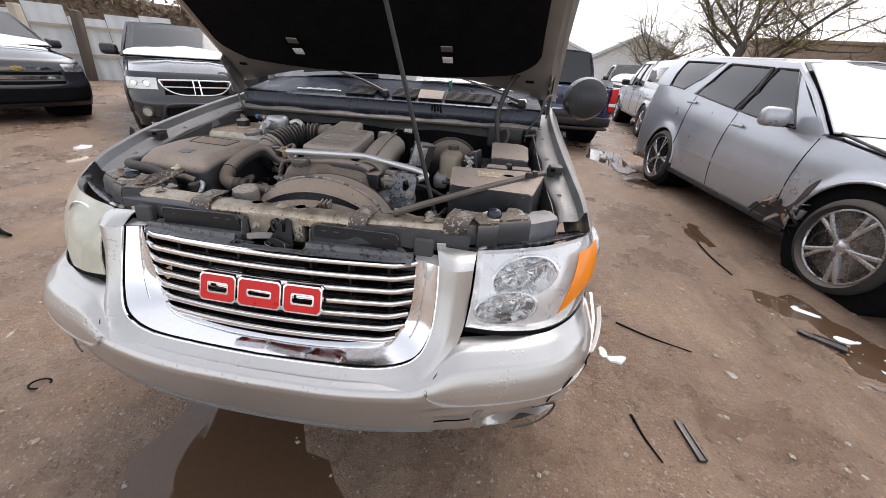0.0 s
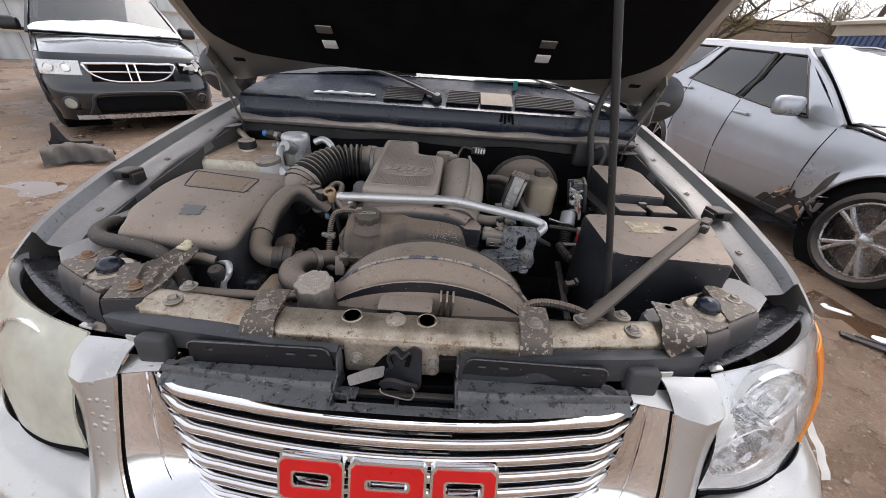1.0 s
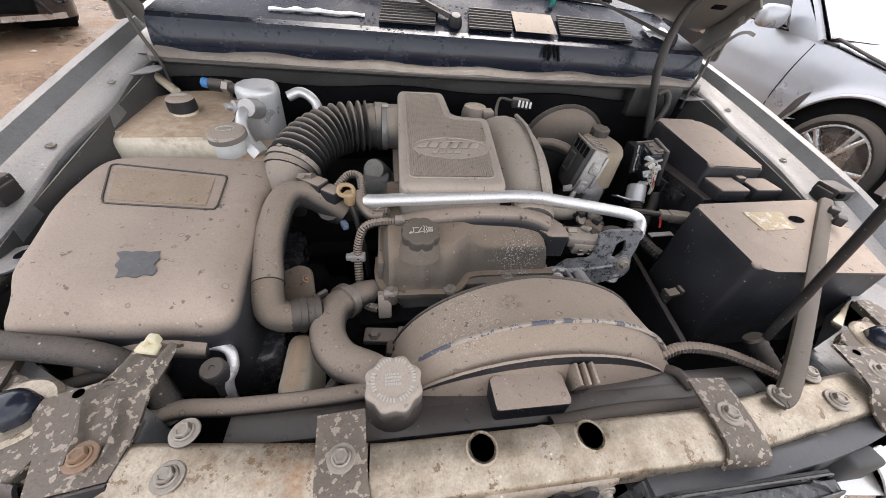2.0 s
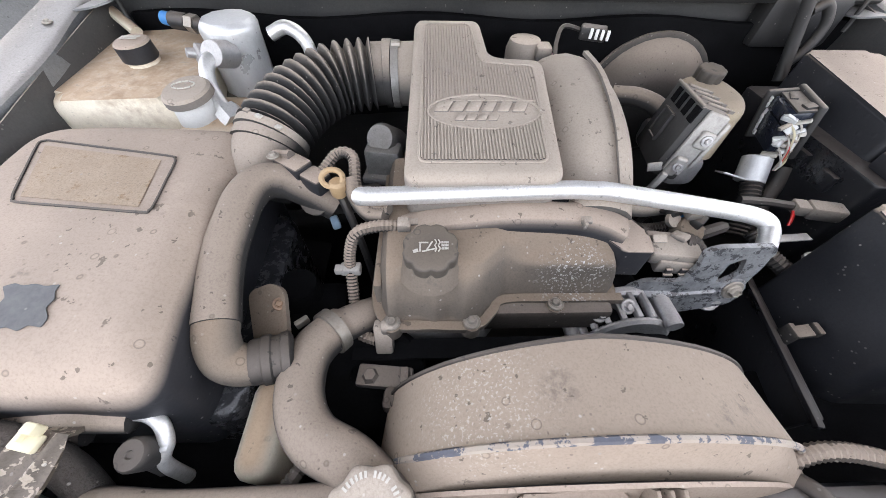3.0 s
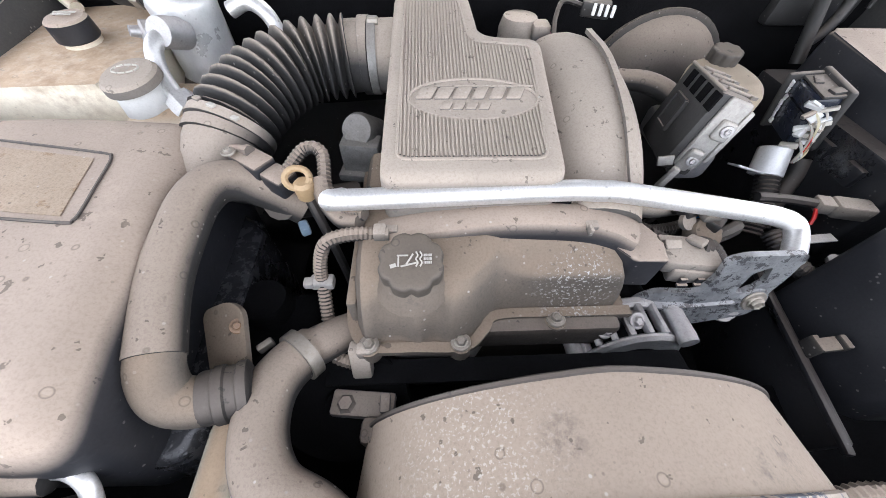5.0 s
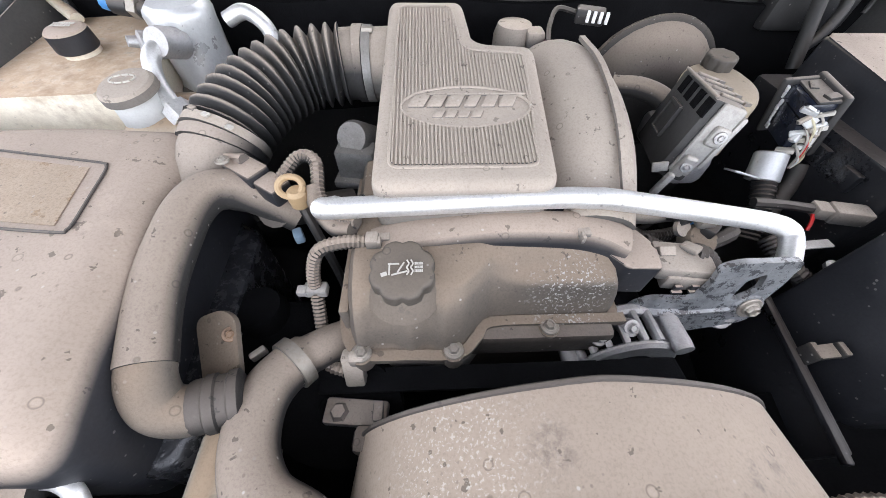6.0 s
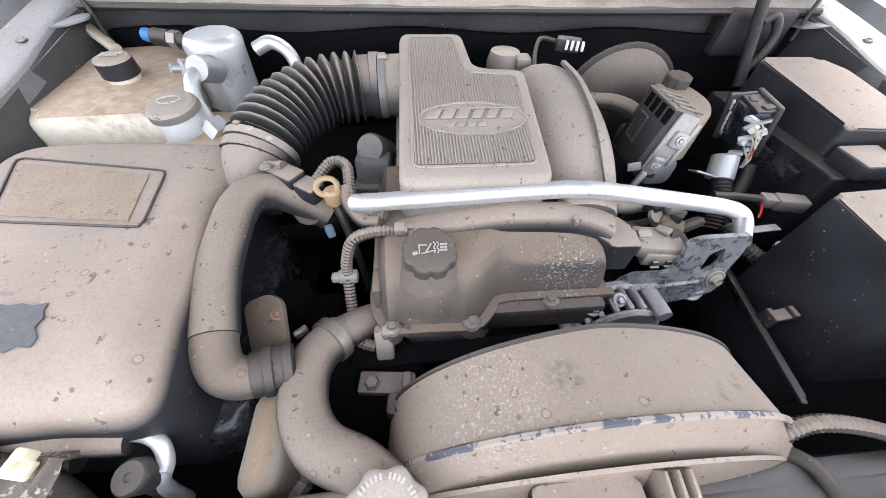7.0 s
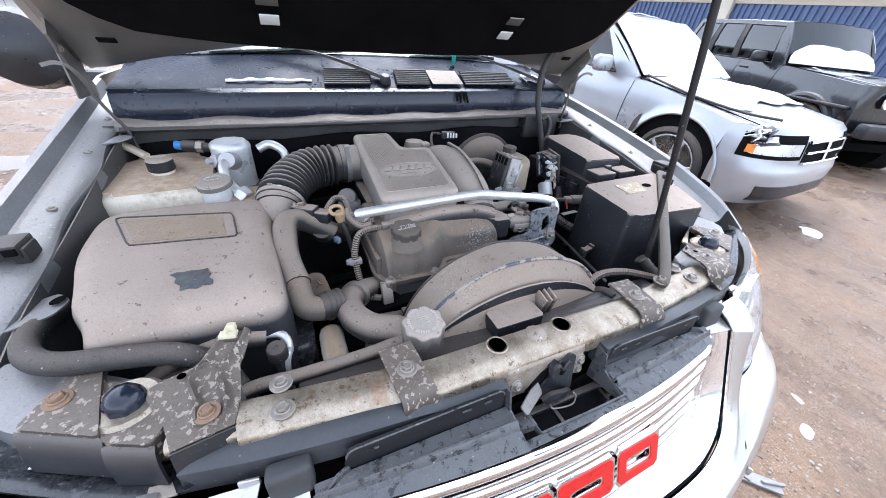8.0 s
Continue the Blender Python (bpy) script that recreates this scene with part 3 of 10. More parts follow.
part("tab_hole", lathe([(0, 0.0), (0.011, 0.0)], 14, pose(-0.715, 0.42, 1.0605, 0, -8)), "felt", suv)

# ---- front face ----
FACE_X = [(0, 0), (18, 0.25), (34, 0.46), (50, 0.66), (61, 0.79), (70, 0.87), (78, 0.915), (85, 0.938), (90, 0.945)]
FACE_Y = [(0, -0.192), (18, -0.183), (34, -0.148), (50, -0.092), (61, -0.036), (70, 0.04), (78, 0.13), (85, 0.25), (90, 0.37)]


def face(th, z, off=0.0):
    """The plan curve of the bumper, th from -90 to 90 round it, at the height z, off metres proud of it."""
    side, a = math.copysign(1, th), abs(th)
    x, y = smooth_at(FACE_X, a), smooth_at(FACE_Y, a)
    n = Vector((smooth_at(FACE_Y, min(90, a + 1)) - smooth_at(FACE_Y, max(0, a - 1)), -(smooth_at(FACE_X, min(90, a + 1)) - smooth_at(FACE_X, max(0, a - 1))), 0)).normalized()
    return Vector((side * (x + n.x * off), y + n.y * off, z))


def bumper_skin(u, v):
    th = lerp(-90, 90, u)
    a = abs(th)
    w = max(0.0, min(1.0, (a - 30) / 12))
    w = w * w * (3 - 2 * w)
    low = 0.50 + 0.03 * (a / 90) ** 3
    mid = [(0, 0.672, -0.045), (0.12, 0.690, -0.030), (0.25, 0.682, -0.010), (0.33, 0.668, 0.0), (0.40, 0.655, 0.001), (0.55, 0.62, -0.006), (0.85, 0.53, -0.026), (1.0, low, -0.038)]
    end = [(0, 0.772 + 0.0009 * max(0, a - 60), -0.105 + 0.0018 * max(0, a - 52)), (0.12, 0.764, -0.060 + 0.0008 * max(0, a - 60)), (0.25, 0.735, -0.022), (0.33, 0.70, -0.004), (0.40, 0.668, 0.002), (0.55, 0.638, 0.002), (0.60, 0.622, -0.010), (0.85, 0.55, -0.020), (1.0, low, -0.034)]
    z = lerp(curve_at([(p[0], p[1]) for p in mid], v), curve_at([(p[0], p[1]) for p in end], v), w)
    off = lerp(curve_at([(p[0], p[2]) for p in mid], v), curve_at([(p[0], p[2]) for p in end], v), w)
    z += 0.0011 * max(0, a - 62) * (1 - v)
    e = ((a - 56) / 8.5) ** 2 + ((z - 0.542) / 0.034) ** 2
    if e < 1.4:
        off -= 0.055 * max(0.0, min(1.0, (1.25 - e) / 0.5)) * (1.0 if a > 56 else 0.75)
    return face(th, z, off)


part("bumper", sheet(bumper_skin, 120, 44, 0.003), "silver", suv, "silver painted bumper, scuffed and cracked at one corner")
# corner caps, outlined by a bright crease
for side in (-1, 1):
    crease = [face(side * th, z, 0.0) for th, z in ((34, 0.690), (34, 0.672), (36, 0.650), (39, 0.640), (50, 0.634), (62, 0.640), (72, 0.668), (82, 0.715), (88, 0.755))]
    part("bumper_crease", sweep(crease, [(-0.004, -0.002), (0.004, -0.002), (0.004, 0.003), (-0.004, 0.003)], 6), "silver", suv)
    gap = [face(side * th, z, o) for th, z, o in ((34, 0.672, 0.0), (34.5, 0.69, -0.012), (36, 0.715, -0.03), (39, 0.745, -0.06), (41, 0.765, -0.09))]
    part("panel_gap", tube(gap, 0.0025, 6, 6), "felt", suv)
    # fog lamp opening
    part("fog_rim", tube([face(side * (56 + 9.3 * math.cos(q)), 0.542 + 0.037 * math.sin(q), -0.018) for q in [radians(d) for d in range(-100, 81, 15)]], 0.003, 6, 3), "black", suv)
    part("fog_lamp", lathe([(0, 0.0), (0.02, -0.002), (0.03, -0.012), (0.032, -0.03)], 20, aim(face(side * 60, 0.545, -0.062), (side * 0.5, -0.85, 0.0))), "lens", suv)
# cracked corner and scuffs
for pts in ([face(66, 0.672, 0.004), face(64, 0.655, 0.004), face(63, 0.63, -0.002), face(61.5, 0.615, -0.008), face(61, 0.59, -0.012)],
            [face(74, 0.70, 0.004), face(71, 0.685, 0.005), face(73, 0.67, 0.005), face(70, 0.655, 0.004)],
            [face(36, 0.565, -0.013), face(38, 0.569, -0.012), face(41, 0.567, -0.012), face(43.5, 0.569, -0.013)]):
    part("crack", tube(pts, 0.0022, 5, 4), "felt", suv)
tear = sheet(lambda u, v: face(lerp(73, 84, u), lerp(0.705, 0.755, u) + 0.010 * v + 0.003 * math.sin(19 * u), lerp(0.003, 0.012, v) + 0.003 * u), 12, 2, 0.003)
part("torn_edge", tear, "white", suv, "torn white plastic edge of the bumper")
part("lower_lip", sweep([face(th, 0.503, -0.036) for th in range(-60, 44, 8)], [(-0.003, -0.004), (0.004, -0.004), (0.004, 0.004), (-0.003, 0.004)], 2), "silver_dull", suv)
part("scuff", sheet(lambda u, v: face(lerp(44.5, 46, u) + 0.5 * math.sin(7 * v), lerp(0.53, 0.60, v), -0.012), 3, 6, 0.0008), "pewter", suv)
part("under_bumper", sheet(lambda u, v: face(lerp(-85, 85, u), 0.503 - 0.02 * v, -0.045 - 0.22 * v), 30, 3, 0.004), "black", suv)

# grille surround: a dished chrome ring round the bars, a dark groove, then the silver painted surround
def grille_y(x, z):
    """Depth of the grille's face."""
    return -0.020 + 0.30 * x * x - 0.17 * max(-0.05, 0.93 - z)


# k from 0 (top of one side) down to 0.5 (the middle below): x, y, z
RING_IN = [(0, 0.391, 0.024, 0.962), (0.10, 0.389, 0.010, 0.875), (0.18, 0.378, -0.002, 0.795), (0.24, 0.350, -0.018, 0.748), (0.30, 0.298, -0.034, 0.726), (0.38, 0.17, -0.056, 0.717), (0.5, 0.0, -0.066, 0.715)]
RING_OUT = [(0, 0.452, 0.020, 0.955), (0.10, 0.455, -0.012, 0.868), (0.18, 0.448, -0.048, 0.785), (0.24, 0.416, -0.082, 0.730), (0.30, 0.334, -0.106, 0.706), (0.38, 0.19, -0.116, 0.699), (0.5, 0.0, -0.121, 0.697)]
SUR = [(0, 0.540, 0.020, 0.952), (0.10, 0.537, 0.006, 0.87), (0.18, 0.527, -0.03, 0.785), (0.24, 0.485, -0.110, 0.704), (0.29, 0.425, -0.146, 0.682), (0.35, 0.30, -0.162, 0.676), (0.5, 0.0, -0.170, 0.674)]


def on_table(table, u):
    """The point of a ring's table at u, which runs from the top on -x round to the top on +x."""
    k, side = min(u, 1 - u), -1 if u < 0.5 else 1
    x, y, z = (smooth_at([(r[0], r[c]) for r in table], k) for c in (1, 2, 3))
    return Vector((side * x, y, z))


def chrome_ring(u, v):
    p = on_table(RING_IN, u).lerp(on_table(RING_OUT, u), v)
    p.y += 0.010 * math.sin(math.pi * v) ** 0.8 * (1 - 0.7 * min(1, min(u, 1 - u) / 0.3))
    return p


def surround(u, v):
    k = min(u, 1 - u)
    p = (on_table(RING_OUT, u) + Vector((0, -0.006, 0))).lerp(on_table(SUR, u), v)
    p.y -= (0.020 if k < 0.2 else lerp(0.020, 0.007, min(1, (k - 0.2) / 0.06))) * min(1, 1.9 * min(v, 1 - v)) ** 0.7
    return p


part("grille_bezel", sheet(chrome_ring, 96, 8, 0.002), "chrome", suv, "bright dished chrome ring of the grille")
part("bezel_step", sweep([chrome_ring(k / 72, 0.42) + Vector((0, -0.001, 0)) for k in list(range(0, 17))], ring(0.0022, 6), 1), "chrome", suv)
part("bezel_step", sweep([chrome_ring(k / 72, 0.42) + Vector((0, -0.001, 0)) for k in list(range(56, 73))], ring(0.0022, 6), 1), "chrome", suv)
part("bezel_groove", sweep([on_table(RING_OUT, k / 72) + Vector((0, 0.002, 0)) for k in range(73)], ring(0.0026, 6), 1), "felt", suv)
part("bezel_line", sweep([on_table(RING_OUT, k / 72) + Vector((0, -0.006, 0)) for k in range(73)], ring(0.003, 6), 1), "chrome", suv)
part("grille_surround", sheet(surround, 100, 10, 0.004), "silver", suv, "silver painted surround of the grille")
for side in (-1, 1):
    # flat top of the ring beside the bars, and the sloping silver cap with its raised lip
    part("ring_top", sheet(lambda u, v: Vector((side * lerp(0.388, 0.452, u), lerp(0.024 - 0.006 * u, 0.048, v), lerp(0.962 - 0.006 * u, 0.969, v))), 6, 4, 0.003), "silver", suv, "flat silver top of the grille ring")
    u0 = 0.0 if side < 0 else 1.0

    def cap(u, v):
        low = surround(u0, u)
        back = Vector((side * lerp(0.438, 0.543, u), lerp(0.058, 0.074, u), lerp(0.990, 0.978, u)))
        p = low.lerp(back, v)
        p.z += 0.007 * math.sin(math.pi * v)
        return p
    part("surround_cap", sheet(cap, 10, 8, 0.003), "silver", suv, "sloping silver cap of the grille surround")
    part("cap_lip", box(side * 0.449, 0.061, 0.992, 0.024, 0.005, 0.012, 0.002, rz=side * 8), "silver", suv)

# the bars, hooked back at both ends
for i in range(7):
    z = 0.9455 - 0.0353 * i
    half = 0.388 - 0.0010 * i * i
    pts = [(x, grille_y(x, z) - 0.012, z + 0.008 * (1 - (x / half) ** 2)) for x in [half * k / 9 for k in range(-9, 10)]]
    pts[0] = (pts[0][0] - 0.001, pts[0][1] + 0.016, pts[0][2] + 0.001)
    pts[-1] = (pts[-1][0] + 0.001, pts[-1][1] + 0.016, pts[-1][2] + 0.001)
    part("grille_bar", sweep(pts, [(-0.008, -0.004), (-0.007, 0.007), (0.004, 0.0095), (0.010, 0.007), (0.013, 0.001), (0.0125, -0.003), (0.006, -0.0075), (-0.007, -0.008)], 3, up=(0, 0, 1)), "chrome", suv)
    if i < 6:
        part("grille_slat", box(0, grille_y(0, z) + 0.055, z - 0.022, 2 * half, 0.012, 0.010, 0.002), "black", suv)
    for side in (-1, 1):
        part("grille_clip", box(side * (half + 0.003), grille_y(half, z) + 0.000, z + 0.002, 0.008, 0.014, 0.013, 0.004, rz=side * 20), "chrome", suv)
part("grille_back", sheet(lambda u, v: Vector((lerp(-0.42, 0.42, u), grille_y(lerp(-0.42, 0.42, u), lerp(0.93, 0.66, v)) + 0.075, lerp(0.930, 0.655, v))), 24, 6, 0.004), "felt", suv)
for k in (-3, -2, -1, 0, 1, 2, 3):
    part("grille_stay", box(0.105 * k, grille_y(0.105 * k, 0.83) + 0.058, 0.82, 0.008, 0.03, 0.20, 0.002), "black", suv)

# badge: three red blocks with chrome edges, standing for the maker's mark
def badge(pts_list, name):
    def bend(v):
        return Vector((v.x, -0.052 + 0.10 * v.x * v.x + v.y - 0.36 * (0.885 - v.z), v.z))
    for k, (outer, hole) in enumerate(pts_list):
        for mat, grow, depth, lab in (("chrome", 0.0042, 0.009, "chrome edge"), ("red", 0.0, 0.0105, "red face")):
            bm = bmesh.new()
            o = [(x + math.copysign(grow, x - sum(p[0] for p in outer) / len(outer)), z + math.copysign(grow, z - 0.855)) for x, z in outer]
            h = [(x - math.copysign(grow, x - sum(p[0] for p in hole) / len(hole)), z - math.copysign(grow, z - 0.855)) for x, z in hole]
            n = len(o)
            vo = [[bm.verts.new((x, y, z)) for x, z in o] for y in (0.0, -depth)]
            vh = [[bm.verts.new((x, y, z)) for x, z in h] for y in (0.0, -depth)]
            for i in range(n):
                j = (i + 1) % n
                bm.faces.new((vo[0][i], vo[0][j], vo[1][j], vo[1][i]))
                bm.faces.new((vh[0][j], vh[0][i], vh[1][i], vh[1][j]))
                bm.faces.new((vo[1][i], vo[1][j], vh[1][j], vh[1][i]))
            part(name, warped(bm, bend), mat, suv, lab)


def frame_block(x0, x1, z0, z1, t):
    c = 0.007
    o = [(x0 + c, z1), (x1 - c, z1), (x1, z1 - c), (x1, z0 + c), (x1 - c, z0), (x0 + c, z0), (x0, z0 + c), (x0, z1 - c)]
    a, b, d, e = x0 + t, x1 - t, z0 + t, z1 - t
    h = [(a + 0.004, e), (b - 0.004, e), (b, e - 0.004), (b, d + 0.004), (b - 0.004, d), (a + 0.004, d), (a, d + 0.004), (a, e - 0.004)]
    return o, h


badge([frame_block(-0.166, -0.070, 0.824, 0.886, 0.0165), frame_block(-0.056, 0.056, 0.824, 0.886, 0.021), frame_block(0.070, 0.166, 0.824, 0.886, 0.0165)], "badge")

# ---- headlamps ----
def lamp_surface(side, s, v, off=0.0):
    """The lamp's face: s from the inner edge round to the flank, v from the top down."""
    tx = smooth_at([(0, 0.545), (0.3, 0.652), (0.6, 0.762), (0.85, 0.848), (1.0, 0.890)], s)
    ty = smooth_at([(0, 0.076), (0.3, 0.108), (0.6, 0.158), (0.85, 0.225), (1.0, 0.30)], s)
    bx = smooth_at([(0, 0.536), (0.3, 0.632), (0.6, 0.738), (0.85, 0.845), (1.0, 0.905)], s)
    by = smooth_at([(0, -0.020), (0.3, -0.004), (0.6, 0.042), (0.85, 0.130), (1.0, 0.27)], s)
    tz = smooth_at([(0, 0.981), (0.5, 0.990), (1.0, 1.004)], s)
    bz = smooth_at([(0, 0.803), (0.4, 0.792), (0.7, 0.785), (0.88, 0.815), (1.0, 0.88)], s)
    bulge = 0.020 * math.sin(math.pi * v)
    n = Vector((side * (0.25 + 0.6 * s), -0.9 + 0.5 * s, 0.35)).normalized()
    return Vector((side * lerp(tx, bx, v), lerp(ty, by, v), lerp(tz, bz, v))) + n * (bulge + off)


def lamp_bowl(side, s, v, wide, tall, turn, seed):
    """A lamp's reflector: a bowl sunk into the silver insert, its wall cut into uneven facets."""
    c, n = lamp_surface(side, s, v, -0.026), Vector((side * 0.26, -0.92, 0.28))
    m = aim(c, n, turn) @ Matrix.Diagonal((wide, tall, 1, 1))
    rnd_b = random.Random(seed)
    bm, rows = bmesh.new(), []
    for k, d in ((1.0, 0.0), (0.97, -0.006), (0.80, -0.022), (0.58, -0.036), (0.34, -0.045), (0.14, -0.048)):
        rows.append([bm.verts.new((k * math.cos(q), k * math.sin(q), d + (rnd_b.uniform(-0.0035, 0.0035) if 0.1 < k < 0.9 else 0))) for q in [2 * math.pi * i / 28 for i in range(28)]])
    for ra, rb in zip(rows, rows[1:]):
        for i in range(28):
            bm.faces.new((ra[i], ra[(i + 1) % 28], rb[(i + 1) % 28], rb[i]))
    bm.faces.new(rows[-1])
    return moved(bm, m), m


for side in (-1, 1):
    def insert(u, v):
        """The silver insert behind the lens; it comes up to the lens all round."""
        edge = min(u, 1 - u, v, 1 - v)
        return lamp_surface(side, u, v, -0.022 + 0.018 * max(0, 1 - edge / 0.06))
    bowls = [(lamp_bowl(side, *spec), spec[-1]) for spec in ((0.40, 0.36, 0.090, 0.054, side * 14, 3), (0.31, 0.73, 0.084, 0.043, side * 6, 8))]
    bm = sheet(insert, 110, 70)
    holes = [m.inverted() for (_, m), _ in bowls]
    bmesh.ops.delete(bm, geom=[f for f in bm.faces if any(math.hypot(*(h @ f.calc_center_median()).xy) < 1.0 for h in holes)], context="FACES")
    lamp = part("headlamp", bm, "lamp_silver", suv, "headlamp with an amber corner, its lens hazed")
    part("lens", sheet(lambda u, v: lamp_surface(side, u, v), 28, 12, 0.003), "lens_hazed" if side < 0 else "lens_milky", lamp).visible_shadow = False
    part("amber_reflector", sheet(lambda u, v: lamp_surface(side, lerp(0.76 - 0.09 * v, 0.94 - 0.02 * v, u), lerp(0.17, 0.84 - 0.26 * u, v), 0.0036 if side > 0 else -0.008), 10, 10, 0.003), "amber", lamp, "amber corner lens")
    for (bm, m_bowl), seed in bowls:
        bowl = part("reflector_bowl", bm, "reflector", lamp, sharp=4)
        # Darker facets at random put broken reflections into the bowl's colour.
        for extra in ("alloy", "alloy_dark"):
            bowl.data.materials.append(M[extra])
        pick = random.Random(seed)
        for poly in bowl.data.polygons:
            poly.material_index = pick.choice((0, 0, 0, 1, 0, 2, 0, 0))
        part("bowl_rim", lathe([(0.95, 0.000), (0.965, 0.005), (1.0, 0.008), (1.06, 0.007), (1.08, -0.014)], 40, m_bowl, False), "chrome", lamp)
        # bowed divider across the bowl, and the bulb with its shade
        part("bowl_divider", sheet(lambda u, v: m_bowl @ Vector((lerp(-0.55, 0.62, u), -0.35 + 0.5 * u - 0.55 * math.sin(math.pi * u), lerp(0.006, -0.034, v))), 16, 2, 0.0015), "chrome", lamp)
        c, n = m_bowl.translation, Vector((side * 0.26, -0.92, 0.28)).normalized()
        part("bowl_shade", lathe([(0.012, -0.004), (0.017, -0.010), (0.017, -0.040)], 18, aim(c, n), False), "chrome", lamp)
        part("bulb", lathe([(0.008, -0.045), (0.012, -0.022), (0.009, -0.012), (0, -0.009)], 12, aim(c, n)), "lens", lamp)
    part("lamp_seal", sweep([lamp_surface(side, s, 1.03, -0.006) for s in (0, 0.2, 0.4, 0.6, 0.8, 0.95)], ring(0.007, 8), 4), "felt", suv)
    part("lamp_bracket", sheet(lambda u, v: Vector((side * lerp(0.505, 0.86, u), lerp(0.088 + 0.17 * u ** 1.5, 0.22 + 0.12 * u, v), 0.972 - 0.03 * v + 0.022 * u + 0.004 * math.sin(v * 14))), 14, 10, 0.006), "black_wet", suv, "wet black plastic panel above the headlamp")
    part("lamp_tab", box(side * 0.556, 0.090, 0.984, 0.022, 0.012, 0.006, 0.003, ry=-side * 20), "silver", suv)
part("lamp_sticker", box(-0.665, 0.182, 0.980, 0.055, 0.016, 0.001, 0, rz=-18), "label_white", suv)

# ---- upper grille panel: wet black plastic behind the top bar, stepped up to the baffles ----
def bar_back(x):
    return grille_y(x, 0.9455) - 0.020


def top_panel(side):
    def f(u, v):
        x = side * lerp(0.100, 0.382, u)
        y = lerp(bar_back(x), 0.040, v)
        return Vector((x, y, 0.9525 + 0.0085 * (1 - (x / 0.388) ** 2) * (1 - v) + curve_at([(0, 0), (0.50, 0.009), (0.56, 0.021), (0.64, 0.022), (0.68, 0.016), (1, 0.019)], v) - 0.010 * max(0, u - 0.9) * 10 * (1 - v) * 0.3))
    return sheet(f, 24, 22, 0.003)


for side in (-1, 1):
    part("grille_top_panel", top_panel(side), "panel_wet", suv, "wet grey-black plastic panel behind the top bar")
    # curled end of the panel
    part("panel_end", sweep([(side * 0.338, 0.041, 0.977), (side * 0.352, 0.036, 0.976), (side * 0.366, 0.030, 0.966), (side * 0.384, 0.028, 0.962)], [(-0.002, -0.016), (0.002, -0.016), (0.0024, 0.004), (-0.002, 0.004)], 5), "panel_wet", suv)
    # baffle that stands up at the back, with slots through it
    outline = rounded([(side * 0.104, 0.0), (side * 0.345, 0.0), (side * 0.338, 0.046), (side * 0.112, 0.049)][::side], 0.014, 5)
    part("baffle", plate(outline, 0.003, pose(0, 0.043, 0.970, 90)), "baffle_black", suv, "flat black baffle plate with small slots")
    part("baffle_edge", sweep([(x, 0.0395, 0.9705 + z) for x, z in outline if z > 0.018], ring(0.0013, 6), 1), "panel_wet", suv)
    for x, w in ((0.137, 0.012), (0.172, 0.014), (0.305, 0.012)):
        part("slot", box(side * x, 0.0395, 1.004 - 0.012 * (x - 0.1), w, 0.002, 0.0026, 0), "panel_wet", suv)
    # rail behind the baffle: deep near the end, shallow beside the latch
    rail = [(side * x, y, z) for x, y, z in ((0.100, 0.060, 1.006), (0.150, 0.060, 1.004), (0.195, 0.060, 1.007), (0.235, 0.060, 1.018), (0.30, 0.064, 1.020), (0.37, 0.072, 1.018), (0.44, 0.084, 1.014), (0.518, 0.102, 1.008))]
    part("upper_rail", sweep(rail, [(-0.012, -0.040), (-0.012, 0.000), (-0.004, 0.006), (0.016, 0.006), (0.020, -0.040)], 6, up=(0, 0, 1)), "rail_black", suv, "wet black plastic rail under the radiator support")

    part("rail_block", box(side * 0.405, 0.052, 0.985, 0.052, 0.026, 0.050, 0.007, 3, rx=-6), "rubber_grey", suv, "soft black rubber block on the panel's end")
    # upright wall of the notch beside the latch
    wall = [(0.060, 1.006), (0.040, 1.004), (0.032, 0.972), (-0.012, 0.958), (-0.018, 0.948), (0.060, 0.930)]
    part("notch_wall", plate(wall, 0.0035, Matrix(((0, 0, 1, side * 0.098), (1, 0, 0, 0), (0, 1, 0, 0), (0, 0, 0, 1)))), "panel_wet", suv)
# the lower stretch in front of the latch, with a raised lip
part("grille_top_panel", sheet(lambda u, v: (lambda x: Vector((x, lerp(bar_back(x), -0.012, v), 0.9615 - 0.0005 * v)))(lerp(-0.100, 0.100, u)), 14, 4, 0.003), "panel_wet", suv)
part("notch_lip", sweep([(-0.100, 0.010, 0.963), (-0.098, 0.004, 0.963), (-0.072, 0.002, 0.963), (-0.070, -0.012, 0.963), (0.040, -0.013, 0.963), (0.098, -0.012, 0.963), (0.100, 0.010, 0.965)], [(-0.0015, -0.012), (0.0015, -0.012), (0.0015, 0.002), (-0.0015, 0.002)], 1, up=(0, 0, 1)), "panel_wet", suv)
part("notch_shelf", box(-0.080, 0.016, 0.950, 0.036, 0.022, 0.004, 0.001), "panel_wet", suv)
# hood latch in the middle
part("latch_bracket", box(-0.014, 0.074, 0.985, 0.162, 0.030, 0.074, 0.008, 3), "latch_steel", suv, "dirty steel bracket of the hood latch")
# Flat near-black plate on the bracket paints the shade of its hole.
part("latch_hole_shade", plate(rounded([(-0.052, -0.03), (0.038, -0.03), (0.036, 0.012), (0.012, 0.022), (-0.022, 0.016), (-0.040, -0.010)], 0.01, 4), 0.0015, pose(0, 0.0585, 0.982, 90)), "felt", suv, "near-black plate for the shaded hole behind the latch")
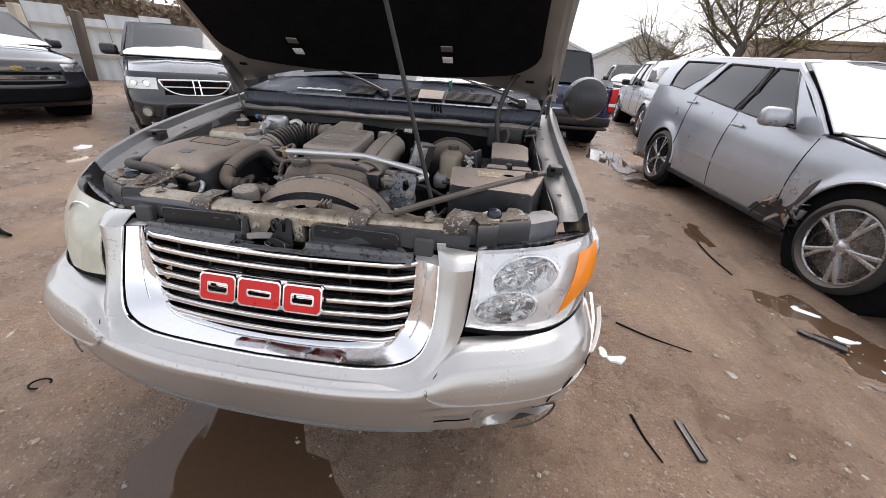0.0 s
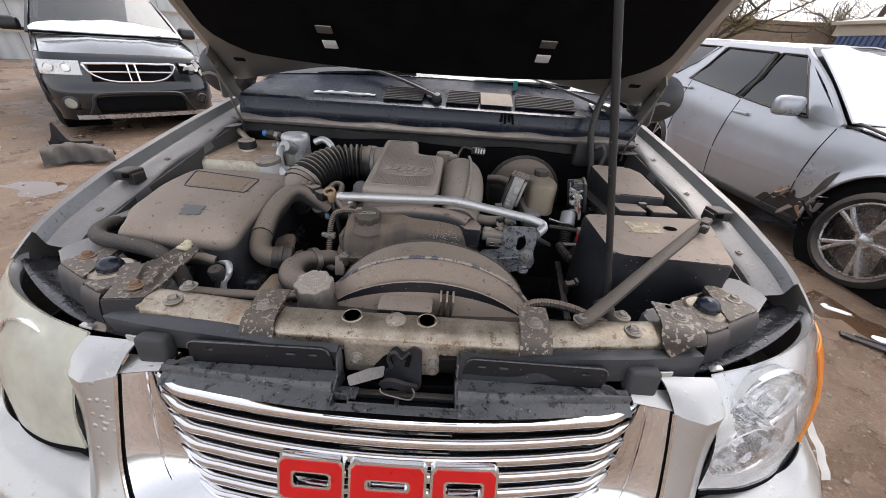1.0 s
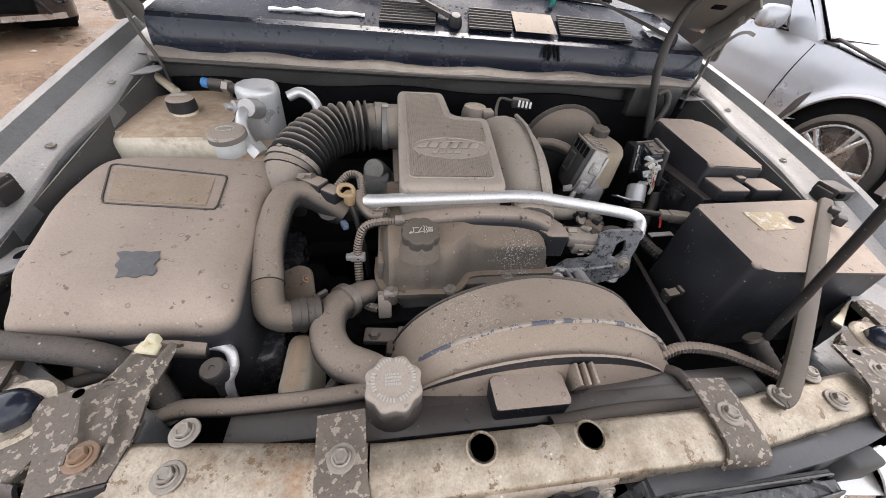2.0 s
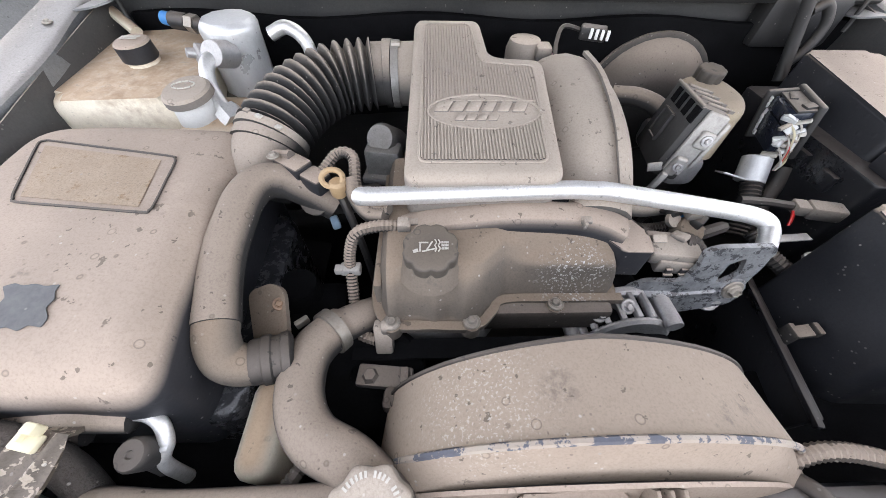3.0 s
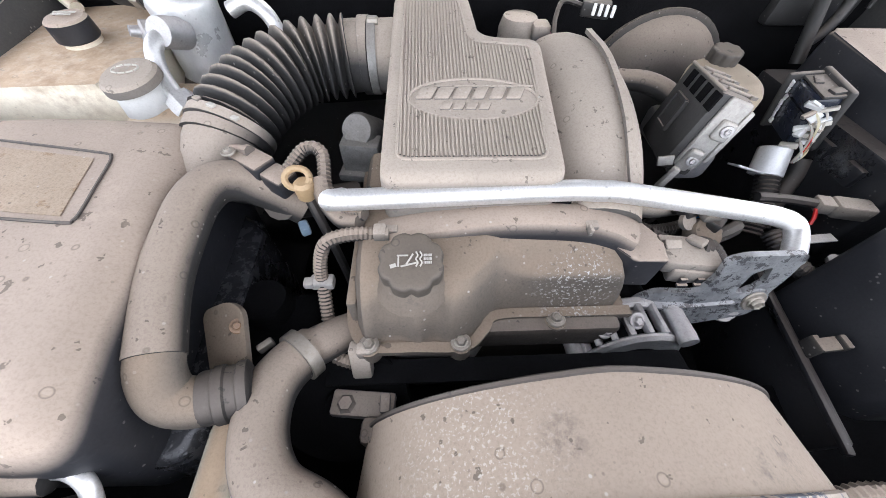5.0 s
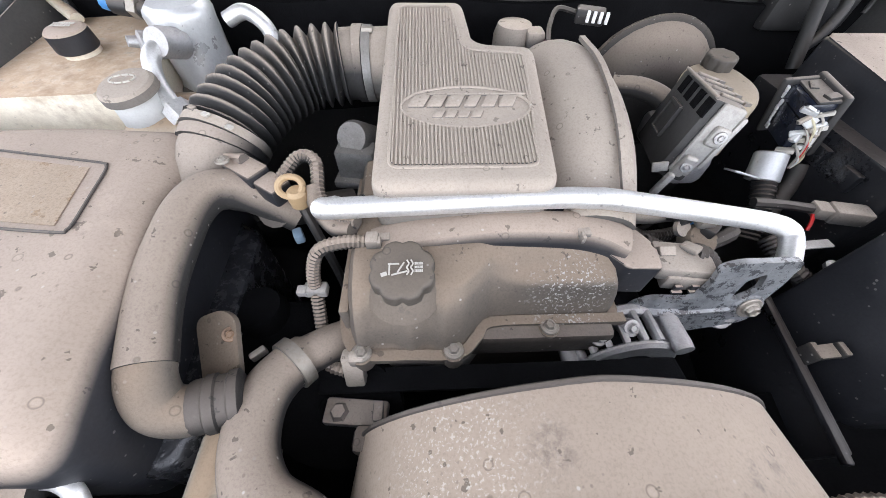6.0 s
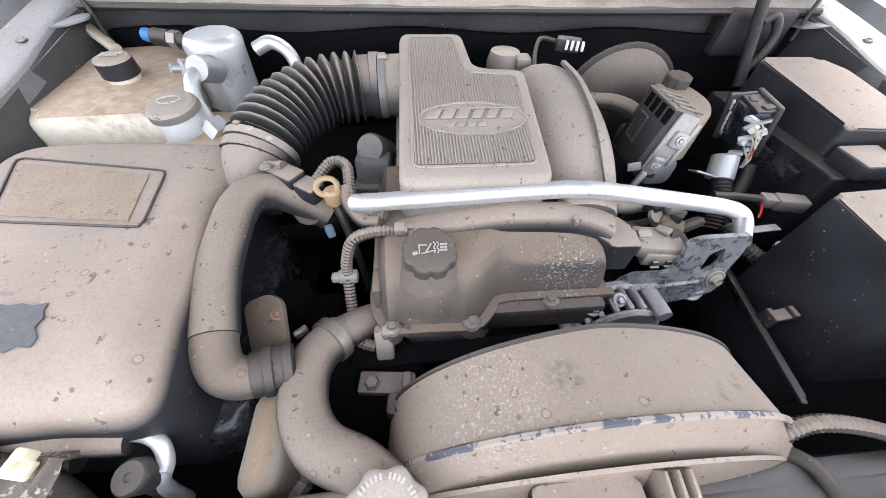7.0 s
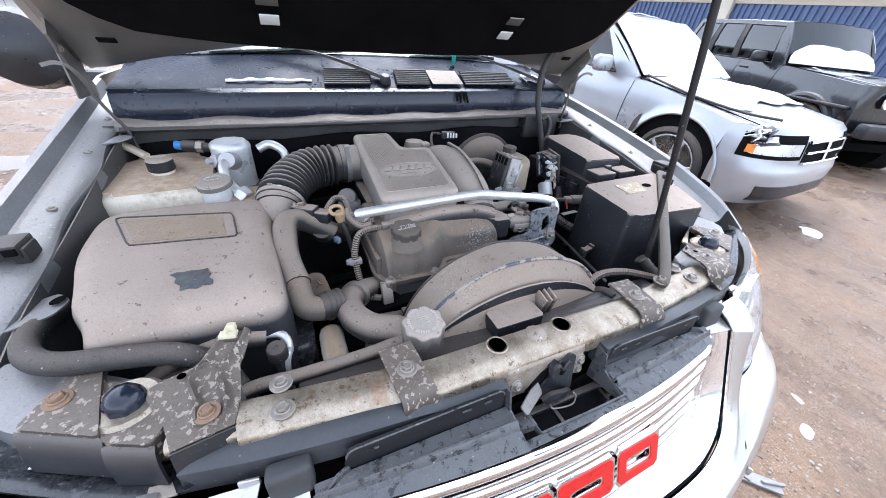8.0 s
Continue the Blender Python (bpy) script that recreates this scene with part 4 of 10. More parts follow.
part("latch_plate", plate(rounded([(-0.030, -0.050), (0.026, -0.056), (0.034, -0.046), (0.032, 0.030), (0.018, 0.036), (0.002, 0.020), (-0.010, 0.034), (-0.022, 0.022), (-0.014, -0.004), (-0.030, -0.02)], 0.006), 0.004, pose(0.006, 0.054, 0.985, 82, 0, -4)), "black", suv, "black steel hood latch")
part("latch_slot", box(0.016, 0.050, 0.992, 0.008, 0.003, 0.024, 0.002, ry=8), "felt", suv)
part("latch_edge", sweep([(0.018, 0.046, 1.016), (0.006, 0.045, 1.004), (-0.006, 0.046, 1.016), (-0.016, 0.047, 1.002), (-0.010, 0.045, 0.982)], ring(0.0032, 6), 4), "black", suv)
part("latch_hook", sweep([(0.030, 0.040, 0.940), (0.010, 0.034, 0.952), (-0.012, 0.034, 0.958), (-0.026, 0.036, 0.948)], [(-0.004, -0.007), (0.004, -0.007), (0.004, 0.007), (-0.004, 0.007)], 5), "black", suv)
part("latch_lever", plate(rounded([(-0.030, -0.014), (0.026, -0.006), (0.030, 0.012), (0.000, 0.010), (-0.034, 0.002)], 0.004), 0.003, pose(-0.050, 0.040, 0.966, 40, 10, 22)), "cast_dirty", suv, "bent grey lever of the latch")
part("latch_spring", tube([(-0.026, 0.022, 0.958), (-0.022, 0.018, 0.952), (0.004, 0.016, 0.945), (0.024, 0.018, 0.940), (0.030, 0.022, 0.950), (0.026, 0.026, 0.958)], 0.0013, 6, 4), "bolt", suv)
for x, z, r in ((-0.072, 0.985, 0.010), (0.056, 0.992, 0.0095), (0.057, 0.970, 0.0095)):
    part("bolt", bolt(x, 0.058, z, r, (0, -1, 0.2)), "bolt", suv)
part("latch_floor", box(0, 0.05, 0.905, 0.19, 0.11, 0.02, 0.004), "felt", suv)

# ---- radiator support (tie bar) ----
def bar_section(x0, x1, front, back, z, holes=()):
    def f(u, v):
        x = lerp(x0, x1, u)
        prof = [(-0.01, -0.032), (0.0, -0.018), (0.035, -0.008), (0.11, -0.002), (0.35, 0.003), (0.8, 0.004), (0.93, 0.0), (0.985, -0.010), (1, -0.03)]
        a = v * (len(prof) - 1)
        i = min(int(a), len(prof) - 2)
        s, h = lerp(prof[i][0], prof[i + 1][0], a - i), lerp(prof[i][1], prof[i + 1][1], a - i)
        return Vector((x, lerp(front(x), back(x), s), z(x) + h))
    return sheet(f, 30, 14, 0.003)


FRONT = lambda x: 0.062 + 0.12 * max(0, abs(x) - 0.2)
BACK = lambda x: 0.126 + 0.10 * max(0, abs(x) - 0.2)
part("radiator_support", bar_section(-0.21, 0.21, FRONT, BACK, lambda x: 1.032), "steel", suv, "pale weathered steel radiator support")
part("radiator_support", bar_section(-0.455, -0.212, FRONT, BACK, lambda x: 1.034), "steel", suv, "weathered steel radiator support with rust patches")
part("radiator_support", bar_section(0.212, 0.47, FRONT, BACK, lambda x: 1.034), "steel", suv)
for x in (-0.088, 0.042):
    part("hole", lathe([(0.0, 0.0385), (0.0135, 0.0385)], 20, pose(x, 0.1045, 0.9995)), "felt", suv)
    part("hole_rim", lathe([(0.014, 0.0), (0.0165, 0.0022), (0.0185, 0.0)], 22, pose(x, 0.1045, 1.0355)), "steel", suv)
part("dimple", lathe([(0.0, 0.011), (0.006, 0.0105), (0.014, 0.005), (0.019, 0)], 20, pose(-0.012, 0.103, 1.0345)), "latch_steel", suv, "dirty raised plug in the support")
# clamps over it
for x, turn in ((-0.238, 0), (0.228, 0)):
    side = math.copysign(1, x)
    strap = sweep([(x + 0.004 * side, 0.155, 1.041), (x, 0.10, 1.041), (x - 0.004 * side, 0.066, 1.036), (x - 0.006 * side, 0.052, 1.002)], [(-0.026, -0.002), (0.026, -0.002), (0.026, 0.002), (-0.026, 0.002)], 5, up=(0, 0, 1))
    part("clamp", strap, "black_chipped", suv, "chipped black steel clamp")
    part("bolt", bolt(x, 0.108, 1.043, 0.0125), "bolt", suv)
for x, y in ((-0.403, 0.151), (-0.402, 0.110), (0.399, 0.150), (0.402, 0.111)):
    part("bolt", bolt(x, y, 1.038, 0.0125), "bolt", suv)
part("support_tube", tube([(-0.41, 0.085, 1.01), (-0.41, 0.082, 0.96)], 0.018, 12, 1), "steel", suv)
part("support_tube", tube([(0.40, 0.085, 1.01), (0.40, 0.082, 0.96)], 0.018, 12, 1), "steel", suv)

# side brackets of the support, one on each side
def mirrored(pts, side):
    """A polygon given for the +x side, laid on either side and kept turning the same way."""
    out = [(side * x, y) for x, y in pts]
    return out if side > 0 else out[::-1]


def side_bracket(side):
    brace = [(0.455, 0.120), (0.60, 0.152), (0.70, 0.205), (0.775, 0.27), (0.75, 0.345), (0.66, 0.285), (0.56, 0.222), (0.455, 0.188)]
    part("corner_brace", prism(rounded(mirrored(brace, side), 0.015), 0.968, 1.026, 0.010), "silver_dull", suv, "pale painted steel brace under the corner bracket")
    body = [(0.508, 0.196), (0.540, 0.118), (0.590, 0.140), (0.606, 0.180), (0.616, 0.238), (0.560, 0.212), (0.536, 0.212)]
    part("corner_bracket", prism(rounded(mirrored(body, side), 0.010), 1.000, 1.040, 0.006), "black_chipped", suv, "chipped and dusty steel corner bracket")
    outer = [(0.592, 0.146), (0.680, 0.190), (0.672, 0.212), (0.649, 0.265), (0.620, 0.264), (0.604, 0.193)]
    part("bracket_plate", prism(rounded(mirrored(outer, side), 0.006), 1.034, 1.046, 0.003), "black_chipped", suv)
    for (xa, ya), (xb, yb), z in (((0.590, 0.146), (0.682, 0.191), 1.040), ((0.538, 0.119), (0.592, 0.141), 1.034)):
        skirt = sheet(lambda u, v: Vector((side * lerp(xa, xb, u), lerp(ya, yb, u) - 0.018 * math.sin(1.4 * v), z - 0.052 * v * v - 0.004 * v)), 8, 8, 0.004)
        part("bracket_skirt", skirt, "smooth_black", suv, "smooth dark skirt of the bracket")
    part("bolt", bolt(side * 0.650, 0.217, 1.046, 0.0125), "rust" if side < 0 else "bolt", suv)
    part("bumper_stop", lathe([(0, 0.024), (0.008, 0.0235), (0.017, 0.019), (0.021, 0.011), (0.022, 0.004), (0.022, 0.0)], 9, pose(side * 0.578, 0.188, 1.041)), "cowl", suv, "wet black rubber hood stop")
    part("stop_seat", lathe([(0.021, 0.001), (0.028, 0.002), (0.034, 0.004), (0.037, 0.002), (0.039, 0)], 26, pose(side * 0.578, 0.188, 1.0405)), "steel", suv)


# the clamp that holds the far end of the support, curled over its front edge
strap = sweep([(0.498, 0.176, 1.052), (0.491, 0.140, 1.053), (0.484, 0.108, 1.050), (0.480, 0.094, 1.036), (0.481, 0.090, 1.008)], [(-0.034, -0.002), (0.034, -0.002), (0.034, 0.002), (-0.034, 0.002)], 5, up=(0, 0, 1))
part("clamp", strap, "black_chipped", suv, "chipped black steel clamp")
part("bolt", bolt(0.491, 0.136, 1.054, 0.0125), "bolt", suv)
part("clamp_hole", lathe([(0, 0.0), (0.005, 0.0)], 12, pose(0.487, 0.166, 1.0555)), "felt", suv)
side_bracket(-1)
side_bracket(1)


# the bracket plate that narrows to a hook, with pressed ribs and a pale yellow clip
def hook_plate(u, v):
    y = lerp(0.112, 0.252, v)
    left = curve_at([(0.112, -0.520), (0.15, -0.533), (0.185, -0.556), (0.200, -0.553), (0.212, -0.503), (0.235, -0.484), (0.252, -0.475)], y)
    right = curve_at([(0.112, -0.456), (0.15, -0.450), (0.195, -0.452), (0.235, -0.437), (0.252, -0.438)], y)
    x = lerp(left, right, u)
    z = curve_at([(0.112, 1.038), (0.17, 1.043), (0.21, 1.052), (0.236, 1.062), (0.245, 1.062), (0.252, 1.054)], y)
    mid = lerp(left, right, 0.62 if y < 0.21 else 0.5)
    z += 0.009 * math.exp(-((abs(x - mid) - 0.016) / 0.005) ** 2) * (1 if 0.13 < y < 0.245 else 0)
    return Vector((x, y - 0.010 * (1 - u) * (1 - v), z))


part("ribbed_bracket", sheet(hook_plate, 26, 34, 0.004), "black_chipped", suv, "ribbed steel bracket, dusty, with a rusty bolt")
part("bolt", bolt(-0.485, 0.134, 1.045, 0.0125), "rust", suv)
part("bracket_front", sheet(lambda u, v: hook_plate(u, 0) + Vector((0, -0.004 - 0.012 * v, -0.001 - 0.055 * v)), 8, 4, 0.003), "black", suv)
part("yellow_clip", joined(box(-0.464, 0.238, 1.069, 0.024, 0.014, 0.006, 0.002, rz=-12), box(-0.459, 0.246, 1.075, 0.012, 0.009, 0.012, 0.002, rz=-12), box(-0.466, 0.243, 1.073, 0.004, 0.012, 0.008, 0.001, rz=-12)), "yellow", suv)
part("clip_foot", box(-0.462, 0.240, 1.062, 0.030, 0.018, 0.006, 0.002, rz=-12), "black_chipped", suv)
part("white_pipe", tube([(-0.530, 0.126, 1.018), (-0.44, 0.112, 1.020)], 0.014, 14, 1), "steel", suv)
part("bracket_hole", lathe([(0, 0.0), (0.0055, 0.0)], 12, pose(-0.518, 0.196, 1.0545)), "felt", suv)
part("bracket_tongue", box(-0.545, 0.098, 0.975, 0.03, 0.018, 0.003, 0.001, ry=12), "dusty_grey", suv)

# ---- prop strut and rod ----
part("prop_strut", sweep([(0.305, 0.116, 1.044), (0.34, 0.135, 1.054), (0.52, 0.288, 1.085), (0.715, 0.455, 1.112), (0.732, 0.470, 1.110)],
     [(-0.012, -0.003), (-0.011, 0.004), (-0.006, 0.0075), (0.006, 0.0075), (0.011, 0.004), (0.012, -0.003), (0.007, -0.008), (-0.007, -0.008)], 5, up=(0, 0, 1)), "cap_plastic", suv, "rounded dark steel strut, dusty")
part("bolt", bolt(0.313, 0.121, 1.047, 0.0125), "bolt", suv)
part("prop_rod", tube([(0.400, 0.215, 1.03), (0.354, 0.211, 1.20), (0.273, 0.205, 1.50), (0.183, 0.197, 1.83)], 0.0062, 10, 4), "rubber", suv, "thin black prop rod")
for y, dx in ((0.40, 0.0), (0.43, 0.02)):
    part("strut_clip", box(0.678 + dx, y, 1.118, 0.02, 0.016, 0.018, 0.003, rz=40), "rubber", suv)

# ---- open hood ----
HOOD_A = radians(38)
HR = Vector((0, 1.02, 1.345))
H_ALONG = Vector((0, -math.cos(HOOD_A), math.sin(HOOD_A)))
H_NORM = Vector((0, math.sin(HOOD_A), math.cos(HOOD_A)))


def hood_at(x, s, n):
    """A place on the hood: x across, s from the rear edge towards the front, n above its underside."""
    return Vector((x, 0, 0)) + HR + H_ALONG * s + H_NORM * n


def hood_half(s):
    return smooth_at([(-0.1, 0.815), (0.0, 0.80), (0.3, 0.775), (0.6, 0.755), (0.95, 0.70), (1.12, 0.60)], s)


def hood_rear(a):
    """Where the hood ends at the back: swept towards the windscreen at the corners."""
    return 0.058 - 0.155 * a * a


hood = part("hood", sheet(lambda u, v: (lambda s: hood_at((2 * u - 1) * (hood_half(s) + 0.012), s, 0.05 + 0.05 * (1 - (2 * u - 1) ** 2) - 0.02 * s))(lerp(hood_rear(2 * u - 1) - 0.012, 1.13 - 0.03 * (1 - (2 * u - 1) ** 2), v)), 24, 24, 0.003), "silver", suv, "silver hood, open, its underside lined with black felt")


def inner_hood(u, v):
    a = 2 * u - 1
    s = lerp(hood_rear(a), 1.12, v)
    rim = max(0, (abs(a) - 0.9) / 0.1)
    return hood_at(a * (hood_half(s) + 0.008), s - 0.03 * (1 - a * a) * v, 0.018 * (1 - a * a) + 0.008 + 0.05 * rim ** 3 + 0.02 * math.exp(-v * 40))


part("inner_panel", sheet(inner_hood, 40, 24, 0.003), "pewter", hood, "painted inner frame of the hood")


def liner(u, v):
    s = lerp(0.10, 1.06, v)
    a = 2 * u - 1
    half = hood_half(s) - 0.085 - 0.10 * max(0, 1 - (s - 0.10) / 0.12) ** 2
    s2 = s + 0.035 * abs(a) ** 3 * (1 - v)
    return hood_at(a * half, s2 - 0.03 * (1 - a * a), 0.016 * (1 - a * a) - 0.006)


part("felt_liner", sheet(liner, 40, 26, 0.008), "felt", hood, "black felt liner")
for side in (-1, 1):
    for s, w, h, lab in ((0.205, 0.042, 0.030, "label_white"), (0.262, 0.046, 0.026, "dusty_grey")):
        d = -0.003 if s > 0.22 else 0.0
        c = hood_at(side * 0.325, s, -0.020)
        pad = part("hood_pad", box(0, 0, 0, w, h, 0.004, 0.001), lab, hood)
        pad.matrix_local = Matrix.Translation(c) @ H_NORM.to_track_quat("Z", "Y").to_matrix().to_4x4()
    # rear corner: slot, hinge plate and arm
    slot = part("slot", box(0, 0, 0, 0.036, 0.014, 0.004, 0.001), "felt", hood)
    slot.matrix_local = Matrix.Translation(hood_at(side * 0.675, 0.085, -0.002)) @ H_NORM.to_track_quat("Z", "Y").to_matrix().to_4x4()
    part("hinge_plate", plate(rounded([(-0.05, -0.09), (0.045, -0.09), (0.05, 0.05), (-0.02, 0.09), (-0.05, 0.06)], 0.012), 0.004, pose(side * 0.785, 1.035, 1.355, 90, 0, 90)), "pewter", suv)
    part("hinge_arm", sweep([(side * 0.79, 1.11, 1.26), (side * 0.785, 1.06, 1.30), (side * 0.775, 0.99, 1.36), (side * 0.765, 0.93, 1.42)], [(-0.003, -0.022), (0.003, -0.022), (0.003, 0.022), (-0.003, 0.022)], 5), "pewter", suv)
    part("hinge_lip", sweep([(side * 0.80, 0.925, 1.345), (side * 0.775, 0.93, 1.35), (side * 0.757, 0.945, 1.335), (side * 0.748, 0.985, 1.275)], [(-0.0015, -0.004), (0.0015, -0.004), (0.0015, 0.004), (-0.0015, 0.004)], 5), "pewter", suv)
    part("bolt", bolt(side * 0.768, 0.955, 1.375, 0.010, (-side, -0.3, 0)), "bolt", suv)
    part("hinge_cable", tube([(side * 0.77, 1.0, 1.30), (side * 0.735, 0.96, 1.25), (side * 0.70, 0.93, 1.20), (side * 0.69, 0.92, 1.15)], 0.004, 8), "rubber", suv)

# ---- cowl, windscreen and cabin of the SUV ----
part("firewall", sheet(lambda u, v: Vector((lerp(-0.76, 0.76, u), 1.03 - 0.06 * v + 0.02 * math.cos(math.pi * (u - 0.5)), lerp(0.55, 1.205, v))), 16, 6, 0.004), "apron", suv)
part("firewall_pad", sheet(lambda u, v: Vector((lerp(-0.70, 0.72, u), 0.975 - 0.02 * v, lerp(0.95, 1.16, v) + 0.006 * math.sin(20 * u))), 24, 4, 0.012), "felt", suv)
bow = lambda x: 0.012 * (x / 0.75) ** 2


def cowl_edge(u, v):
    x = lerp(-0.73, 0.745, u)
    prof = [(0.905, 1.188), (0.902, 1.200), (0.915, 1.208), (0.955, 1.212), (0.975, 1.222)]
    a = v * (len(prof) - 1)
    i = min(int(a), len(prof) - 2)
    y, z = (lerp(prof[i][k], prof[i + 1][k], a - i) for k in (0, 1))
    return Vector((x, y + 0.032 + bow(x) + 0.004 * math.sin(17 * x) * v, z + 0.004 + 0.003 * math.sin(23 * x)))


part("cowl_seal", sheet(cowl_edge, 60, 8, 0.003), "seal", suv, "dusty pale sealing strip along the cowl")
part("cowl_gasket", tube([(x, 0.931 + bow(x), 1.198) for x in (-0.72, -0.5, -0.25, 0, 0.25, 0.5, 0.735)], 0.007, 8, 6), "rubber", suv)


def cowl_face(u, v):
    x = lerp(-0.735, 0.755, u)
    prof = [(0.972, 1.214), (0.984, 1.222), (0.981, 1.229), (0.988, 1.264), (0.995, 1.279), (1.012, 1.287)]
    a = v * (len(prof) - 1)
    i = min(int(a), len(prof) - 2)
    y, z = (lerp(prof[i][k], prof[i + 1][k], a - i) for k in (0, 1))
    notch = 0.007 * max(0.0, math.sin(31 * x + 2 * math.sin(7 * x)) - 0.55) if v < 0.25 else 0.0
    return Vector((x, y + bow(x), z + notch - 0.004 * (x / 0.75) ** 2))


part("cowl_face", sheet(cowl_face, 50, 10, 0.004), "cowl", suv, "wet blue-black plastic cowl panel")
WS = lambda x, t: Vector((x, lerp(1.175, 1.83, t) + 0.10 * (x / 0.75) ** 2, lerp(1.372, 1.775, t) - 0.03 * (x / 0.75) ** 2))
part("cowl_top", sheet(lambda u, v: (lambda x: Vector((x, 1.011 + bow(x), 1.2865 - 0.004 * (x / 0.75) ** 2)).lerp(WS(x * 0.985, 0.0) + Vector((0, 0, -0.004)), v))(lerp(-0.74, 0.755, u)), 40, 6, 0.004), "cowl_matt", suv, "wet cowl top below the windscreen")


def on_cowl(x, t):
    return Vector((x, 1.012 + bow(x), 1.2895 - 0.004 * (x / 0.75) ** 2)).lerp(WS(x * 0.985, 0), t)


# louvred grilles in the cowl, and the pale square sticker
for x0, x1 in ((-0.20, -0.055), (0.035, 0.155), (0.295, 0.52)):
    part("vent_bed", sheet(lambda u, v: on_cowl(lerp(x0, x1, u) + 0.02 * v, lerp(0.03, 0.5, v)) + Vector((0, 0, 0.003)), 6, 3, 0.002), "felt", suv)
    for k in range(8):
        t = 0.05 + 0.06 * k
        part("louvre", sweep([on_cowl(lerp(x0, x1, s) + 0.02 * t, t) + Vector((0, 0, 0.007)) for s in (0, 0.5, 1)], [(-0.004, -0.001), (0.004, -0.003), (0.004, 0.001), (-0.004, 0.002)], 2), "black", suv)
part("sticker", sheet(lambda u, v: on_cowl(lerp(0.165, 0.285, u), lerp(0.02, 0.46, v)) + Vector((0, 0, 0.009)), 4, 4, 0.001), "dusty_grey", suv, "pale grey square pad on the cowl")
part("snow_on_cowl", sheet(lambda u, v: on_cowl(lerp(-0.47, -0.235, u), lerp(0.15, 0.20 + 0.05 * noise.noise(Vector((u * 9, 2, 5))), v) + 0.03 * noise.noise(Vector((u * 5, 1, 3)))) + Vector((0, 0, 0.003 + 0.005 * math.sin(math.pi * u) * math.sin(math.pi * v))), 24, 6, 0.004), "snow", suv, "strip of wet snow")
part("snow_on_cowl", sheet(lambda u, v: on_cowl(lerp(0.60, 0.69, u), lerp(0.2, 0.45, v) + 0.05 * math.sin(9 * u)) + Vector((0, 0, 0.006 + 0.008 * math.sin(math.pi * u) * math.sin(math.pi * v))), 12, 6, 0.004), "snow", suv)
part("drip_marks", joined(*[tube([on_cowl(0.245 + 0.012 * k, 0.0) + Vector((0, -0.026, -0.012)), on_cowl(0.243 + 0.015 * k, 0.0) + Vector((0, -0.040, -0.038 - 0.008 * (k % 2)))], 0.004, 6, 1) for k in range(4)]), "felt", suv)
# wipers
for x, a in ((0.0, -1), (0.665, -1)):
    p0 = on_cowl(x, 0.17) + Vector((0, 0.0, 0.010))
    p1 = on_cowl(x - 0.16, 0.55) + Vector((0, 0, 0.03))
    p2 = WS(x - 0.36, 0.03) + Vector((0, -0.01, 0.03))
    part("wiper_arm", sweep([p0, p1, p2], [(-0.011, -0.004), (0.011, -0.004), (0.008, 0.005), (-0.008, 0.005)], 6, size=lambda s: lerp(1.2, 0.6, s)), "rubber", suv)
    part("wiper_pivot", lathe([(0, 0.026), (0.012, 0.024), (0.018, 0.012), (0.02, 0)], 14, aim(p0 + Vector((0, 0, -0.012)), (0, -0.4, 0.9))), "black", suv)
    q = [WS(x - 0.36 + d, 0.03 + 0.02 * k) + Vector((0, -0.012, 0.020)) for k, d in enumerate((-0.16, 0.04, 0.26))]
    part("wiper_blade", sweep(q, [(-0.006, -0.012), (0.006, -0.012), (0.004, 0.012), (-0.004, 0.012)], 5), "rubber", suv)
part("green_clip", box(0.303, 1.149, 1.366, 0.016, 0.01, 0.034, 0.003), plain("green_plastic", (0.02, 0.30, 0.25), 0.4), suv)
ws = part("windscreen", sheet(lambda u, v: WS(lerp(-0.73, 0.73, u) * (1 - 0.12 * v), v), 24, 12, 0.004), "glass", suv, "wet windscreen")
ws.visible_shadow = False
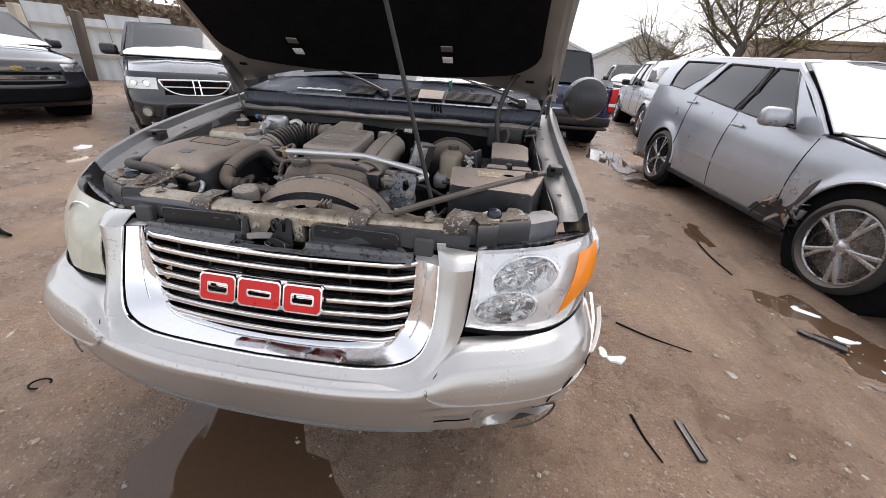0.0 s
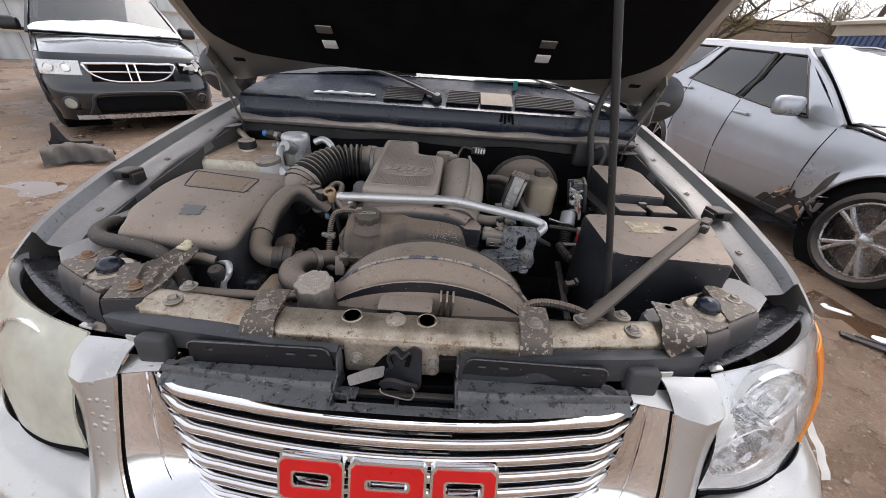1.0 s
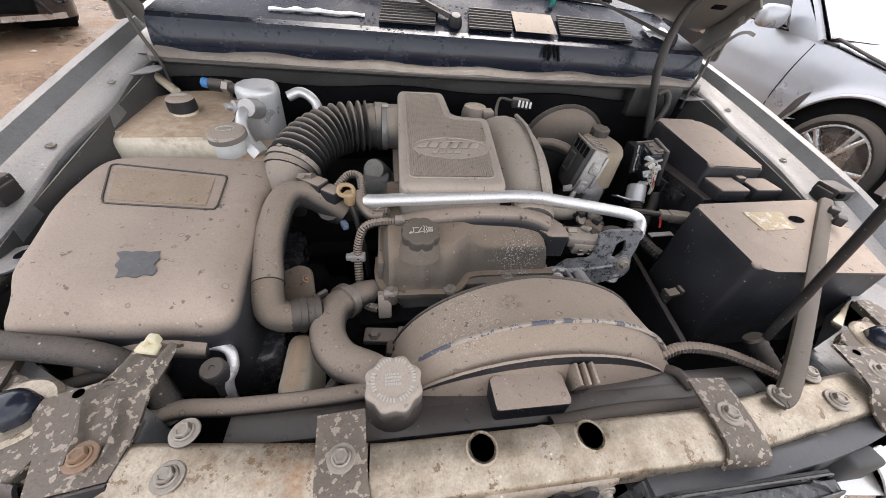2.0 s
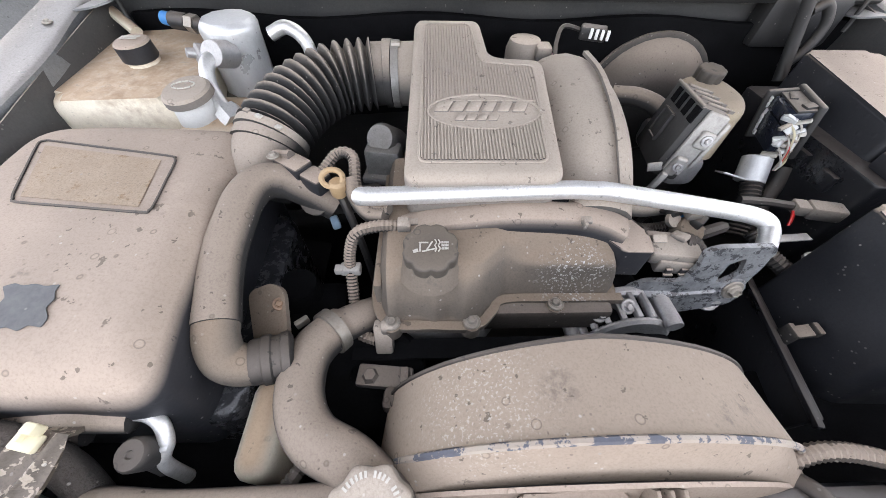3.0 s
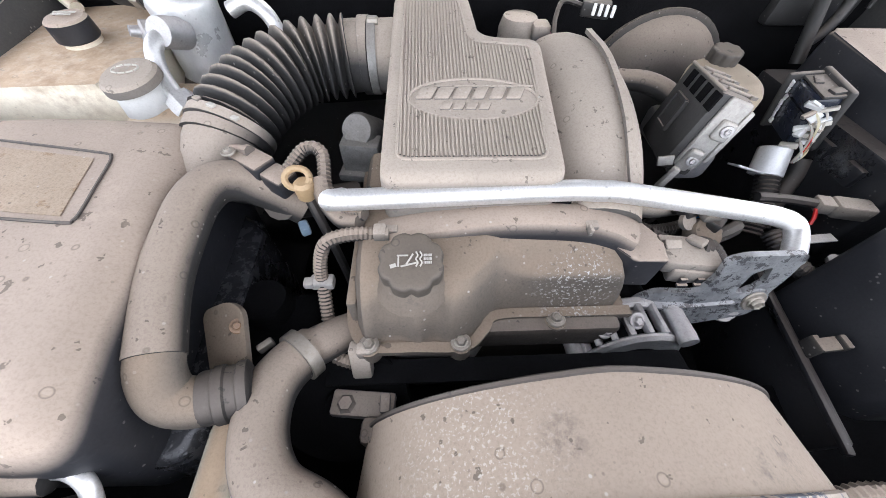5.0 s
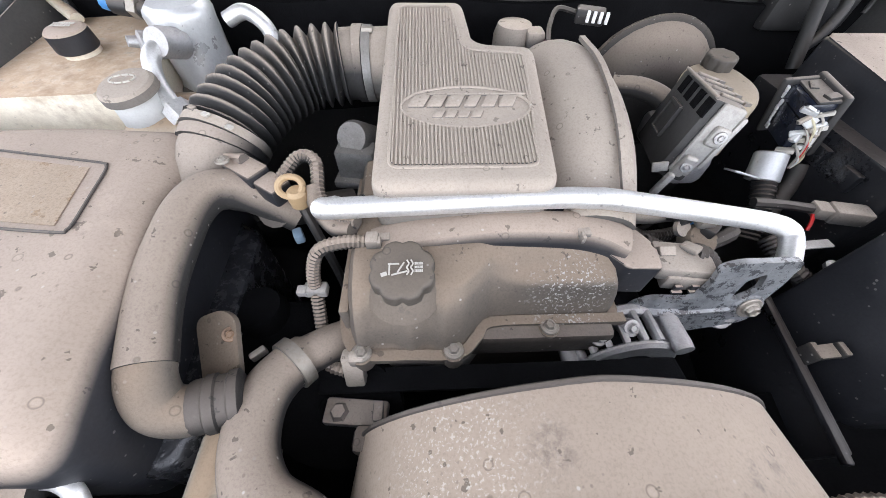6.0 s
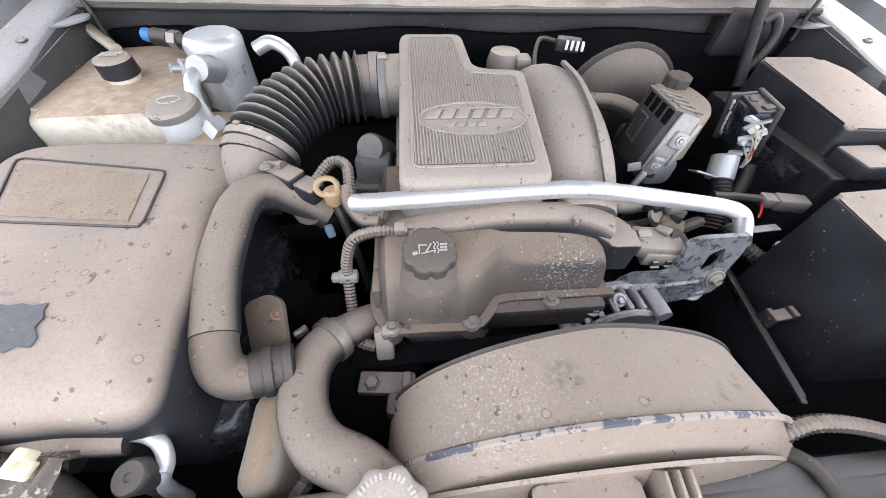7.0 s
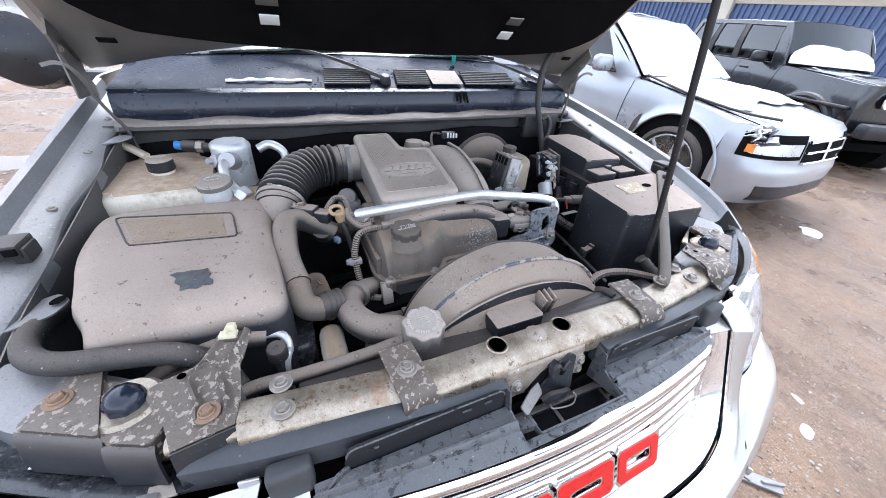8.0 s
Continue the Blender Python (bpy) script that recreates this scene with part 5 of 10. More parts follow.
# cabin behind it
part("dashboard", box(0, 1.52, 1.25, 1.38, 0.42, 0.22, 0.06, 3), "felt", suv)
part("roof", sheet(lambda u, v: Vector((lerp(-0.66, 0.66, u), lerp(1.84, 4.3, v), 1.785 + 0.04 * math.sin(math.pi * u) + 0.03 * math.sin(math.pi * v))), 12, 12, 0.006), "silver", suv)
for side in (-1, 1):
    part("a_pillar", sweep([WS(side * 0.745, 0.0), WS(side * 0.70, 0.5), WS(side * 0.655, 1.0)], [(-0.03, -0.02), (0.03, -0.02), (0.025, 0.025), (-0.025, 0.025)], 4), "silver", suv)
    part("door_panel", sheet(lambda u, v: Vector((side * (0.93 - 0.05 * (2 * v - 1) ** 2 - 0.04 * v), lerp(1.56, 4.55, u), lerp(0.45, 1.22, v))), 16, 8, 0.006), "silver", suv)
    part("side_window", sheet(lambda u, v: Vector((side * lerp(0.845, 0.67, v), lerp(lerp(1.45, 1.95, v), 4.45, u), lerp(1.22, 1.77, v))), 10, 4, 0.004), "glass_dark", suv)
    tyre = part("wheel", lathe([(0.0, 0.09), (0.20, 0.09), (0.22, 0.10), (0.25, 0.11), (0.34, 0.115), (TYRE_R, 0.09), (TYRE_R, -0.09), (0.34, -0.115), (0, -0.1)], 28, aim((side * 0.80, HUB_Y, TYRE_R - 0.02), (side, 0, 0))), "tyre", suv)
    part("wheel", lathe([(0.0, 0.09), (0.20, 0.09), (0.22, 0.10), (0.25, 0.11), (0.34, 0.115), (TYRE_R, 0.09), (TYRE_R, -0.09), (0.34, -0.115), (0, -0.1)], 28, aim((side * 0.80, HUB_Y + 2.87, TYRE_R + 0.13), (side, 0, 0))), "tyre", suv)
    # door mirror of black plastic
    shell = lathe([(0, 0.075), (0.06, 0.07), (0.105, 0.045), (0.12, 0.0), (0.115, -0.04), (0.09, -0.055), (0, -0.055)], 22, aim((side * 1.035, 1.47, 1.335), (0.0, -1, 0.05)) @ Matrix.Diagonal((1.0, 0.95, 1.1, 1)))
    mirror = part("door_mirror", shell, "black", suv, "large black plastic door mirror")
    part("mirror_foot", box(side * 0.925, 1.49, 1.255, 0.13, 0.07, 0.05, 0.015), "black", mirror)
part("tailgate", box(0, 4.6, 1.05, 1.7, 0.06, 1.2, 0.03), "silver", suv)
part("underbody", box(0, 2.6, 0.42, 1.6, 3.9, 0.1, 0.02), "felt", suv)

# ---- engine bay: air cleaner and fluid bottles ----
def cleaner_z(v):
    d = max(0.0, 0.36 - v.y)
    e = max(0.0, v.y - 0.58)
    lift = -2.4 * d * d - 0.3 * e * e
    return Vector((v.x, v.y, v.z + (lift + 0.012 * (v.y - 0.4) if v.z > 1.0 else 0)))


outline = rounded([(-0.378, 0.262, 0.040), (-0.388, 0.40, 0.05), (-0.398, 0.655, 0.035), (-0.57, 0.672, 0.05), (-0.722, 0.662, 0.07), (-0.715, 0.50, 0.05), (-0.685, 0.40, 0.03), (-0.672, 0.35, 0.03), (-0.648, 0.31, 0.025), (-0.640, 0.268, 0.03)], 0.05, 8)
cleaner = part("air_cleaner", warped(pillow(outline, 0.90, 1.105, 0.040, 8), cleaner_z), "dusty_black", suv, "dust-covered black plastic air cleaner housing")
skirt = rounded([(-0.352, 0.272), (-0.36, 0.60), (-0.72, 0.66), (-0.70, 0.30), (-0.63, 0.275)], 0.04, 5)
part("cleaner_base", prism(skirt, 0.76, 0.965, 0.012), "black_wet", cleaner)


def on_cleaner(x, y):
    return cleaner_z(Vector((x, y, 1.105)))


lab = [(-0.676, 0.608), (-0.470, 0.568), (-0.455, 0.464), (-0.626, 0.484)]


def in_label(u, v, off=0.0):
    a = Vector((*lab[0], 0)).lerp(Vector((*lab[1], 0)), u)
    b = Vector((*lab[3], 0)).lerp(Vector((*lab[2], 0)), u)
    p = a.lerp(b, v)
    return on_cleaner(p.x, p.y) + Vector((0, 0, off))


edge = [in_label(u, v, 0.001) for u, v in ((0.06, 0), (0.5, 0), (0.94, 0), (0.985, 0.04), (1, 0.14), (1, 0.5), (1, 0.86), (0.985, 0.96), (0.94, 1), (0.5, 1), (0.06, 1), (0.015, 0.96), (0, 0.86), (0, 0.5), (0, 0.14), (0.015, 0.04), (0.06, 0))]
part("label_rim", sweep(edge, ring(0.0016, 6), 3), "rubber", cleaner, "raised rim round the label")
part("label", sheet(lambda u, v: in_label(lerp(0.06, 0.90, u), lerp(0.10, 0.92, v), 0.0012), 4, 4, 0.0008), "paper", cleaner, "worn, unreadable paper label")
patch = rounded([(-0.545, 0.366), (-0.536, 0.370), (-0.527, 0.367), (-0.516, 0.369), (-0.505, 0.366), (-0.492, 0.368), (-0.4925, 0.360), (-0.487, 0.352), (-0.490, 0.343), (-0.482, 0.333), (-0.4835, 0.324), (-0.496, 0.3265), (-0.503, 0.321), (-0.515, 0.325), (-0.526, 0.322), (-0.5265, 0.334), (-0.535, 0.342), (-0.534, 0.354)], 0.002, 2)
part("bare_patch", warped(prism(patch, 0, 0.0008), lambda v: on_cleaner(v.x, v.y) + Vector((0, 0, v.z + 0.0006))), surface("scraped_plastic", (0.06, 0.06, 0.065), (0.12, 0.12, 0.12), 0.5, scale=60), cleaner, "patch where the dust has come off")
# intake bellows from the cleaner to the engine cover
bell = [(-0.398, 0.575, 1.035), (-0.388, 0.615, 1.062), (-0.374, 0.662, 1.086), (-0.346, 0.722, 1.104), (-0.295, 0.772, 1.115), (-0.225, 0.792, 1.117), (-0.165, 0.793, 1.117)]
line = spline(bell, 24)


def bell_size(s):
    if s < 0.32 or s > 0.82:
        return 0.93 if not (0.24 < s < 0.28 or 0.87 < s < 0.91) else 1.0
    return 0.80 + 0.27 * (0.5 + 0.5 * math.cos((s - 0.32) / 0.50 * 2 * math.pi * 13)) ** 0.7


part("intake_bellows", sweep([tuple(p) for p in line], ring(0.054, 20), 3, bell_size), "bellows", suv, "ribbed rubber intake hose, dusty")
part("hose_clamp", lathe([(0.051, -0.006), (0.0535, -0.006), (0.0535, 0.006), (0.051, 0.006)], 28, aim((-0.190, 0.793, 1.117), (1, 0.0, 0))), "cast_dirty", suv)
part("hose_clamp", lathe([(0.0535, -0.006), (0.056, -0.006), (0.056, 0.006), (0.0535, 0.006)], 28, aim((-0.377, 0.652, 1.082), (0.30, 0.86, 0.42))), "dusty_grey", suv)
part("throttle_neck", lathe([(0.05, -0.02), (0.052, 0.03), (0.046, 0.04)], 24, aim((-0.173, 0.793, 1.117), (1, 0, 0))), "dusty_grey", suv)
part("clamp_screw", tube([(-0.195, 0.785, 1.168), (-0.18, 0.785, 1.168)], 0.006, 8, 1), "bolt", suv)
for k, (x, y, z) in enumerate(((-0.392, 0.640, 1.135), (-0.372, 0.628, 1.133), (-0.346, 0.618, 1.122))):
    part("clamp_tab", box(x, y, z, 0.010, 0.007, 0.004, 0.001, rz=-30), "pale_print" if k else "dusty_grey", suv)
part("flow_sensor", joined(box(-0.325, 0.575, 1.085, 0.05, 0.03, 0.03, 0.004, rz=-35), box(-0.29, 0.552, 1.08, 0.035, 0.028, 0.026, 0.004, rz=-35), tube([(-0.36, 0.60, 1.09), (-0.325, 0.58, 1.102)], 0.007, 8, 1)), "dusty_black", suv)
part("bolt", bolt(-0.348, 0.576, 1.104, 0.007), "bolt", suv)
# hose beside the cleaner
part("breather_hose", tube([(-0.275, 0.556, 1.030), (-0.305, 0.560, 1.052), (-0.338, 0.560, 1.072), (-0.362, 0.545, 1.083), (-0.374, 0.515, 1.083), (-0.377, 0.470, 1.076), (-0.378, 0.430, 1.067), (-0.374, 0.393, 1.058), (-0.366, 0.352, 1.047)], 0.0245, 18, 8), "dusty_rubber", suv, "thick dusty rubber hose")
part("hose_elbow", tube([(-0.368, 0.364, 1.050), (-0.367, 0.342, 1.038), (-0.360, 0.325, 1.020), (-0.342, 0.322, 1.008), (-0.318, 0.330, 1.002)], 0.0236, 16, 6), "dusty_brown", suv)
part("elbow_cuff", lathe([(0.022, -0.030), (0.0285, -0.026), (0.0285, -0.018), (0.0262, -0.016), (0.0262, -0.008), (0.0285, -0.006), (0.0285, 0.002), (0.0262, 0.004), (0.0262, 0.012), (0.0245, 0.016)], 22, aim((-0.322, 0.329, 1.003), (-1, -0.3, 0.22))), "rubber", suv, "ribbed black rubber cuff")
part("shield_plate", plate(rounded([(-0.03, -0.045), (0.022, -0.045), (0.028, 0.03), (0.01, 0.045), (-0.03, 0.045)], 0.014), 0.006, pose(-0.335, 0.385, 0.995, 25, -25, 5)), "dusty_brown", suv)
part("bolt", bolt(-0.324, 0.398, 1.010, 0.007, (0.3, -0.3, 0.9)), "rust", suv)
part("overflow_bottle", box(-0.325, 0.27, 0.90, 0.045, 0.11, 0.14, 0.02, 3), "cream", suv)
part("wire_loom", conduit([(-0.36, 0.195, 0.94), (-0.31, 0.19, 0.95), (-0.275, 0.215, 0.97), (-0.26, 0.26, 0.95)], 0.009), "rubber", suv)

# coolant reservoir at the back corner
res = rounded([(-0.735, 0.685), (-0.735, 0.93), (-0.60, 0.955), (-0.535, 0.93), (-0.515, 0.80), (-0.52, 0.70)], 0.035, 5)
reservoir = part("coolant_reservoir", warped(prism(res, 0.92, 1.125, 0.022, 0.006, 4), lambda v: Vector((v.x, v.y, v.z + (0.06 * (v.y - 0.80) if v.z > 1.05 else 0)))), "cream", suv, "cream plastic coolant reservoir, stained brown")
cap = [(0, 0.046), (0.024, 0.046), (0.0275, 0.043), (0.0285, 0.020), (0.027, 0.018)]
neck = [(0.025, 0.022), (0.025, 0.0), (0.030, -0.02)]
part("neck", lathe(neck, 20, pose(-0.628, 0.815, 1.125)), "cream", reservoir)
part("cap", lathe(cap, 24, pose(-0.628, 0.815, 1.115, 4)), "dusty_black", reservoir, "black screw cap, dusty")
part("cap_print", moved(text_bars(2, 0.03, 0.014, seed=4), pose(-0.628, 0.815, 1.164, 4)), "pale_print", reservoir)
part("seam", sweep([(-0.738, 0.69, 1.06), (-0.70, 0.682, 1.06), (-0.62, 0.684, 1.06), (-0.53, 0.69, 1.06)], ring(0.004, 6), 4), "cream", reservoir)
part("fill_pipe", tube([(-0.74, 0.95, 1.165), (-0.71, 0.925, 1.158), (-0.675, 0.90, 1.142)], 0.010, 12, 6), "cream", suv)
# washer bottle neck with its flap cap
part("washer_neck", lathe([(0.030, 0.0), (0.031, -0.02), (0.036, -0.10), (0.045, -0.13)], 22, pose(-0.512, 0.712, 1.118)), "white", suv, "white neck of the washer bottle")
part("washer_cap", joined(lathe([(0, 0.010), (0.033, 0.009), (0.037, 0.005), (0.038, -0.005), (0.033, -0.007)], 26, pose(-0.512, 0.712, 1.122, 8, -4)), box(-0.502, 0.757, 1.128, 0.02, 0.02, 0.006, 0.002)), "dusty_grey", suv, "dusty flap cap of the washer bottle")
part("cap_print", moved(joined(*[tube([(0.018 * math.cos(a), 0.009 * math.sin(a), 0), (0.018 * math.cos(a + 0.5), 0.009 * math.sin(a + 0.5), 0)], 0.0012, 5, 1) for a in [i * 0.63 for i in range(10)]]), pose(-0.512, 0.712, 1.1355, 8, -4)), "pale_print", suv)
part("washer_body", box(-0.47, 0.73, 1.02, 0.16, 0.13, 0.13, 0.03, 3), "cream", suv)
# air-conditioning accumulator and its pipes
can = part("accumulator", lathe([(0, 0.060), (0.040, 0.058), (0.0465, 0.052), (0.049, 0.044), (0.0475, 0.030), (0.0465, -0.05), (0.048, -0.055), (0.048, -0.16)], 10, pose(-0.478, 0.855, 1.125)), "can", suv, "silver aluminium accumulator can")
part("can_boot", lathe([(0.049, 0.0), (0.058, -0.008), (0.058, -0.02), (0.049, -0.02)], 26, pose(-0.476, 0.855, 1.066)), "rubber", can)
part("can_boss", joined(box(-0.485, 0.802, 1.146, 0.052, 0.045, 0.036, 0.012, 3, rz=15), lathe([(0, 0.012), (0.019, 0.012), (0.021, 0.0), (0.021, -0.03)], 18, aim((-0.480, 0.784, 1.152), (-0.2, -0.9, 0.4))), lathe([(0, 0.018), (0.007, 0.018), (0.008, 0.006), (0.015, 0.004), (0.016, -0.02)], 14, aim((-0.512, 0.79, 1.150), (-0.7, -0.6, 0.3)))), "cast", can)
part("ac_pipe", tube([(-0.485, 0.790, 1.150), (-0.492, 0.762, 1.143), (-0.490, 0.742, 1.122), (-0.476, 0.722, 1.100), (-0.456, 0.705, 1.086)], 0.0115, 14, 8), "alu", suv, "bent aluminium pipe")
part("pipe_nut", lathe([(0.013, -0.012), (0.02, -0.012), (0.021, 0.0), (0.02, 0.012), (0.013, 0.012)], 6, aim((-0.458, 0.707, 1.088), (0.6, -0.5, -0.5))), "alu", suv)
part("ac_pipe", tube([(-0.415, 0.86, 1.155), (-0.385, 0.865, 1.165), (-0.355, 0.852, 1.15), (-0.345, 0.845, 1.11), (-0.345, 0.845, 1.05)], 0.0115, 14, 6), "alu", suv, "bent aluminium pipe")
part("pressure_switch", joined(tube([(-0.505, 0.855, 1.165), (-0.555, 0.872, 1.168)], 0.011, 10, 1), tube([(-0.555, 0.872, 1.168), (-0.585, 0.88, 1.169)], 0.014, 10, 1)), "rubber", suv)
part("blue_plug", tube([(-0.582, 0.879, 1.169), (-0.602, 0.885, 1.171)], 0.011, 10, 1), "blue", suv)
part("switch_nut", tube([(-0.538, 0.866, 1.167), (-0.553, 0.871, 1.168)], 0.015, 6, 1), "bolt", suv)

# hoses along the front edge beside the cleaner
part("braided_hose", tube([(-0.748, 0.52, 0.99), (-0.742, 0.44, 1.02), (-0.732, 0.36, 1.045), (-0.708, 0.305, 1.052), (-0.665, 0.272, 1.056), (-0.60, 0.258, 1.056), (-0.54, 0.248, 1.050), (-0.502, 0.240, 1.028), (-0.478, 0.225, 1.0), (-0.46, 0.20, 0.965)], 0.0160, 14, 8), "braid", suv, "braided rubber hose")
part("return_hose", tube([(-0.50, 0.19, 0.975), (-0.45, 0.202, 0.985), (-0.38, 0.198, 0.988), (-0.285, 0.199, 0.99), (-0.215, 0.200, 0.998)], 0.0115, 12, 8), "dusty_rubber", suv, "dusty rubber hose to the radiator cap")
part("thin_hose", tube([(-0.70, 0.20, 0.985), (-0.62, 0.225, 0.995), (-0.545, 0.25, 1.0), (-0.48, 0.255, 1.0)], 0.010, 10), "rubber", suv)
part("insulated_pipe", joined(tube([(-0.58, 0.262, 0.99), (-0.53, 0.272, 1.018), (-0.47, 0.268, 1.03), (-0.424, 0.268, 1.022)], 0.0165, 12, 6)), "dusty_rubber", suv)
part("ac_line", tube([(-0.428, 0.270, 1.022), (-0.412, 0.268, 1.022), (-0.398, 0.260, 1.018), (-0.394, 0.246, 1.005), (-0.402, 0.232, 0.985), (-0.405, 0.225, 0.93)], 0.0072, 12, 6), "alu", suv, "aluminium air-conditioning line")
part("service_port", joined(tube([(-0.410, 0.235, 1.004), (-0.408, 0.230, 0.97)], 0.009, 12, 1), lathe([(0.003, 0.012), (0.004, 0.0135), (0.013, 0.0135), (0.0155, 0.010), (0.0155, -0.012), (0.012, -0.016)], 18, pose(-0.410, 0.236, 1.012, 12))), "rubber", suv, "black capped service port")
part("port_clip", box(-0.396, 0.243, 1.004, 0.016, 0.012, 0.012, 0.003), "can", suv)

# ---- engine ----
part("engine_block", box(0.0, 0.72, 0.80, 0.34, 0.60, 0.32, 0.03), "dark", suv, "grimy engine block")
part("cylinder_head", box(-0.035, 0.60, 0.965, 0.30, 0.42, 0.05, 0.008), "dark", suv)
# valve cover, stepped down on one side
vc = rounded([(-0.208, 0.405, 0.02), (-0.180, 0.376, 0.02), (-0.070, 0.376, 0.02), (-0.035, 0.412, 0.02), (0.128, 0.412, 0.015), (0.128, 0.80, 0.02), (-0.208, 0.80, 0.02)], 0.02, 4)
part("cover_flange", prism(vc, 0.972, 0.986, 0.003), "dusty_brown", suv)


def domed(u, v):
    """Roof and front of the cover in one skin: u across, v from the back down to the flange."""
    x = lerp(-0.203, 0.124, u)
    front = curve_at([(-0.21, 0.405), (-0.185, 0.385), (-0.07, 0.383), (-0.035, 0.416), (0.13, 0.416)], x)
    step = max(0.0, min(1.0, (x + 0.045) / 0.055))
    step = step * step * (3 - 2 * step)
    shoulder = front + lerp(0.026, 0.018, step)
    crest = 1.066 + 0.008 * math.sin(math.pi * u)
    rise = lerp(crest - 0.010, 1.044, step)
    end = max(0.0, abs(2 * u - 1) - 0.88) / 0.12
    prof = [(0.0, 0.62, crest), (0.35, 0.50, crest), (0.5, lerp(shoulder + 0.04, 0.475, step), lerp(crest, crest - 0.004, step)), (0.62, lerp(shoulder + 0.012, 0.452, step), lerp(rise, 1.050, step)), (0.74, shoulder, lerp(rise - 0.014, 1.040, step)),
            (0.86, front + 0.012, lerp(1.015, 1.012, step)), (0.97, front + 0.004, 0.988), (1.0, front - 0.001, 0.984)]
    y, z = curve_at([(p[0], p[1]) for p in prof], v), curve_at([(p[0], p[2]) for p in prof], v)
    rib = 0.008 * sum(math.exp(-((x - c) / 0.012) ** 2) for c in (-0.185, -0.128, -0.09)) * max(0, min(1, (v - 0.62) / 0.15))
    return Vector((x, y - rib, z - 0.05 * end ** 2))


cover = part("valve_cover", sheet(domed, 60, 40, 0.004), "dusty_brown", suv, "brown-dusted metal valve cover")
part("cover_side", box(-0.2, 0.52, 1.0, 0.012, 0.22, 0.06, 0.004), "dusty_brown", suv)
for x, y in ((-0.183, 0.379), (-0.080, 0.379), (0.035, 0.404)):
    part("boss", lathe([(0.013, -0.022), (0.013, 0.0), (0.011, 0.002), (0, 0.002)], 16, pose(x, y, 0.99)), "dusty_brown", suv)
    part("bolt", bolt(x, y, 0.992, 0.0095), "bolt", suv)
part("head_front", prism(rounded([(-0.195, 0.388), (-0.06, 0.386), (-0.03, 0.422), (0.122, 0.420), (0.122, 0.5), (-0.195, 0.5)], 0.012), 0.90, 0.972), "cast_dirty", suv, "dirty cast aluminium cylinder head")
part("core_plug", lathe([(0, 0.004), (0.006, 0.004), (0.007, 0.002), (0.016, 0.002), (0.018, 0)], 20, aim((0.02, 0.421, 0.957), (0, -1, 0))), "cast", suv)
part("cover_lip", sweep([(-0.206, 0.47, 0.986), (-0.206, 0.415, 0.986), (-0.186, 0.380, 0.986), (-0.13, 0.376, 0.986), (-0.075, 0.376, 0.986), (-0.052, 0.394, 0.988), (-0.034, 0.411, 0.990), (0.04, 0.412, 0.991), (0.128, 0.412, 0.991)], [(-0.006, -0.005), (0.006, -0.005), (0.006, 0.004), (-0.006, 0.004)], 5, up=(0, 0, 1)), "dusty_brown", suv, "pressed lip round the valve cover")
for z in (0.945, 0.955):
    part("head_seam", tube([(-0.03, 0.4215, z), (0.05, 0.4195, z + 0.002), (0.122, 0.4195, z)], 0.002, 6), "galvanised", suv)
part("head_seam", tube([(-0.03, 0.419, 0.963), (0.03, 0.417, 0.965), (0.12, 0.417, 0.963)], 0.003, 6), "cast", suv)
# oil filler cap with lobes
lobes = [((0.0335 - 0.0032 * (0.5 + 0.5 * math.cos(8 * a)) ** 3) * math.cos(a), (0.0335 - 0.0032 * (0.5 + 0.5 * math.cos(8 * a)) ** 3) * math.sin(a)) for a in [i * 2 * math.pi / 64 for i in range(64)]]
oil = part("oil_cap", moved(pillow(lobes, 0.0, 0.018, 0.004, 3), pose(-0.132, 0.428, 1.072, 8)), "cap_plastic", suv, "dark lobed oil filler cap with a pale oil-can symbol")
sym = joined(box(-0.008, -0.002, 0, 0.0016, 0.012, 0.0006, 0), box(0.002, -0.006, 0, 0.016, 0.0016, 0.0006, 0, rz=14), box(-0.004, 0.004, 0, 0.011, 0.0016, 0.0006, 0), box(0.003, 0.0, 0, 0.0016, 0.013, 0.0006, 0, rz=-30), box(-0.013, -0.007, 0, 0.006, 0.004, 0.0006, 0, rz=20),
             tube([(0.009, 0.008, 0), (0.011, 0.004, 0), (0.009, 0.0, 0), (0.011, -0.004, 0), (0.009, -0.008, 0)], 0.0008, 5, 4), tube([(0.013, 0.008, 0), (0.015, 0.004, 0), (0.013, 0.0, 0), (0.015, -0.004, 0), (0.013, -0.008, 0)], 0.0008, 5, 4), moved(text_bars(3, 0.009, 0.012, seed=2), pose(0.021, 0, 0)))
part("symbol", moved(sym, pose(-0.136, 0.4255, 1.0912, 8)), "pale_print", oil)
part("oil_neck", lathe([(0.03, 0.0), (0.034, -0.012), (0.042, -0.03)], 20, pose(-0.132, 0.428, 1.074)), "dusty_brown", suv)

# ribbed engine cover with the raised oval
ec = [(-0.165, 0.497, 0.02), (0.034, 0.497, 0.024), (0.045, 0.738, 0.020), (-0.038, 0.745, 0.022), (-0.047, 0.848, 0.018), (-0.158, 0.848, 0.018)]


def tilt(v):
    return Vector((v.x, v.y, v.z + 0.165 * (v.y - 0.50)))


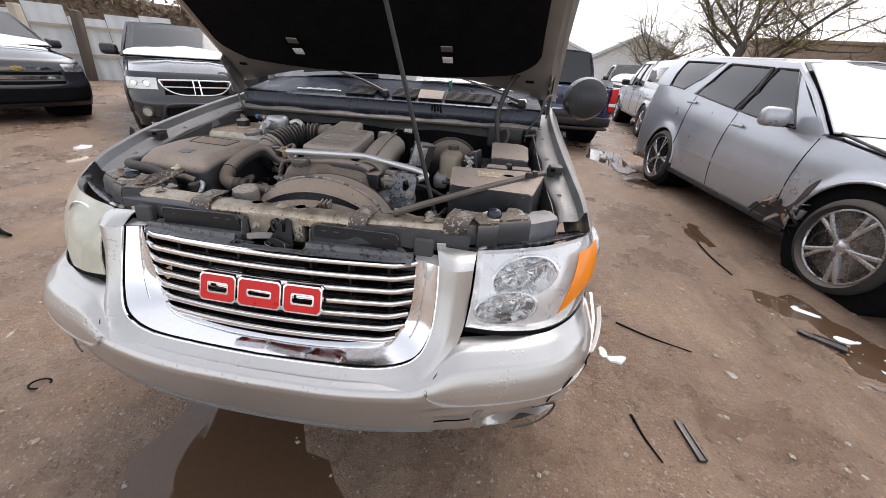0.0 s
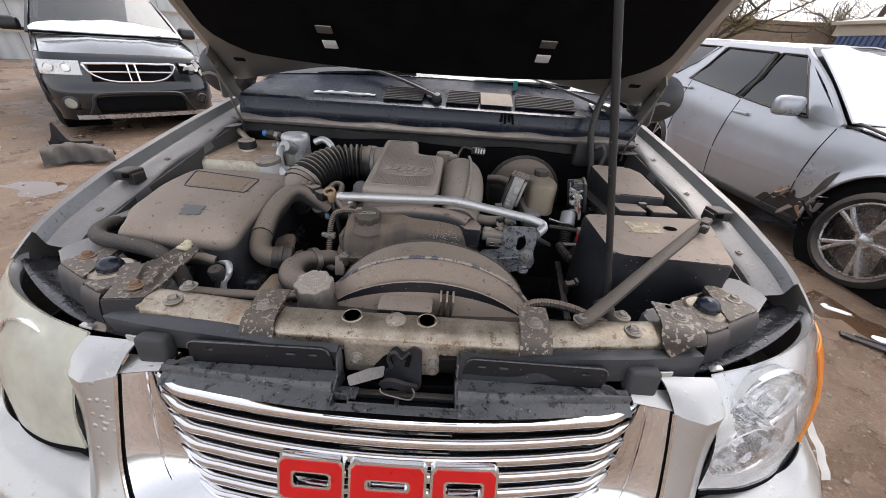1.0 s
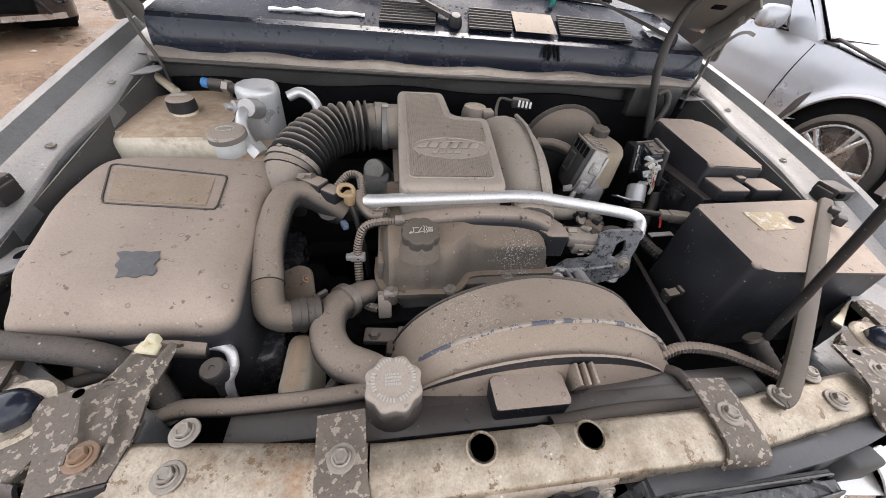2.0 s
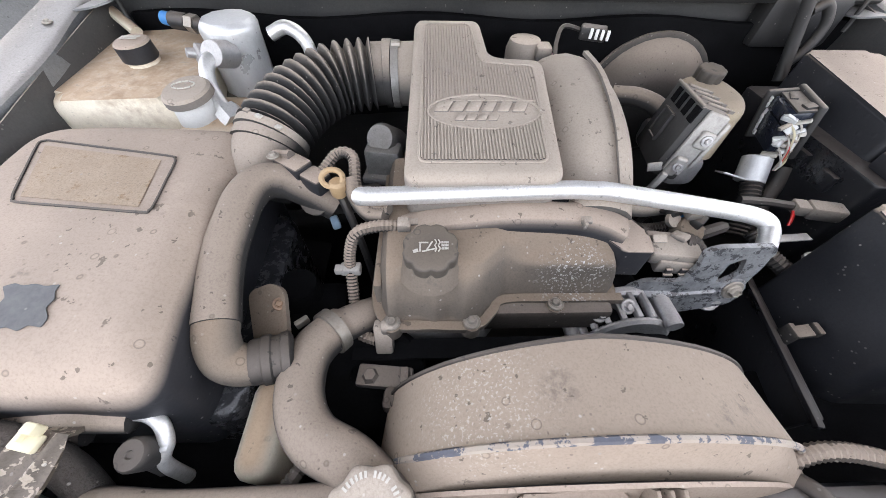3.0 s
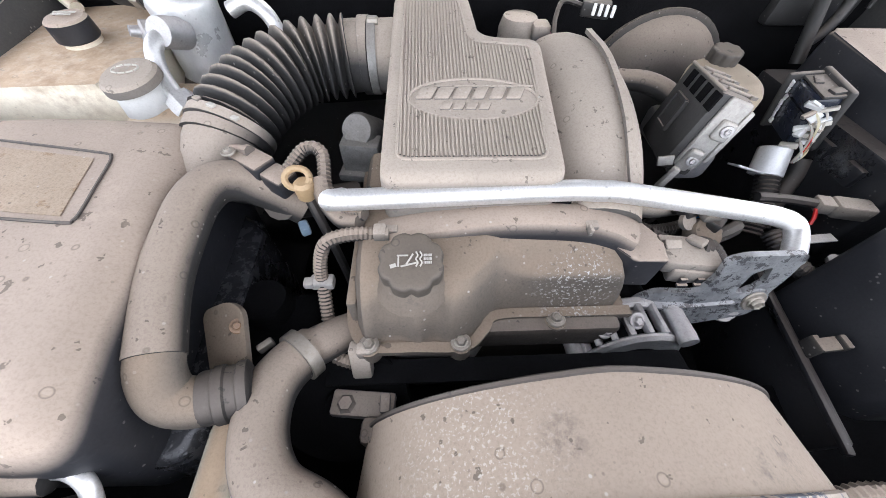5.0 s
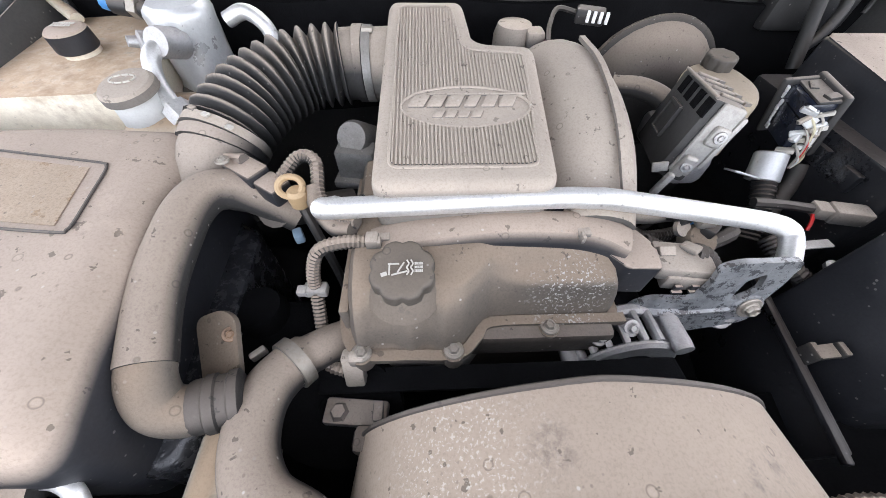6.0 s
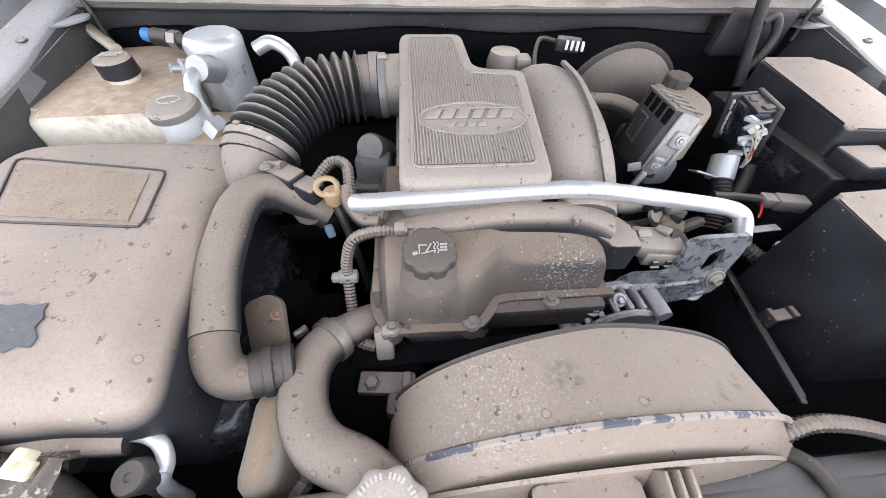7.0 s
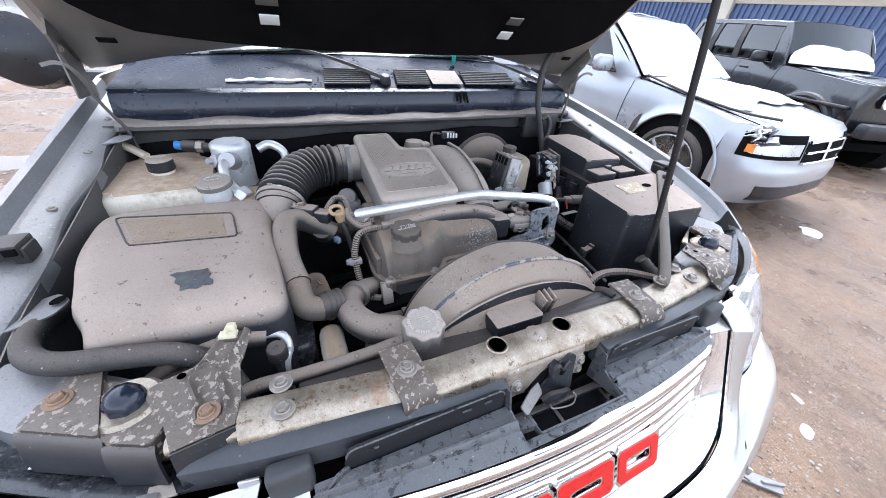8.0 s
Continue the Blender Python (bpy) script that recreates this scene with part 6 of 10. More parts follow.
eng_cover = part("engine_cover", warped(pillow(rounded(ec, 0.015, 8), 1.055, 1.130, 0.012, 5), tilt), "dusty_grey", suv, "dusty grey ribbed engine cover with a raised oval")
rim = [(-0.146, 0.522, 0.012), (0.014, 0.522, 0.012), (0.026, 0.716, 0.014), (-0.056, 0.724, 0.020), (-0.066, 0.828, 0.012), (-0.141, 0.828, 0.012)]
rp = rounded(rim, 0.012, 4)
part("cover_rim", sweep([tilt(Vector((x, y, 1.1305))) for x, y in rp + rp[:1]], ring(0.002, 6), 1), "dusty_grey", eng_cover)


def rib_ends(x):
    ys = []
    for (xa, ya), (xb, yb) in zip(rp, rp[1:] + rp[:1]):
        if (xa - x) * (xb - x) < 0:
            ys.append(ya + (yb - ya) * (x - xa) / (xb - xa))
    return sorted(ys)


OVAL = (-0.058, 0.614, 0.077, 0.034)
for i in range(42):
    x = -0.1425 + 0.00435 * i
    ends = rib_ends(x)
    if len(ends) < 2:
        continue
    y0, y1 = ends[0] + 0.004, ends[-1] - 0.004
    e = 1 - ((x - OVAL[0]) / OVAL[2]) ** 2
    runs = [(y0, y1)]
    if e > 0:
        d = OVAL[3] * math.sqrt(e)
        runs = [(y0, OVAL[1] - d), (OVAL[1] + d, y1)]
    for a, b in runs:
        if b - a > 0.004:
            part("rib", sweep([tilt(Vector((x, a, 1.130))), tilt(Vector((x, b, 1.130)))], [(-0.0015, 0), (-0.0009, 0.0017), (0.0009, 0.0017), (0.0015, 0)], 1, up=(0, 0, 1)), "dusty_grey", eng_cover)
oval = [(OVAL[0] + OVAL[2] * math.cos(a), OVAL[1] + OVAL[3] * math.sin(a)) for a in [i * 2 * math.pi / 40 for i in range(41)]]
part("oval", sweep([tilt(Vector((x, y, 1.1305))) for x, y in oval], ring(0.002, 6), 1), "dusty_grey", eng_cover)
def leaned(v):
    """Slants a raised mark and lays it on the cover."""
    return tilt(Vector((v.x + 0.45 * (v.y - 0.62), v.y, v.z)))


for k, w in enumerate((0.019, 0.018, 0.018, 0.015, 0.016, 0.018)):
    part("raised_mark", warped(box(-0.114 + 0.0212 * k, 0.622, 1.1308, w, 0.019, 0.0050, 0.0018), leaned), "dusty_grey", eng_cover)
part("raised_mark", warped(box(-0.050, 0.634, 1.1308, 0.120, 0.003, 0.0040, 0.001), leaned), "dusty_grey", eng_cover)
for k in range(4):
    part("raised_mark", warped(box(-0.082 + 0.0150 * k, 0.601, 1.1304, 0.012, 0.011, 0.0036, 0.001), leaned), "dusty_grey", eng_cover)
part("cover_base", prism(rounded([(-0.172, 0.50), (0.045, 0.50), (0.05, 0.735), (-0.06, 0.74), (-0.07, 0.83), (-0.172, 0.83)], 0.02), 1.0, 1.062, 0.004), "dusty_black", suv)
# intake manifold beside it: ribbed barrel
man = [(0.092, 0.505, 1.045), (0.104, 0.60, 1.078), (0.108, 0.70, 1.098), (0.104, 0.78, 1.10), (0.095, 0.835, 1.085)]
part("intake_manifold", sweep(man, [(0.062 * math.cos(a), 0.055 * math.sin(a)) for a in [i * 2 * math.pi / 22 for i in range(22)]], 8, lambda s: 0.82 + 0.24 * math.sin(math.pi * min(1, s * 0.9 + 0.08))), "dusty_grey", suv, "dusty plastic intake manifold")
part("manifold_seam", sweep([(x + 0.022, y, z + 0.058 + 0.003) for x, y, z in man[:-1]] , [(-0.004, -0.003), (0.004, -0.003), (0.004, 0.003), (-0.004, 0.003)], 8), "dusty_grey", suv)
part("manifold_runner", tube([(0.135, 0.545, 1.045), (0.18, 0.54, 1.04), (0.225, 0.545, 1.04)], 0.016, 12, 4), "dusty_grey", suv)
part("map_sensor", joined(lathe([(0, 0.02), (0.028, 0.018), (0.034, 0.0), (0.034, -0.03)], 20, pose(0.045, 0.872, 1.13, 0, 0)), box(0.075, 0.85, 1.135, 0.03, 0.035, 0.025, 0.006)), "dusty_grey", suv)
part("sensor_wires", joined(*[tube([(0.088 + 0.002 * k, 0.845, 1.135 - 0.004 * k), (0.098, 0.80 - 0.003 * k, 1.14), (0.095, 0.76, 1.125)], 0.0022, 5) for k in range(4)]), plain("pink_wire", (0.35, 0.16, 0.22), 0.5), suv)
part("conduit", conduit([(0.085, 0.80, 1.13), (0.075, 0.74, 1.128), (0.078, 0.70, 1.115)], 0.009), "rubber", suv)
part("plug", joined(box(0.16, 0.855, 1.165, 0.045, 0.025, 0.022, 0.004, rz=-20), tube([(0.145, 0.865, 1.165), (0.11, 0.87, 1.17), (0.095, 0.845, 1.155), (0.09, 0.82, 1.14)], 0.004, 6)), "rubber", suv)
for k in range(4):
    part("plug_pin", box(0.152 + 0.009 * k, 0.842 - 0.003 * k, 1.168, 0.005, 0.012, 0.014, 0.001, rz=-20), "label_white", suv)
# bright tube across the engine, and its bracket
part("bright_tube", tube([(-0.212, 0.520, 1.082), (-0.211, 0.505, 1.095), (-0.200, 0.497, 1.1015), (0.02, 0.500, 1.108), (0.070, 0.498, 1.109), (0.105, 0.496, 1.107), (0.260, 0.490, 1.081), (0.302, 0.488, 1.072), (0.320, 0.483, 1.066), (0.322, 0.472, 1.060), (0.311, 0.456, 1.058), (0.298, 0.440, 1.056)], 0.0118, 16, 8), "alu", suv, "bright bent aluminium tube across the engine")
part("tube_foot", box(-0.200, 0.512, 1.062, 0.014, 0.014, 0.05, 0.003), "alu", suv)
def bracket_arm(v):
    """The bracket's arm swells and twists where it reaches the head."""
    k = max(0.0, min(1.0, (0.225 - v.x) / 0.07))
    return Vector((v.x, v.y + 0.012 * k + 0.16 * (v.z - 1.02) * (1 - k), v.z))


arm = [(0.150, 0.952), (0.150, 0.980), (0.165, 1.002), (0.208, 1.012), (0.213, 1.040), (0.209, 1.068), (0.225, 1.076), (0.296, 1.077), (0.297, 1.040), (0.293, 1.012), (0.302, 0.985), (0.292, 0.968), (0.230, 0.952), (0.184, 0.944)]
cut = rounded([(0.248, 1.016), (0.249, 1.048), (0.266, 1.059), (0.274, 1.032), (0.264, 1.013)], 0.004, 3)
edge_arm = rounded(arm, 0.008, 4)


def holed_plate(outer, hole, thick):
    """A plate in the xz plane with one hole through it."""
    bm = bmesh.new()
    loops = []
    for pts in (outer, hole):
        loops.append([bm.verts.new((x, 0, z)) for x, z in pts])
    edges = [bm.edges.new((l[i], l[(i + 1) % len(l)])) for l in loops for i in range(len(l))]
    bmesh.ops.triangle_fill(bm, use_beauty=True, use_dissolve=False, edges=edges)
    bmesh.ops.recalc_face_normals(bm, faces=bm.faces)
    bmesh.ops.solidify(bm, geom=bm.faces[:], thickness=thick)
    return bm


part("tube_bracket", warped(moved(holed_plate(edge_arm, cut, 0.007), pose(0, 0.428, 0)), bracket_arm), "galvanised", suv, "cast aluminium bracket, mottled and dusty")
part("bracket_rib", sweep([(0.148, 0.436, 0.963), (0.19, 0.424, 0.978), (0.235, 0.420, 0.990), (0.275, 0.418, 0.998)], [(-0.005, -0.008), (0.005, -0.008), (0.006, 0.004), (0.0, 0.009), (-0.006, 0.004)], 6, size=lambda k: lerp(1.2, 0.8, k)), "galvanised", suv)
part("bracket_block", lathe([(0, 0.004), (0.017, 0.004), (0.019, 0.001), (0.019, -0.006)], 20, aim((0.276, 0.418, 1.004), (0, -0.95, 0.3))), "galvanised", suv)
part("bolt", bolt(0.276, 0.414, 1.0055, 0.012, (0, -0.95, 0.3)), "bolt", suv)
part("spring_nut", lathe([(0.0, 0.0), (0.014, 0.0), (0.016, 0.005), (0.013, 0.008), (0.016, 0.012), (0.012, 0.016), (0.015, 0.021), (0.011, 0.028)], 18, pose(0.276, 0.426, 0.950)), "cast", suv)
duct = [(-0.168, 0.482, 1.060), (-0.12, 0.486, 1.070), (-0.03, 0.490, 1.079), (0.055, 0.488, 1.077), (0.095, 0.482, 1.071), (0.122, 0.472, 1.063)]
part("rail_cover", sweep(duct, [(-0.020, -0.036), (0.021, -0.036), (0.022, 0.000), (0.018, 0.007), (0.010, 0.010), (-0.010, 0.010), (-0.017, 0.007), (-0.021, 0.000)], 8, up=(0, 0, 1)), "dusty_black", suv, "dusty black cable duct behind the valve cover")
part("duct_end", joined(prism(rounded([(0.098, 0.500), (0.096, 0.462), (0.114, 0.440), (0.154, 0.438), (0.156, 0.470), (0.136, 0.504)], 0.006, 3), 1.008, 1.060, 0.005)), "dusty_black", suv, "squared end of the cable duct")
for (x, y, z) in ((-0.155, 0.478, 1.074), (0.065, 0.472, 1.083)):
    part("duct_clip", joined(box(x, y, z, 0.014, 0.010, 0.006, 0.001), box(x - 0.004, y - 0.008, z + 0.001, 0.004, 0.010, 0.010, 0.001)), "dusty_grey", suv)
# Near-black bar stands for the narrow shadow along the duct.
part("duct_gap_shade", box(0.0, 0.506, 1.084, 0.10, 0.010, 0.016, 0.003), "felt", suv)
coil = joined(box(0.196, 0.462, 1.036, 0.066, 0.044, 0.022, 0.004, rz=-8), box(0.200, 0.446, 1.024, 0.052, 0.020, 0.024, 0.003, rz=-8), box(0.176, 0.470, 1.047, 0.020, 0.012, 0.010, 0.002, rx=30), box(0.206, 0.472, 1.050, 0.014, 0.020, 0.008, 0.002, rx=-20, rz=30))
part("coil_plug", coil, "dusty_grey", suv, "dusty multi-pin plug at the end of the duct")
for x in (0.187, 0.208):
    part("plug_latch", joined(box(x, 0.434, 1.022, 0.009, 0.004, 0.010, 0.001), box(x, 0.431, 1.018, 0.013, 0.004, 0.003, 0.0005)), "dusty_black", suv)
part("plug_boot", conduit([(0.212, 0.470, 1.042), (0.228, 0.468, 1.036), (0.240, 0.462, 1.024)], 0.014, 0.007, 12), "rubber", suv)
part("plug_ring", lathe([(0.004, 0.003), (0.011, 0.003), (0.011, -0.003), (0.004, -0.003)], 14, aim((0.212, 0.505, 1.048), (0.2, -0.6, 0.7))), "dusty_grey", suv)
part("cam_sensor", joined(lathe([(0, 0.010), (0.018, 0.009), (0.021, 0.004), (0.021, -0.01)], 18, aim((0.235, 0.494, 1.035), (0.1, -0.4, 0.9))), box(0.252, 0.502, 1.03, 0.024, 0.018, 0.012, 0.003, rz=20)), "dusty_brown", suv)
# alternator
alt_c = Vector((0.150, 0.372, 0.918))
alt_m = aim(alt_c, (0.05, -1.0, 0.04))
# Drum coloured near-black, so the slots between the ribs look shaded.
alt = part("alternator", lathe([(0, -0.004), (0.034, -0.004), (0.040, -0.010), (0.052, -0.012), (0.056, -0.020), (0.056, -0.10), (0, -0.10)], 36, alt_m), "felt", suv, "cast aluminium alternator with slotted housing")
part("alternator_hub", lathe([(0, 0.012), (0.016, 0.012), (0.020, 0.004), (0.026, 0.0), (0.028, -0.01)], 20, alt_m), "cast", alt)
for z0, z1, r in ((-0.004, -0.014, 0.066), (-0.048, -0.062, 0.070)):
    part("housing_ring", lathe([(0.046, z0 - 0.001), (r - 0.005, z0), (r, z0 - 0.004), (r, z1 + 0.003), (r - 0.004, z1), (0.046, z1)], 40, alt_m), "cast", alt)
for k in range(20):
    a = k * 2 * math.pi / 20
    rib = part("rib", box(0.064 * math.cos(a), 0.064 * math.sin(a), -0.031, 0.012, 0.0075, 0.040, 0.002, rz=math.degrees(a)), "cast", alt)
    rib.matrix_local = alt_m
for k in range(3):
    a = 0.9 + k * 2.1
    part("lug", lathe([(0.005, 0.006), (0.011, 0.006), (0.012, -0.002), (0.012, -0.05)], 14, alt_m @ pose(0.074 * math.cos(a), 0.074 * math.sin(a), -0.004)), "cast", alt)
for x, y, z, r in ((0.100, 0.398, 0.975, 0.011), (0.137, 0.402, 0.985, 0.009)):
    part("bolt", joined(bolt(x, y, z, r, (0.1, -0.6, 0.8)), lathe([(1.0 * r, 0.0), (1.2 * r, -0.004), (1.2 * r, -0.025)], 12, aim((x, y, z), (0.1, -0.6, 0.8)))), "cast", suv)
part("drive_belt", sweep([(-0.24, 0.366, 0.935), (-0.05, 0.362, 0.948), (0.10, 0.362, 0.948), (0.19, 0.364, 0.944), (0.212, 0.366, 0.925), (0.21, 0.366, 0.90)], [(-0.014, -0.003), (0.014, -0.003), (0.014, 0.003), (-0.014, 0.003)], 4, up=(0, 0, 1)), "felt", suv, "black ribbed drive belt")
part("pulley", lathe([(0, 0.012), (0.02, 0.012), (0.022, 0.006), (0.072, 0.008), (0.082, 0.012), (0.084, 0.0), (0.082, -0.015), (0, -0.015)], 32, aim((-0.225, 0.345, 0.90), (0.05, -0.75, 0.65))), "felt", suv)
part("pulley_bolt", bolt(-0.225, 0.338, 0.904, 0.007, (0.05, -0.75, 0.65)), "rust", suv)
part("tensioner", joined(box(-0.155, 0.30, 0.925, 0.08, 0.03, 0.03, 0.008, rz=-5), lathe([(0, 0.012), (0.012, 0.012), (0.014, 0)], 14, pose(-0.17, 0.295, 0.94))), "dark", suv)
# radiator hose, cap and tank
part("radiator_hose", tube([(-0.195, 0.425, 0.945), (-0.235, 0.398, 0.965), (-0.268, 0.372, 0.972), (-0.282, 0.335, 0.985), (-0.278, 0.288, 0.992), (-0.255, 0.250, 0.995), (-0.215, 0.228, 0.995), (-0.185, 0.205, 0.99)], 0.0255, 18, 8, lambda s: 0.92 if s < 0.2 else 1.06), "dusty_rubber", suv, "thick dusty radiator hose")
part("hose_clamp", lathe([(0.028, -0.007), (0.031, -0.007), (0.031, 0.007), (0.028, 0.007)], 24, aim((-0.262, 0.378, 0.972), (-0.6, -0.75, 0.2))), "bolt", suv)
part("clamp_ear", box(-0.30, 0.385, 0.985, 0.018, 0.008, 0.012, 0.002, rz=40), "bolt", suv)
lob2 = [((0.037 - 0.004 * (0.5 + 0.5 * math.cos(8 * a))) * math.cos(a), (0.037 - 0.004 * (0.5 + 0.5 * math.cos(8 * a))) * math.sin(a)) for a in [i * 2 * math.pi / 64 for i in range(64)]]
radcap = part("radiator_cap", moved(pillow(lob2, 0.0, 0.034, 0.006, 3), pose(-0.183, 0.187, 1.014, 6)), "dusty_grey", suv, "dusty lobed radiator cap with worn print")
part("cap_print", moved(joined(*[moved(box(0, 0.025, 0, 0.0022, 0.005, 0.0006, 0), pose(0, 0, 0, 0, 0, 9 * k)) for k in range(40) if k % 7], text_bars(4, 0.020, 0.016, seed=7)), pose(-0.183, 0.1865, 1.0486, 6)), "pale_print", radcap)
part("radiator_tank", box(0.0, 0.175, 0.960, 0.78, 0.05, 0.05, 0.012), "black", suv)
part("radiator_neck", lathe([(0.03, 0.01), (0.034, 0.0), (0.04, -0.03)], 20, pose(-0.183, 0.187, 1.012)), "dusty_black", suv)
part("radiator_core", box(0.0, 0.175, 0.72, 0.76, 0.04, 0.44, 0.004), "dark", suv)
part("condenser", box(0.0, 0.11, 0.72, 0.74, 0.02, 0.46, 0.004), "dark", suv)

# fan shroud: arched hood over the fan
SC = Vector((0.035, 0, 0.852))


def shroud_top(u, v):
    a = radians(lerp(172, 8, u))
    r = lerp(0.242, 0.232, v)
    sx = 1.03 if math.cos(a) > 0 else 0.98
    y = lerp(0.226, 0.318, v) - 0.012 * abs(math.cos(a)) * v
    return Vector((SC.x + sx * r * math.cos(a), y, SC.z + r * math.sin(a) ** 0.8 * 0.98))


shroud = part("fan_shroud", sheet(shroud_top, 48, 10, 0.004), "shroud", suv, "dust-caked arched fan shroud")
part("shroud_face", sheet(lambda u, v: (lambda a: Vector((SC.x + lerp(0.242, 0.30, v) * math.cos(a) * lerp(1, 1.05, v), lerp(0.226, 0.176, v), SC.z + lerp(0.237, 0.118, v) * math.sin(a) ** 0.8)))(radians(lerp(178, 2, u))), 48, 8, 0.004), "shroud", shroud)
part("shroud_ridge", sweep([shroud_top(u, 0.0) + Vector((0, 0, 0.002)) for u in [k / 20 for k in range(2, 19)]], ring(0.0035, 6), 2), surface("worn_plastic_edge", (0.36, 0.30, 0.25), (0.40, 0.345, 0.29), 0.6, 0, 30, chips_glints=(0.5, (0.10, 0.105, 0.13))), shroud, "rubbed bare edge")
part("shroud_lip", sweep([shroud_top(u, 1.0) for u in [k / 16 for k in range(1, 16)]], ring(0.003, 6), 2), "rubber", shroud)
part("fan_cowl", sheet(lambda u, v: (lambda a: Vector((SC.x + lerp(0.26, 0.14, v) * math.cos(a), 0.20 + 0.02 * v, SC.z + lerp(0.20, 0.05, v) * math.sin(a))))(radians(lerp(180, 0, u))), 24, 4, 0.004), "dusty_black", shroud)
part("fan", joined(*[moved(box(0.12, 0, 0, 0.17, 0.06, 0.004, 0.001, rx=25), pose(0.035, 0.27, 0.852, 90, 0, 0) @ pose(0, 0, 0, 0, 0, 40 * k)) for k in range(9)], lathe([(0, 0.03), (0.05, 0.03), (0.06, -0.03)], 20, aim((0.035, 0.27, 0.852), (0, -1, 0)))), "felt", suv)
for k in range(3):
    part("shroud_rib", box(0.062 + 0.012 * k, 0.185, 1.012, 0.004, 0.03, 0.045, 0.001, rx=12, ry=4), "shroud", shroud)
pad = part("shroud_tab", prism(rounded([(-0.055, 0.150), (0.048, 0.150), (0.048, 0.196), (-0.055, 0.196)], 0.006), 0.965, 1.016, 0.003), "dusty_black", suv, "black tab caked with dust")
part("shroud_base", box(0.05, 0.160, 0.972, 0.62, 0.04, 0.03, 0.008), "black", suv)
part("black_pipe", tube([(0.02, 0.135, 0.99), (0.12, 0.14, 0.995), (0.26, 0.14, 0.99)], 0.012, 12, 4), "rubber", suv)

part("idler_pulley", lathe([(0, 0.010), (0.016, 0.010), (0.020, 0.004), (0.034, 0.002), (0.050, 0.006), (0.054, 0.010), (0.056, 0.004), (0.056, -0.012)], 32, aim((-0.250, 0.388, 0.895), (0, -0.55, 0.84))), "rubber", suv, "black ribbed idler pulley")
part("pulley_bracket", joined(box(-0.195, 0.332, 0.925, 0.075, 0.030, 0.014, 0.004, rz=-6), lathe([(0, 0.008), (0.008, 0.008), (0.010, 0.003), (0.012, 0.0)], 6, pose(-0.214, 0.332, 0.931)), box(-0.168, 0.330, 0.936, 0.012, 0.022, 0.012, 0.003)), "apron", suv)
# dipstick and looms
part("dipstick", joined(sweep([(-0.262 + 0.014 * math.cos(a), 0.536 + 0.009 * math.sin(a), 1.098 + 0.007 * math.sin(a)) for a in [i * 2 * math.pi / 20 for i in range(21)]], ring(0.004, 8), 1), lathe([(0.008, 0.012), (0.012, 0.008), (0.011, -0.01), (0.006, -0.016)], 14, pose(-0.256, 0.532, 1.085))), "tan", suv, "tan plastic dipstick handle")
part("dipstick_tube", tube([(-0.256, 0.532, 1.075), (-0.246, 0.52, 1.04), (-0.235, 0.51, 0.97), (-0.23, 0.505, 0.90)], 0.006, 8), "rubber", suv)
part("loom", conduit([(-0.165, 0.478, 1.066), (-0.20, 0.475, 1.070), (-0.228, 0.470, 1.062), (-0.241, 0.462, 1.03), (-0.243, 0.452, 1.0), (-0.240, 0.420, 0.965), (-0.232, 0.385, 0.955), (-0.205, 0.372, 0.952)], 0.0085, 0.005), "dusty_rubber", suv, "ribbed cable conduit")
part("loom", conduit([(-0.185, 0.498, 1.078), (-0.215, 0.515, 1.068), (-0.232, 0.535, 1.085), (-0.238, 0.57, 1.105), (-0.26, 0.58, 1.105), (-0.285, 0.56, 1.085)], 0.0085, 0.005), "dusty_rubber", suv, "ribbed cable conduit")
part("loom_sleeve", tube([(-0.19, 0.492, 1.070), (-0.215, 0.505, 1.062), (-0.234, 0.525, 1.075), (-0.24, 0.545, 1.09)], 0.011, 10), "dusty_rubber", suv)
part("loom_clip", joined(box(-0.243, 0.455, 1.005, 0.028, 0.016, 0.014, 0.003), box(-0.258, 0.452, 1.008, 0.012, 0.012, 0.010, 0.002)), "pale_cast", suv, "pale plastic cable clip")
part("loom_plug", joined(box(-0.195, 0.372, 0.965, 0.024, 0.018, 0.05, 0.004, rx=-20), box(-0.188, 0.375, 0.985, 0.018, 0.014, 0.02, 0.003)), "dusty_grey", suv)
part("small_clip", box(-0.167, 0.474, 1.074, 0.014, 0.016, 0.014, 0.002), "dusty_grey", suv)
part("throttle_motor", lathe([(0, 0.02), (0.022, 0.02), (0.026, 0.01), (0.026, -0.06)], 22, aim((-0.212, 0.69, 1.055), (-0.2, -0.75, 0.6))), "cast_dirty", suv)
part("motor_flange", joined(box(-0.212, 0.67, 1.03, 0.06, 0.035, 0.05, 0.006, rz=-8), box(-0.212, 0.665, 1.0, 0.075, 0.045, 0.014, 0.004, rz=-8)), "cast_dirty", suv)
part("stay", plate(rounded([(-0.02, -0.05), (0.02, -0.05), (0.005, 0.05), (-0.008, 0.05)], 0.004), 0.004, pose(-0.18, 0.53, 1.03, 75, 0, 30)), "black", suv)
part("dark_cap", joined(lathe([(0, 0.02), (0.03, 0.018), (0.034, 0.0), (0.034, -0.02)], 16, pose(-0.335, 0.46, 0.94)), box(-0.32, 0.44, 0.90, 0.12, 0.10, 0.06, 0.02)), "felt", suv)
part("blue_plug", box(-0.27, 0.52, 1.03, 0.012, 0.018, 0.014, 0.003, rz=25), surface("faded_blue_plastic", (0.12, 0.18, 0.24), (0.18, 0.25, 0.32), 0.5), suv)
part("lower_hose", tube([(-0.22, 0.62, 0.99), (-0.26, 0.60, 1.0), (-0.295, 0.575, 1.02), (-0.30, 0.545, 1.05)], 0.022, 12), "rubber", suv)

